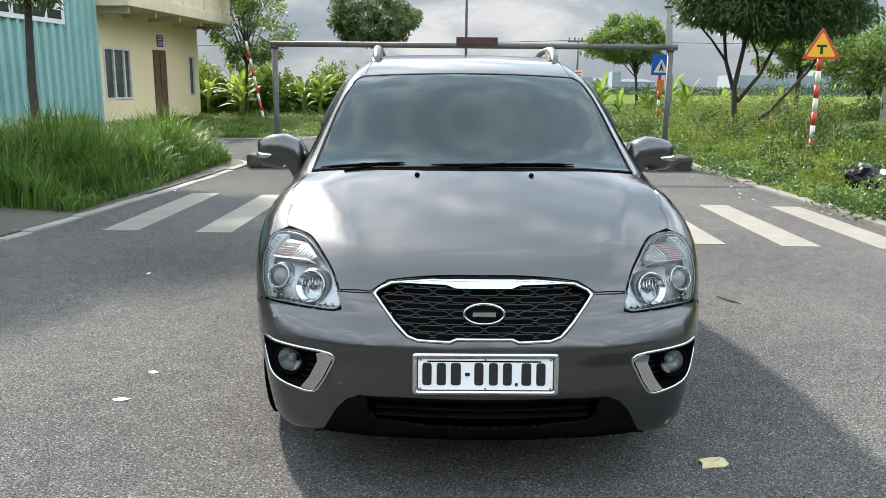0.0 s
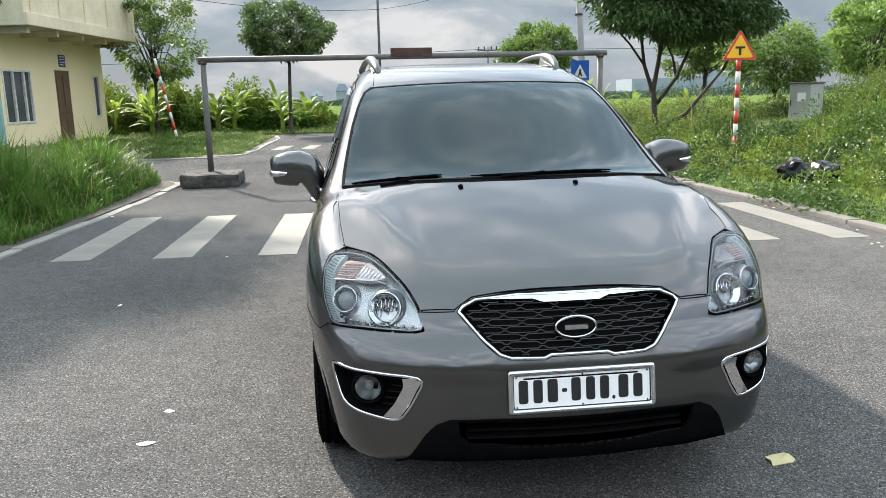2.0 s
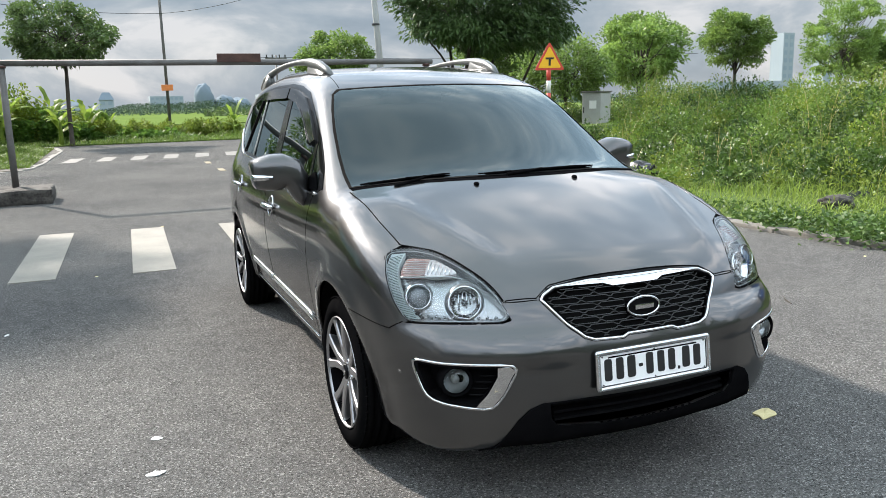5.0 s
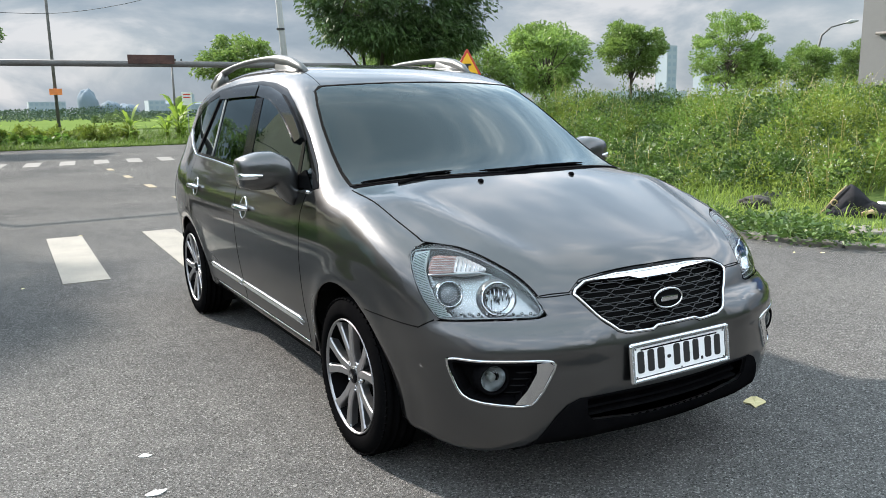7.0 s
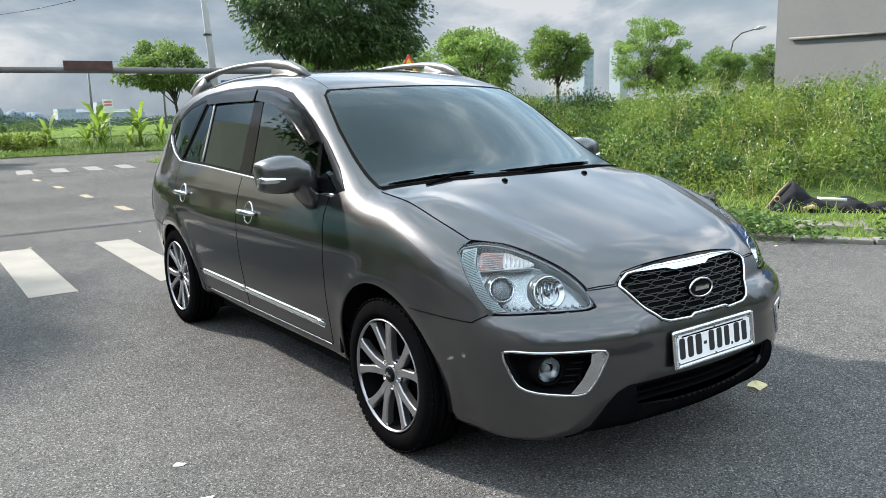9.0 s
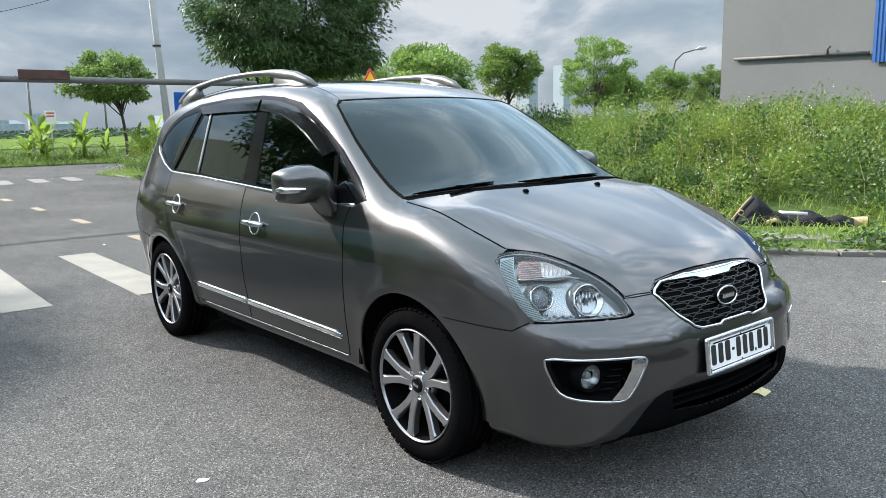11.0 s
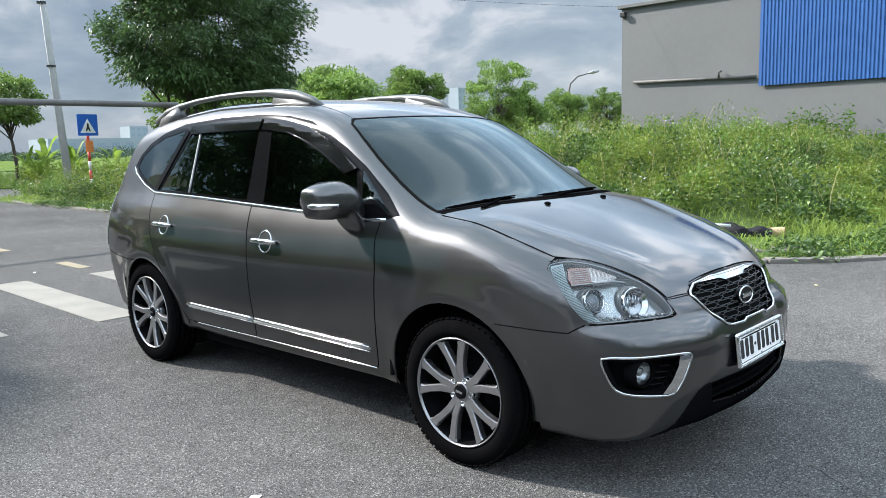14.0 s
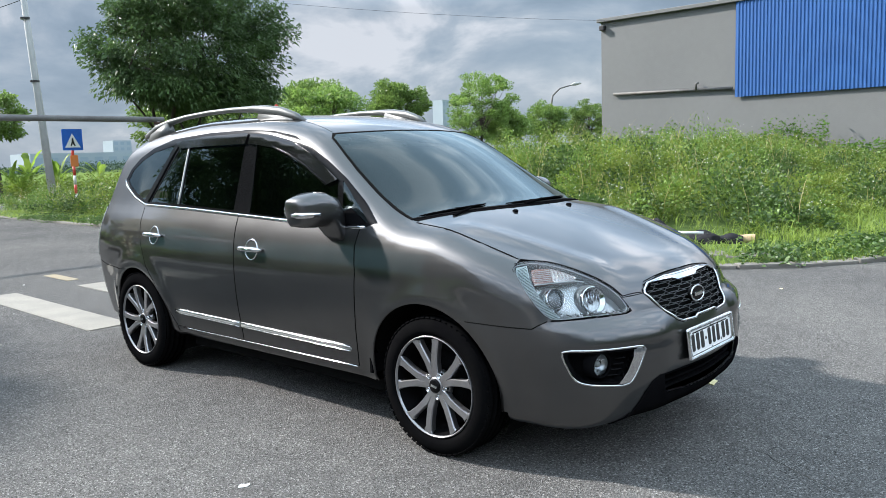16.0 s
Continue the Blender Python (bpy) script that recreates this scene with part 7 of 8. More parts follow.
def tree(label, x, y, trunk_h, centre_z, radii, clumps, per, size, mat, seed, trunk_r=0.11, spread=0.34, base_z=0.0, fork=False, droop=0.3, group="trees along the road", hollow=0.45, flat=0.0, shift=(0, 0, 0), slim=(0.35, 0.5), turned=None):
    rng = np.random.default_rng(seed)
    owner = thing("tree", label, "tree", group, at=(x, y, base_z), turn=rng.uniform(0, 360) if turned is None else turned)
    radii = np.array(radii, float)
    c = crown_clumps(rng, clumps, radii, hollow, flat) + (0, 0, centre_z) + np.array(shift)
    bm = bmesh.new()
    top = Vector((rng.uniform(-0.1, 0.1), rng.uniform(-0.1, 0.1), trunk_h))
    bend = Vector((rng.uniform(-0.08, 0.08), rng.uniform(-0.08, 0.08), trunk_h * 0.5))
    crown_mid = Vector((shift[0] * 0.7, shift[1] * 0.7, centre_z + radii[2] * 0.35))
    tube(bm, [(0, 0, -0.1), (0.0, 0, 0.15), bend, top, top.lerp(crown_mid, 0.6), crown_mid], [trunk_r * 1.35, trunk_r * 1.05, trunk_r * 0.9, trunk_r * 0.75, trunk_r * 0.45, trunk_r * 0.2], 10)
    starts = [top]
    if fork:
        for s, m_, e, r in (((0, 0, 0.08), (0.80, -0.05, 0.52), (1.75, -0.1, 1.62), 0.62), ((0, 0, 0.85), (-0.30, 0.1, 1.8), (-0.45, 0.1, 2.9), 0.60), ((0.02, 0, 0.80), (0.45, -0.2, 1.45), (1.05, -0.2, 2.75), 0.58),
                            ((0.45, -0.2, 1.45), (0.55, 0.3, 2.0), (0.35, 0.8, 2.8), 0.36), ((-0.30, 0.1, 1.8), (-0.8, -0.2, 2.3), (-1.5, -0.5, 2.9), 0.32), ((1.75, -0.1, 1.62), (2.0, -0.1, 2.1), (2.4, 0.1, 2.6), 0.40)):
            e = Vector(e)
            tube(bm, [s, m_, e], [trunk_r * r * 1.2, trunk_r * r * 0.95, trunk_r * r * 0.6], 8)
            starts.append(e)
    order = rng.permutation(clumps)
    for k in order[:min(clumps, 34)]:
        e = Vector(c[k])
        s = min(starts, key=lambda q: (q - e).length).lerp(crown_mid, rng.uniform(0.0, 0.7) * (0.4 if fork else 1))
        m_ = s.lerp(e, 0.5) + Vector((0, 0, rng.uniform(0.05, 0.25)))
        tube(bm, [s, m_, e], [trunk_r * 0.34, trunk_r * 0.2, trunk_r * 0.07], 5)
    part("trunk", bm, M["bark"], owner, smooth=True)
    n = clumps * per
    own = np.repeat(np.arange(clumps), per)
    at = c[own] + unit(rng.normal(size=(n, 3))) * (rng.random(n) ** 0.42)[:, None] * spread * 1.7 * np.array((1, 1, 0.62)) * rng.uniform(0.65, 1.3, clumps)[own][:, None]
    away = unit(at - (0, 0, centre_z - 0.4 * radii[2])) + rng.normal(size=(n, 3)) * 0.7
    ln = size * rng.uniform(0.6, 1.4, n)
    me = leaves("crown", at, away, ln, ln * rng.uniform(*slim, n), mat, rng, droop)
    ob = new("crown", me)
    ob.parent = owner
    return owner


tree("large dark green spreading tree with a forked trunk in weeds", 7.35, 16.6, 1.15, 3.95, (2.45, 1.85, 2.25), 230, 330, 0.115, LEAF["tree_dark"], 19, 0.085, 0.30, 0.35, True, 0.42, "", 0.30, flat=0.42, shift=(0.6, -0.35, 0), slim=(0.32, 0.45), turned=0)
tree("rounded green tree beyond the cross road", -8.9, 33.0, 2.0, 4.3, (2.0, 2.0, 2.2), 72, 130, 0.16, LEAF["tree_light"], 12, 0.09, 0.28)
tree("umbrella-shaped green tree with a bare trunk", -3.05, 32.2, 3.0, 4.35, (1.9, 1.9, 1.5), 95, 210, 0.14, LEAF["tree_mid"], 17, 0.09, 0.27, flat=0.35)
tree("small airy spreading tree beyond the cross road", 9.15, 33.9, 1.7, 3.45, (1.75, 1.75, 1.2), 80, 150, 0.16, LEAF["tree_light"], 14, 0.085, 0.28, hollow=0.3, flat=0.3, shift=(-0.5, 0.1, 0), turned=0)
for k, (x, y, tz, cz, r, rz) in enumerate(((20.3, 26.2, 2.0, 3.6, 1.95, 1.55), (26.7, 27.2, 2.2, 4.0, 1.7, 1.45), (34.8, 28.0, 2.0, 4.3, 2.6, 2.4), (37.8, 28.6, 1.5, 3.2, 1.6, 1.4), (45, 30, 1.8, 3.6, 1.9, 1.5), (52.5, 31, 1.8, 3.6, 2.2, 1.9), (13.6, 27.0, 2.0, 3.3, 1.9, 1.5), (63, 34, 2, 3.6, 2.6, 2.0))):
    tree("rounded light green street tree above tall weeds", x, y, tz, cz, (r * 0.88, r * 0.88, rz * 0.92), 90, 190, 0.14, LEAF["tree_light"], (71 if k == 2 else 40 + k), 0.10, 0.27, droop=0.1, hollow=0.35)
tree("slim young tree with feathery leaves in tall grass", -7.55, 11.2, 2.9, 5.2, (2.55, 2.4, 2.0), 190, 300, 0.11, LEAF["tree_mid"], 31, 0.085, 0.32, droop=0.4, group="", hollow=0.2, turned=0)
tree("leafy tree beside the weedy bank", 16.8, 21.5, 1.5, 3.0, (1.35, 1.35, 1.2), 45, 170, 0.16, LEAF["tree_light"], 32, 0.09, 0.28)

tree("low bushy light green tree in the weeds behind the warning sign", 12.0, 19.0, 0.6, 1.75, (1.25, 1.25, 1.0), 42, 200, 0.13, LEAF["tree_light"], 33, 0.06, 0.27, 0.6, group="")
rng = np.random.default_rng(5)


def scatter(rng, n, x0, x1, y0, y1):
    return rng.uniform(x0, x1, n), rng.uniform(y0, y1, n)


# tall grass on the near left verge
x, y = scatter(rng, 46000, -13.0, -4.15, 4.9, 11.9)
edge = -4.25 + 0.045 * (y - 5)
clump = np.sin(x * 2.1 + 1.3 * np.sin(y * 1.7)) * np.cos(y * 2.3 + x)
keep = (x < edge - 0.02) & (y > 5.3 - 0.35 * (x + 4.2) * (x > -7)) & (rng.random(len(x)) < np.where(x > -7.5, 1.0, 0.35))
x, y, clump = x[keep], y[keep], clump[keep]
foot = np.stack([x, y, 0 * x + 0.02], 1)
rise = np.clip((edge[keep] - x) / 0.7, 0.25, 1) * np.clip((12.3 - y) / 1.0, 0.35, 1)
hgt = (0.74 + 0.34 * clump) * rise * rng.uniform(0.45, 1.35, len(x))
stuff("tall_grass", blades("tall_grass", foot, hgt, hgt * rng.uniform(0.15, 0.85, len(x)), rng.uniform(0.012, 0.024, len(x)), LEAF["grass_tall"], rng), "dense tall green grass hanging over the kerb", "grass")
pick = rng.random(len(x)) < 0.035
stuff("dry_grass", blades("dry_grass", foot[pick], hgt[pick] * 1.2 + 0.1, hgt[pick] * 0.5, rng.uniform(0.004, 0.008, pick.sum()), LEAF["straw"], rng), "dry straw-coloured grass stalks", "grass")

# mown grass before the house, strip beyond the cross road
x, y = scatter(rng, 90000, -16.0, -3.5, 18.4, 33.0)
keep = ~((x > -4.6) & (y < 19.2)) & (x < np.where(y > 30, -4.2, -3.6)) & ((y < 24.4) | (x > -11.9 + (y - 24.4) * 0.14))
x, y = x[keep], y[keep]
tuft = np.sin(x * 2.3 + 1.1 * np.sin(y * 1.3)) * np.cos(y * 1.9 + 0.8 * np.sin(x * 1.7))
hgt = rng.uniform(0.06, 0.20, len(x)) * np.where((x < -8) & (y < 22), 2.4, 1) * (0.75 + 1.1 * np.clip(tuft, 0, 1))
stuff("grass", blades("grass", np.stack([x, y, 0 * x + 0.02], 1), hgt, hgt * rng.uniform(0.3, 1, len(x)), rng.uniform(0.012, 0.022, len(x)), LEAF["grass_rough"], rng), "short uneven grass before the house", "grass")
x, y = scatter(rng, 90000, -30, 45, 30.9, 44)
y = y + np.where(x < 20, (20 - x) * 0.035, 0)
hgt = rng.uniform(0.10, 0.38, len(x)) * np.where(y > 36, 1.8, 1) * (0.6 + 1.0 * np.clip(np.sin(x * 1.3) * np.cos(y * 1.7 + x * 0.6), 0, 1))
stuff("grass", blades("grass", np.stack([x, y, 0 * x + 0.04], 1), hgt, hgt * rng.uniform(0.3, 1, len(x)), rng.uniform(0.014, 0.03, len(x)), LEAF["grass_rough"], rng), "rough grass beyond the cross road", "grass")

# the overgrown bank on the right: short grass at the kerb, weeds behind
x, y = scatter(rng, 150000, 4.8, 24.0, -0.7, 24.0)
z, d = ground_right(x, y)
keep = (d > -0.06) & (d < 3.2) & (rng.random(len(x)) < np.where(d < 2.2, 1, 0.5)) & (np.hypot(x - 6.9, y - 2.3) > 0.55 + 0.2 * np.sin(9 * x))
x, y, z, d = x[keep], y[keep], z[keep], d[keep]
hgt = rng.uniform(0.05, 0.17, len(x)) * (0.7 + 0.8 * np.clip(d - 0.6, 0, 2)) * (0.75 + 0.5 * (np.sin(x * 3.1) * np.cos(y * 2.7) > 0))
stuff("grass", blades("grass", np.stack([x, y, z - 0.01], 1), hgt, hgt * rng.uniform(0.4, 1.1, len(x)), rng.uniform(0.007, 0.014, len(x)), LEAF["grass_short"], rng), "short trampled grass behind the kerb", "grass")


def weeds(name, x, y, z, hgt, per, mat, rng, label, leaf=0.075):
    n = len(x) * per
    own = np.repeat(np.arange(len(x)), per)
    u = rng.random(n) ** 0.75
    at = np.stack([x[own], y[own], z[own] + hgt[own] * u], 1) + rng.normal(size=(n, 3)) * np.array((0.10, 0.10, 0.03))
    along = np.stack([rng.normal(size=n), rng.normal(size=n), 0.35 + 0.5 * rng.random(n)], 1)
    ln = leaf * rng.uniform(0.6, 1.5, n)
    return stuff(name, leaves(name, at, along, ln, ln * rng.uniform(0.35, 0.6, n), mat, rng, 0.25), label, "weeds")


def bank_weeds(rng, n):
    """Where weeds grow on the bank, how tall, and the tone of the patch."""
    x, y = scatter(rng, n, 5.5, 22.4, 0.6, 24.3)
    z, d = ground_right(x, y)
    lump = np.sin(x * 0.9 + 2 * np.sin(y * 0.5)) * np.cos(y * 1.1 + 0.5 * x)
    keep = (d > np.clip(1.6 - 0.45 * (y - 5.0), 0.15, 1.9) + 0.3 * np.sin(x * 1.7 + y * 2.1)) & (np.hypot(x - 5.9, (y - 7.35) / 1.5) > 0.5) & (np.hypot((x - 7.0) / 1.3, y - 2.3) > 0.85) & (np.hypot(x - 10.4, y - 14.7) > 1.9) & (np.hypot(x - 9.3, y - 12.8) > 1.2)
    x, y, z, d, lump = x[keep], y[keep], z[keep], d[keep], lump[keep]
    tuft = np.array([noise.noise(Vector((a * 0.55, b * 0.55, 3.0))) for a, b in zip(x, y)])
    hgt = (0.50 + 0.12 * lump + 0.45 * tuft) * np.clip(0.35 + (d - 1.0) / 2.6, np.where(y > 14, 0.95, np.where(y > 4.5, 0.42, 0.35)), 1.0)
    hgt = np.maximum(hgt * rng.uniform(0.65, 1.35, len(x)), 0.12) + 0.65 * np.exp(-((x - 13.6) ** 2 / 1.8 + (y - 16.2) ** 2 / 1.5)) * rng.uniform(0.5, 1.1, len(x))
    tone = rng.random(len(x)) < 0.55 + 0.8 * np.array([noise.noise(Vector((a * 0.4, b * 0.4, 17.0))) for a, b in zip(x, y)])
    dark = np.array([noise.noise(Vector((a * 0.75, b * 0.75, 29.0))) for a, b in zip(x, y)]) + rng.normal(size=len(x)) * 0.12 > 0.12
    return x, y, z, hgt, tone & ~dark, ~tone & ~dark, dark


def bushes(name, x, y, z, hgt, per, mat, rng, label, leaf):
    """Low domes of leaves that turn outwards, thin inside, so that one shades the next."""
    n = len(x) * per
    own = np.repeat(np.arange(len(x)), per)
    d_ = unit(rng.normal(size=(n, 3)))
    d_[:, 2] = np.abs(d_[:, 2])
    r = rng.uniform(0.16, 0.34, len(x)) * (0.7 + 0.6 * np.clip(hgt, 0, 1.2))
    shell_ = 0.70 + 0.36 * rng.random(n) ** 0.7
    wave = 1 + 0.18 * np.sin(5 * np.arctan2(d_[:, 1], d_[:, 0]) + own * 1.7)
    at = np.stack([x[own] + d_[:, 0] * r[own] * shell_ * wave, y[own] + d_[:, 1] * r[own] * shell_ * wave, z[own] + hgt[own] * (0.12 + 0.95 * d_[:, 2] * shell_)], 1)
    ln = leaf * rng.uniform(0.6, 1.6, n)
    return stuff(name, leaves(name, at, d_ + (0, 0, 0.35) + rng.normal(size=(n, 3)) * 0.45, ln, ln * rng.uniform(0.32, 0.55, n), mat, rng, 0.3), label, "weeds")


x, y, z, hgt, first, second_, third = bank_weeds(rng, 3900)
bushes("weeds", x[first], y[first], z[first], hgt[first] * 1.1, 165, LEAF["weed"], rng, "dense yellow-green flowering weeds covering the bank", 0.052)
bushes("weeds", x[second_], y[second_], z[second_], hgt[second_] * 1.15, 150, LEAF["weed_green"], rng, "dense fresh green leafy weeds covering the bank", 0.060)
bushes("weeds", x[third], y[third], z[third], hgt[third] * 0.95, 140, LEAF["creeper"], rng, "darker broad-leaved weeds in patches on the bank", 0.070)
x, y, z, hgt, first, second_, third = bank_weeds(rng, 9000)
dark = third
weeds("weeds", x, y, z, hgt * 0.8, 13, LEAF["weed_green"], rng, "thin upright weeds between the thicker clumps", 0.050)
n = 10000
pick = rng.choice(np.flatnonzero(~dark), n)
at = np.stack([x[pick], y[pick], z[pick] + hgt[pick] * rng.uniform(0.8, 1.12, n)], 1) + rng.normal(size=(n, 3)) * 0.07
stuff("white_flowers", leaves("white_flowers", at, rng.normal(size=(n, 3)) + (0, 0, 0.6), rng.uniform(0.013, 0.022, n), rng.uniform(0.012, 0.020, n), M["white"], rng, 0.0), "tiny white flower heads on the weeds", "flowers")
pick = rng.integers(0, len(x), 2200)
foot = np.stack([x[pick], y[pick], z[pick]], 1)
hh = hgt[pick] * rng.uniform(1.0, 1.6, len(pick)) + 0.1
stuff("seed_stalks", blades("seed_stalks", foot, hh, hh * 0.35, rng.uniform(0.006, 0.012, len(pick)), LEAF["straw"], rng), "thin pale stalks standing above the weeds", "weeds")
# leafy creepers over the kerb
x, y = scatter(rng, 15000, 4.6, 12.0, -0.9, 20.0)
z, d = ground_right(x, y)
lush = np.array([noise.noise(Vector((a * 0.9, b * 0.9, 5.0))) for a, b in zip(x, y)])
keep = (d > -0.16 + 0.22 * (lush < 0.0)) & (d < 0.75) & (lush > -0.42) & (np.hypot(x - 5.75, y - 1.65) > 0.62)
x, y, z, d, lush = x[keep], y[keep], z[keep], d[keep], lush[keep]
weeds("creepers", x, y, np.maximum(z, 0.0) * 0 + 0.02, (0.05 + 0.16 * np.clip(lush + 0.3, 0, 1)) * rng.uniform(0.5, 1.4, len(x)), 15, LEAF["creeper"], rng, "low leafy green creepers spilling over the kerb", 0.06)
# scrub behind the bank and beyond
x, y = scatter(rng, 5200, 9, 60, 24.5, 34)
hgt = rng.uniform(0.4, 1.1, len(x)) * np.where(y < 26, 0.6, 1)
keep = (y > 30.5) | (x > 60)
weeds("scrub", x[keep], y[keep], 0 * x[keep], hgt[keep] * np.where(x[keep] < 17, 1.1, 0.6), 34, LEAF["weed"], rng, "low green scrub along the far road", 0.10)
x, y = scatter(rng, 900, -24, 2.0, 34.5, 40)
hgt = rng.uniform(0.3, 1.5, len(x)) * (0.35 + 0.75 * np.sin(x * 0.7 + 0.4 * y) ** 2) * np.where(x > -2, 0.35, 1.0)
weeds("scrub", x, y, 0 * x, hgt, 70, LEAF["grass_tall"], rng, "green bushes beyond the cross road", 0.20)
x, y = scatter(rng, 700, 22.7, 24, -2, 13.4)
x = 22.2 - np.abs(rng.normal(size=len(x))) * 0.5
hgt = rng.uniform(0.3, 1.5, len(x)) * (0.5 + 0.5 * (np.sin(y * 1.4) > 0.2))
weeds("scrub", x, y, 0.75 + 0 * x, hgt, 34, LEAF["grass_tall"], rng, "taller weeds against the grey wall", 0.10)

x, y = scatter(rng, 40, 11.0, 17.5, 108, 112)
bushes("scrub", x, y, 0 * x, (1.5 - 0.25 * np.abs(x - 14)) * rng.uniform(0.7, 1.2, len(x)), 120, LEAF["tree_mid"], rng, "round green bushes standing in the field", 0.16)

# a thicket across the cross road, tall before the house side, thinning towards the field
x, y = scatter(rng, 230, -15.5, -0.6, 35.6, 38.6)
hgt = rng.uniform(0.7, 1.25, len(x)) * np.interp(x, (-15, -9, -4.5, -3.4, -1.6, -0.6), (1.9, 2.2, 1.9, 1.2, 0.95, 0.5)) * (0.75 + 0.3 * np.sin(x * 1.9 + y))
bushes("scrub", x[::2], y[::2], 0 * x[::2], hgt[::2], 420, LEAF["weed_green"], rng, "thick green bushes beyond the cross road", 0.15)
bushes("scrub", x[1::2], y[1::2], 0 * x[1::2], hgt[1::2], 420, LEAF["weed"], rng, "thick yellow-green bushes beyond the cross road", 0.16)
x, y = scatter(rng, 70, -0.8, 4.2, 35.8, 38.6)
bushes("scrub", x, y, 0 * x, rng.uniform(0.35, 0.85, len(x)), 220, LEAF["weed"], rng, "low yellow-green bushes at the field's edge", 0.13)
# unseen trees behind the viewer, added to block low sky and darken the bumper's reflection
n = 42000
x, y = rng.uniform(-45, 45, n), rng.uniform(-19.5, -16.0, n)
top_line = 5.6 + 1.2 * np.sin(x * 0.55) + 0.7 * np.sin(x * 1.3 + 1)
at = np.stack([x, y, top_line * rng.random(n)], 1)
stuff("tree_row", leaves("tree_row", at, rng.normal(size=(n, 3)), rng.uniform(0.3, 0.6, n), rng.uniform(0.2, 0.4, n), LEAF["tree_dark"], rng, 0.2), "dense dark green tree row added behind the viewer to block low sky", "trees")

# far fields and hedges
bm = bmesh.new()
slab(bm, [(-140, 64), (140, 64), (240, 230), (-240, 230)], -0.2, 0.12)
solid("rice_field", bm, M["paddy"], "flat bright green paddy field", "field", kind="structure")
# far hedge: its leaf colour already holds the haze
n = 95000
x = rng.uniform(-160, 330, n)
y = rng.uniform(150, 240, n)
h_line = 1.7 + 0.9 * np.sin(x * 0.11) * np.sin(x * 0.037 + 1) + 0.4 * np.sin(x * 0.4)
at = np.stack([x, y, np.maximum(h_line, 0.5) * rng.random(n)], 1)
stuff("far_hedge", leaves("far_hedge", at, rng.normal(size=(n, 3)), rng.uniform(0.25, 0.5, n), rng.uniform(0.18, 0.4, n), M["haze_green"], rng, 0.1), "hazy dark line of trees across the fields", "hedge")


def banana(x, y, s, seed):
    rng = np.random.default_rng(seed)
    owner = thing("banana_plant", "banana plant with broad torn yellow-green leaves", "banana plant", "banana plants", at=(x, y, 0), turn=rng.uniform(0, 360))
    bm = bmesh.new()
    tube(bm, [(0, 0, 0), (0.03, 0, 0.45 * s), (0.05, 0.02, 0.9 * s)], [0.10 * s, 0.08 * s, 0.05 * s], 8)
    part("stem", bm, LEAF["grass_short"], owner, smooth=True)
    count = 15
    for k in range(count):
        a = 2 * math.pi * k / count + rng.uniform(-0.4, 0.4)
        ln, up = s * rng.uniform(0.8, 1.65), rng.uniform(0.45, 1.75)
        w = s * rng.uniform(0.10, 0.18)
        out = Vector((math.cos(a), math.sin(a), 0))
        sd = Vector((-math.sin(a), math.cos(a), 0))
        bm = bmesh.new()
        prev = None
        for j in range(10):
            u = j / 9
            c_ = Vector((0.05, 0.02, (0.45 + 0.43 * (k % 3) / 2) * s)) + out * ln * u * (0.95 - 0.28 * up) + Vector((0, 0, ln * (up * u - (0.30 + 0.38 * up) * u * u)))
            ww = w * (0.12 if u < 0.12 else math.sin(math.pi * min(1, 0.12 + u * 0.9)) ** 0.6)
            rag = rng.uniform(0.5, 1.0)
            row = [bm.verts.new(c_ - sd * ww * rag + Vector((0, 0, -0.25 * ww + 0.1 * ww))), bm.verts.new(c_), bm.verts.new(c_ + sd * ww * rag - Vector((0, 0, 0.15 * ww)))]
            if prev:
                bm.faces.new((prev[0], prev[1], row[1], row[0]))
                bm.faces.new((prev[1], prev[2], row[2], row[1]))
            prev = row
        part("leaf", bm, LEAF["banana"], owner, smooth=False)
    return owner


for k, (x, y, s) in enumerate(((-11.2, 33.6, 1.25), (-9.9, 33.0, 1.35), (-8.2, 33.8, 1.3), (-7.0, 34.5, 1.35), (-5.9, 34.2, 1.5), (-5.1, 34.6, 1.4), (-4.2, 34.0, 1.3), (-2.2, 35.0, 1.1), (-1.2, 35.5, 0.9),
                              (8.6, 34.0, 1.0), (10.1, 33.2, 1.15), (11.3, 32.4, 1.2), (6.9, 35.0, 0.9), (13.2, 33.0, 1.1), (5.6, 36.0, 0.9), (16.0, 32.5, 1.0), (4.6, 36.2, 1.25), (5.3, 37.2, 1.4), (6.2, 36.4, 1.35), (7.1, 37.0, 1.3), (8.0, 36.0, 1.2), (8.7, 37.4, 1.3), (10.6, 36.0, 1.25), (11.6, 37.0, 1.3), (12.6, 35.4, 1.2), (-10.5, 35.5, 1.3), (-6.4, 36.3, 1.4), (-3.4, 36.0, 1.3))):
    banana(x + 0.8 * math.sin(k * 2.3), y + 1.5 * math.sin(k * 1.7 + 1), s * (0.9 + 0.28 * math.sin(k * 3.1)) * (0.85 if x > 5 else 1.0), 50 + k)

# ---- litter ----


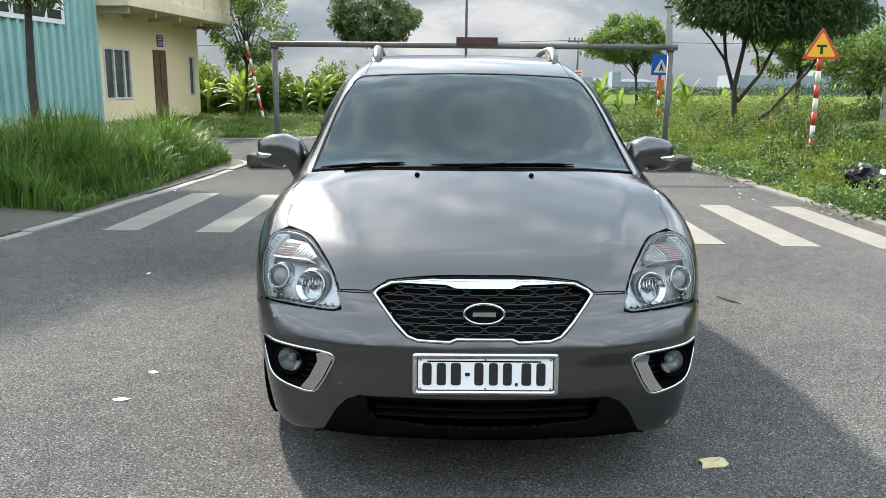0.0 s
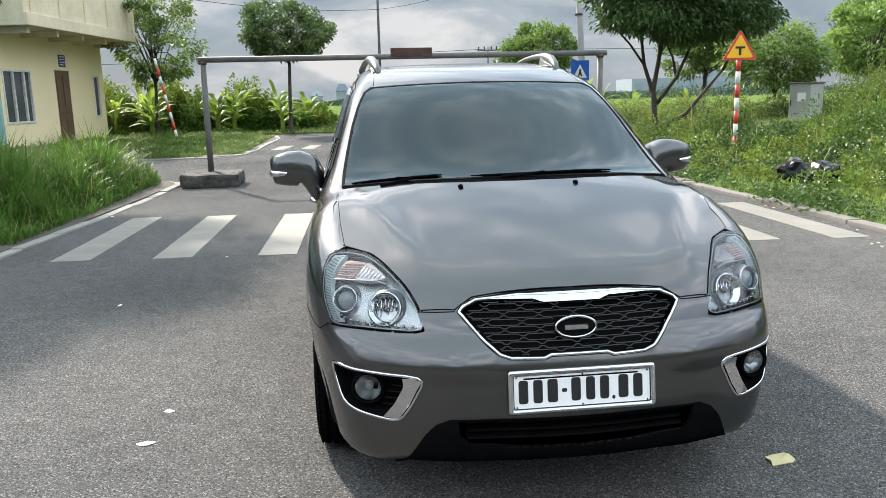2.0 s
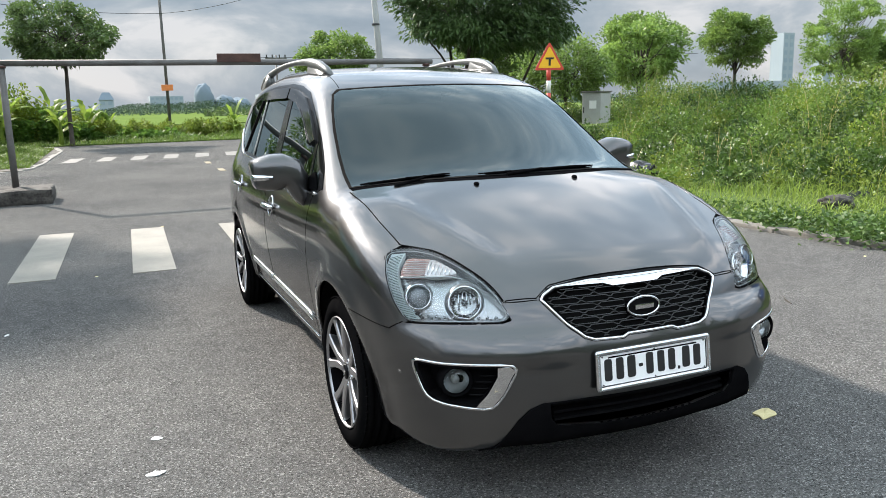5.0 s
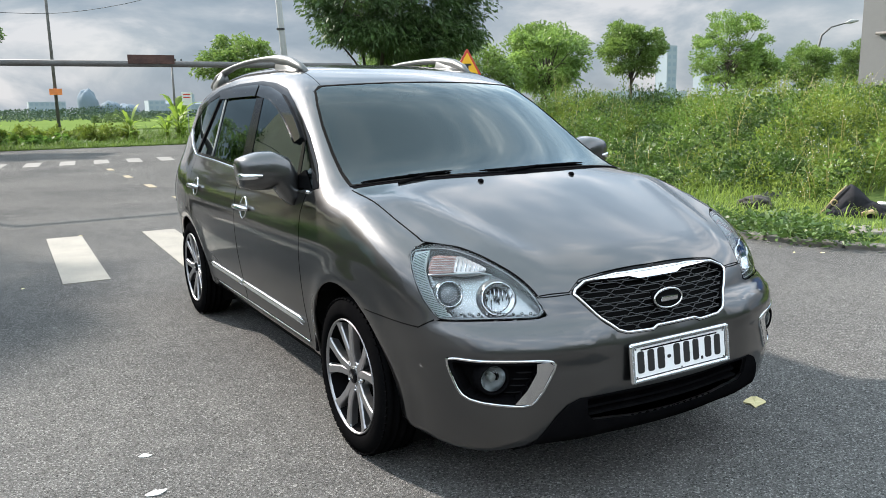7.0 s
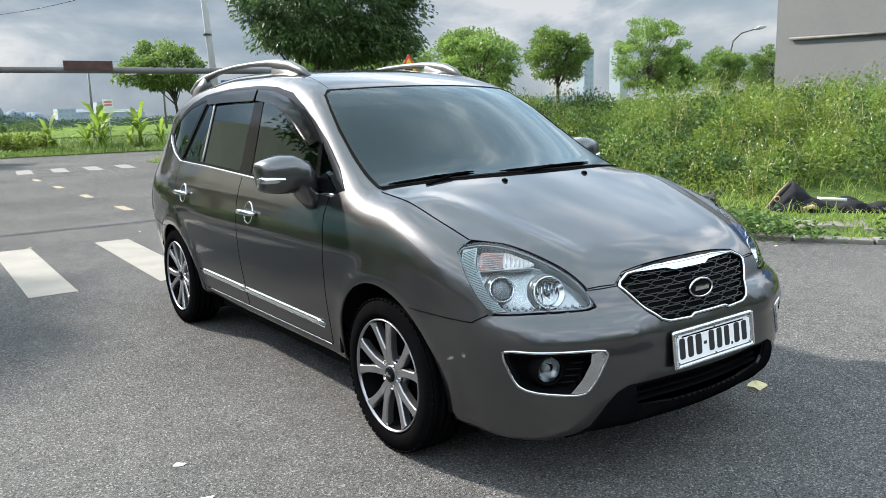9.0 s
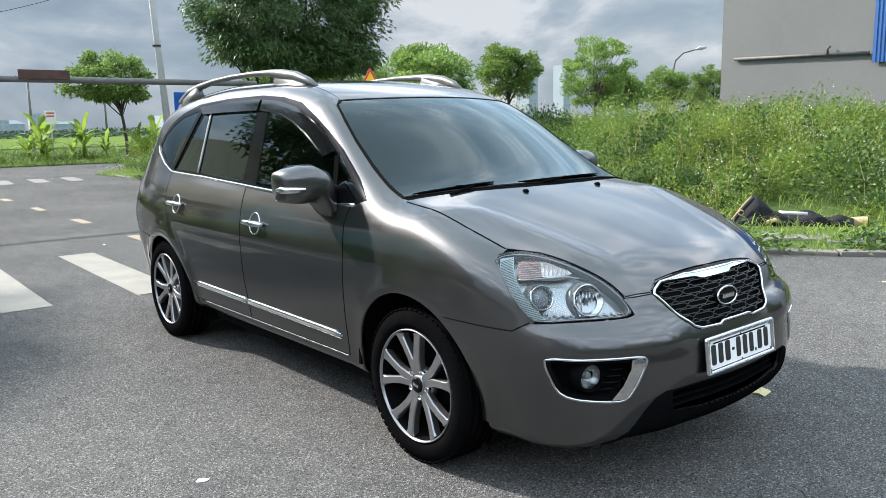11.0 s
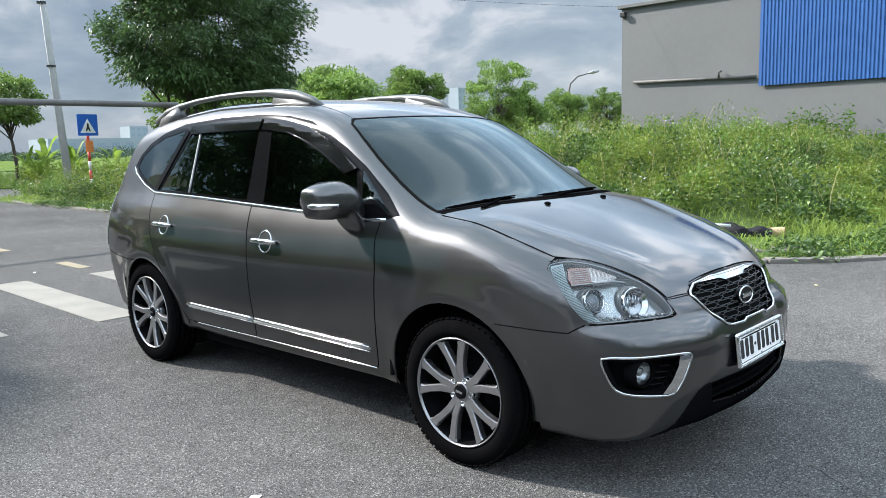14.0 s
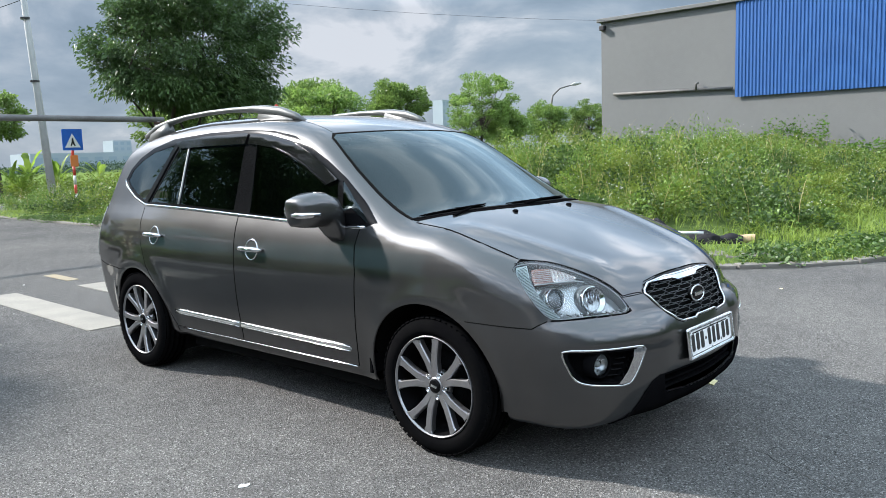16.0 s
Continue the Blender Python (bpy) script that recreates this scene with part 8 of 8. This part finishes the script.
def crumpled(name, x, y, z, rx, ry, rz, mat, label, category, seed, group=""):
    bm = bmesh.new()
    bmesh.ops.create_icosphere(bm, subdivisions=3 if name == "bin_bag" else 4, radius=1.0)
    for v in bm.verts:
        p = v.co.copy()
        f = 1 + 0.30 * noise.noise(p * 1.6 + Vector((seed, 0, 0))) + 0.30 * abs(noise.noise(p * 3.6 + Vector((0, seed, 0)))) + 0.16 * abs(noise.noise(p * 8 + Vector((seed, seed, 0))))
        v.co = Vector((p.x * rx * f, p.y * ry * f, max(p.z * f, -0.75) * rz + 0.72 * rz))
    ob = solid(name, bm, mat, label, category, group, smooth=name != "bin_bag")
    ob.location = (x, y, z)
    return ob


crumpled("bin_bag", 5.98, 7.78, 0.08, 0.23, 0.22, 0.19, M["bag"], "black plastic bin bag in the grass", "bag", 1, "bin bags")
crumpled("bin_bag", 6.02, 7.10, 0.08, 0.26, 0.23, 0.19, M["bag"], "black plastic bin bag in the grass", "bag", 4, "bin bags")


def cloth(x, y, z, w, d, h, mat, label, seed, turn=0.0):
    """A dropped piece of cloth: a sheet thrown into sharp folds, with thickness."""
    rng = np.random.default_rng(seed)
    bm = bmesh.new()
    n = 22
    grid_ = []
    for j in range(n + 1):
        row = []
        for i in range(n + 1):
            u, v = i / n * 2 - 1, j / n * 2 - 1
            q = Vector((u * 1.6 + seed, v * 1.6, 0))
            fold = 1 - abs(noise.noise(q * 1.3)) * 2.2
            hump = max(0, 1 - (u * u + v * v)) ** 0.6
            row.append(bm.verts.new((w * (u + 0.14 * noise.noise(q * 1.1 + Vector((5, 0, 0)))) * (1 - 0.12 * v), d * (v + 0.18 * noise.noise(q * 1.2 + Vector((0, 9, 0)))), max(0.012, h * hump * (0.6 + 0.4 * fold) + 0.02 * noise.noise(q * 6)))))
        grid_.append(row)
    for j in range(n):
        for i in range(n):
            bm.faces.new((grid_[j][i], grid_[j][i + 1], grid_[j + 1][i + 1], grid_[j + 1][i]))
    rim = [e for e in bm.edges if e.is_boundary]
    low = bmesh.ops.extrude_edge_only(bm, edges=rim)["geom"]
    for v_ in low:
        if isinstance(v_, bmesh.types.BMVert):
            v_.co.z = -0.03
    ob = solid("dropped_cloth", bm, mat, label, "cloth", "dumped cloths")
    ob.matrix_world = pose(x, y, z, 0, 0, turn)
    return ob


def draped(name, u0, u1, v0, v1, height, mat, label, owner=None):
    """A heavy garment lying over itself; height(u, v) gives its lie, u along the heap, v across it."""
    bm = bmesh.new()
    n = 40
    top = [[bm.verts.new((u0 + (u1 - u0) * i / n + 0.02 * noise.noise(Vector((j * 0.3, i * 0.1, u0))), v0 + (v1 - v0) * j / 20 + 0.05 * noise.noise(Vector((i * 0.12, 3, u0))), 0)) for i in range(n + 1)] for j in range(21)]
    for row in top:
        for v in row:
            v.co.z = height(v.co.x, v.co.y) + 0.012 * noise.noise(v.co * 9) + 0.006
    for j in range(20):
        for i in range(n):
            bm.faces.new((top[j][i], top[j][i + 1], top[j + 1][i + 1], top[j + 1][i]))
    low = bmesh.ops.extrude_edge_only(bm, edges=[e for e in bm.edges if e.is_boundary])["geom"]
    for g in low:
        if isinstance(g, bmesh.types.BMVert):
            g.co.z = -0.04
    bmesh.ops.recalc_face_normals(bm, faces=bm.faces[:])
    return part(name, bm, mat, owner, label, True)


jacket = thing("dropped_jacket", "black jacket with tan lining dumped behind the kerb", "jacket", "dumped cloths", at=(6.46, 2.48, 0.085), turn=-62.6)
draped("back_panel", -0.30, 0.30, -0.20, 0.22, lambda u, v: 0.36 * max(0.0, 1 - abs(u + 0.02 + 0.25 * v) / (0.26 if u < -0.02 else 0.34)) ** 0.75 * max(0.0, 1 - (v / 0.27) ** 2) ** 0.5, M["black_cloth"], "", jacket)
draped("sleeve", -0.16, 0.36, -0.30, -0.13, lambda u, v: 0.10 * max(0.0, 1 - ((v + 0.215) / 0.09) ** 2) ** 0.5 * (1 - 0.3 * abs(u)) + 0.02 * math.sin(u * 30 + v * 20), M["black_cloth"], "", jacket)
draped("flap", 0.10, 0.78, -0.22, 0.26, lambda u, v: 0.15 - 0.05 * u + 0.035 * math.sin(u * 13 + v * 7) + 0.02 * math.sin(v * 24) - 0.6 * max(0.0, abs(v - 0.02) - 0.16), M["black_cloth"], "", jacket)
draped("trouser_leg", 0.55, 1.08, -0.16, 0.10, lambda u, v: 0.12 * max(0.0, 1 - ((v + 0.03) / 0.14) ** 2) ** 0.5 + 0.018 * math.sin(u * 22), M["black_cloth"], "", jacket)
bm = bmesh.new()
rings(bm, [[(u, v + dv, z + dz) for dv, dz in ((-0.035, -0.01), (-0.03, 0.012), (0.03, 0.014), (0.035, -0.01))] for u, v, z in ((-0.31, -0.10, 0.02), (-0.25, -0.11, 0.10), (-0.19, -0.10, 0.19), (-0.12, -0.08, 0.28), (-0.06, -0.06, 0.345))])
bmesh.ops.recalc_face_normals(bm, faces=bm.faces[:])
part("lining", bm, M["tan_cloth"], jacket, "tan lining along the edge", True)
bm = bmesh.new()
tube(bm, [(-0.17 + 0.032 * math.cos(k * 0.6283), -0.155, 0.155 + 0.032 * math.sin(k * 0.6283)) for k in range(11)], 0.009, 6)
part("cuff_ring", bm, M["tan_cloth"], jacket, "", True)
bm = bmesh.new()
rings(bm, [[(u, -0.10 + dv, 0.187 - 0.03 * u + dz) for dv, dz in ((-0.010, -0.03), (-0.008, 0.004), (0.008, 0.006), (0.010, -0.03))] for u in (0.26, 0.36, 0.46, 0.58)])
bmesh.ops.recalc_face_normals(bm, faces=bm.faces[:])
part("white_stripe", bm, M["white"], jacket, "white stripe", True)
bm = bmesh.new()
rings(bm, [[(u, -0.28 + dv, z + dz) for dv, dz in ((-0.03, -0.02), (-0.02, 0.02), (0.03, 0.025), (0.03, -0.02))] for u, z in ((0.12, 0.05), (0.22, 0.09), (0.27, 0.07))])
bmesh.ops.recalc_face_normals(bm, faces=bm.faces[:])
part("lining_corner", bm, M["tan_cloth"], jacket, "", True)
roll = thing("cloth_roll", "tan cloth tube with a black lining lying in grass", "cloth", "dumped cloths", at=(6.96, 1.53, 0.10), turn=-72)
bm = bmesh.new()
tube(bm, [(-0.10, 0, 0.03), (0.0, 0, 0.045), (0.12, 0.0, 0.05), (0.17, 0.0, 0.05)], [0.045, 0.06, 0.068, 0.066], 14, False)
tube(bm, [(0.17, 0.0, 0.05), (0.12, 0, 0.05), (-0.05, 0, 0.04)], [0.066, 0.060, 0.045], 14, False)
bmesh.ops.recalc_face_normals(bm, faces=bm.faces[:])
part("sleeve_tube", bm, M["tan_cloth"], roll, "", True)
bm = bmesh.new()
tube(bm, [(0.172, 0, 0.05), (0.168, 0, 0.05), (0.02, 0, 0.045)], [0.060, 0.062, 0.05], 14)
part("dark_mouth", bm, M["black_cloth"], roll, "", True)
cloth(6.95, 3.92, 0.10, 0.22, 0.10, 0.12, material("grey_rag", (0.06, 0.065, 0.06), 0.9, scale=9), "dark grey rag lying in the grass", 23, -20)
cloth(7.5, 3.5, 0.12, 0.12, 0.07, 0.07, material("clear_plastic_sheet", (0.55, 0.60, 0.62), 0.3, scale=9), "pale crumpled plastic scrap in the grass", 25, 30)
# broken concrete where the kerb has gone
for k, (x_, y_, w_, d_, h_, t_) in enumerate(((5.72, 1.62, 0.34, 0.22, 0.10, -52), (5.98, 1.12, 0.30, 0.20, 0.09, -48), (5.62, 2.12, 0.20, 0.16, 0.07, -70))):
    bm = bmesh.new()
    box(bm, -w_, w_, -d_, d_, -0.05, h_, 0.02)
    bmesh.ops.subdivide_edges(bm, edges=bm.edges[:], cuts=3, use_grid_fill=True)
    for v_ in bm.verts:
        q_ = v_.co * 7 + Vector((k * 5, 0, 0))
        v_.co += Vector((noise.noise(q_), noise.noise(q_ + Vector((4, 0, 0))), 0.5 * noise.noise(q_ + Vector((0, 8, 0))))) * 0.05
    ob = solid("concrete_lump", bm, M["concrete"], "broken weathered concrete lump behind the kerb", "concrete", "broken concrete", smooth=True)
    ob.matrix_world = pose(x_, y_, 0.0, 0, 0, t_)
crumpled("stone_lump", 6.1, 3.5, 0.09, 0.20, 0.14, 0.09, M["stone"], "grey stone in the grass", "stone", 17)


def flake(x, y, size, turn, mat, label, category, seed, group=""):
    rnd_ = random.Random(seed)
    outline = [(size * rnd_.uniform(0.6, 1.1) * math.cos(a), 0.62 * size * rnd_.uniform(0.6, 1.1) * math.sin(a)) for a in (2 * math.pi * k / 9 for k in range(9))]
    bm = bmesh.new()
    top = [bm.verts.new((u, v, 0.002 + 0.009 * rnd_.random() * size / 0.085)) for u, v in outline]
    low = [bm.verts.new((u * 0.97, v * 0.97, 0.001)) for u, v in outline]
    mid_ = bm.verts.new((0, 0, 0.003))
    for i in range(9):
        bm.faces.new((top[i], top[(i + 1) % 9], mid_))
        bm.faces.new((low[i], low[(i + 1) % 9], top[(i + 1) % 9], top[i]))
    bm.faces.new(low[::-1])
    ob = solid(name_ := category.replace(" ", "_"), bm, mat, label, category, group)
    ob.matrix_world = pose(x, y, 0.0, 0, 0, turn)
    return ob


flake(0.95, -0.54, 0.085, 30, M["paper"], "dry yellowish leaf lying on the asphalt", "fallen leaf", 1)
flake(-1.655, 0.07, 0.042, 10, M["white"], "scrap of pale paper on the asphalt", "paper scrap", 2, "paper scraps")
rl = random.Random(3)
for k in range(26):
    flake(rl.uniform(-5, 8), rl.uniform(-2.5, 10), rl.uniform(0.012, 0.032), rl.uniform(0, 360), M["white"] if k % 3 else M["paper"], "small pale scrap on the asphalt", "paper scrap", 10 + k, "paper scraps")
for k in range(30):
    y_ = rl.uniform(1.5, 12)
    flake(4.5 + rl.uniform(-0.5, 0.1), y_, rl.uniform(0.012, 0.03), rl.uniform(0, 360), M["paper"], "dry bit of leaf beside the kerb", "fallen leaf", 60 + k, "leaf litter")
for x_, y_, t_ in ((1.9, 1.9, 120), (2.6, 0.9, 60)):
    bm = bmesh.new()
    tube(bm, [(-0.10, 0, 0.006), (0, 0.01, 0.008), (0.11, -0.01, 0.006)], [0.004, 0.006, 0.003], 5)
    ob = solid("twig", bm, M["bark"], "thin dry twig on the asphalt", "twig", "twigs")
    ob.matrix_world = pose(x_, y_, 0, 0, 0, t_)
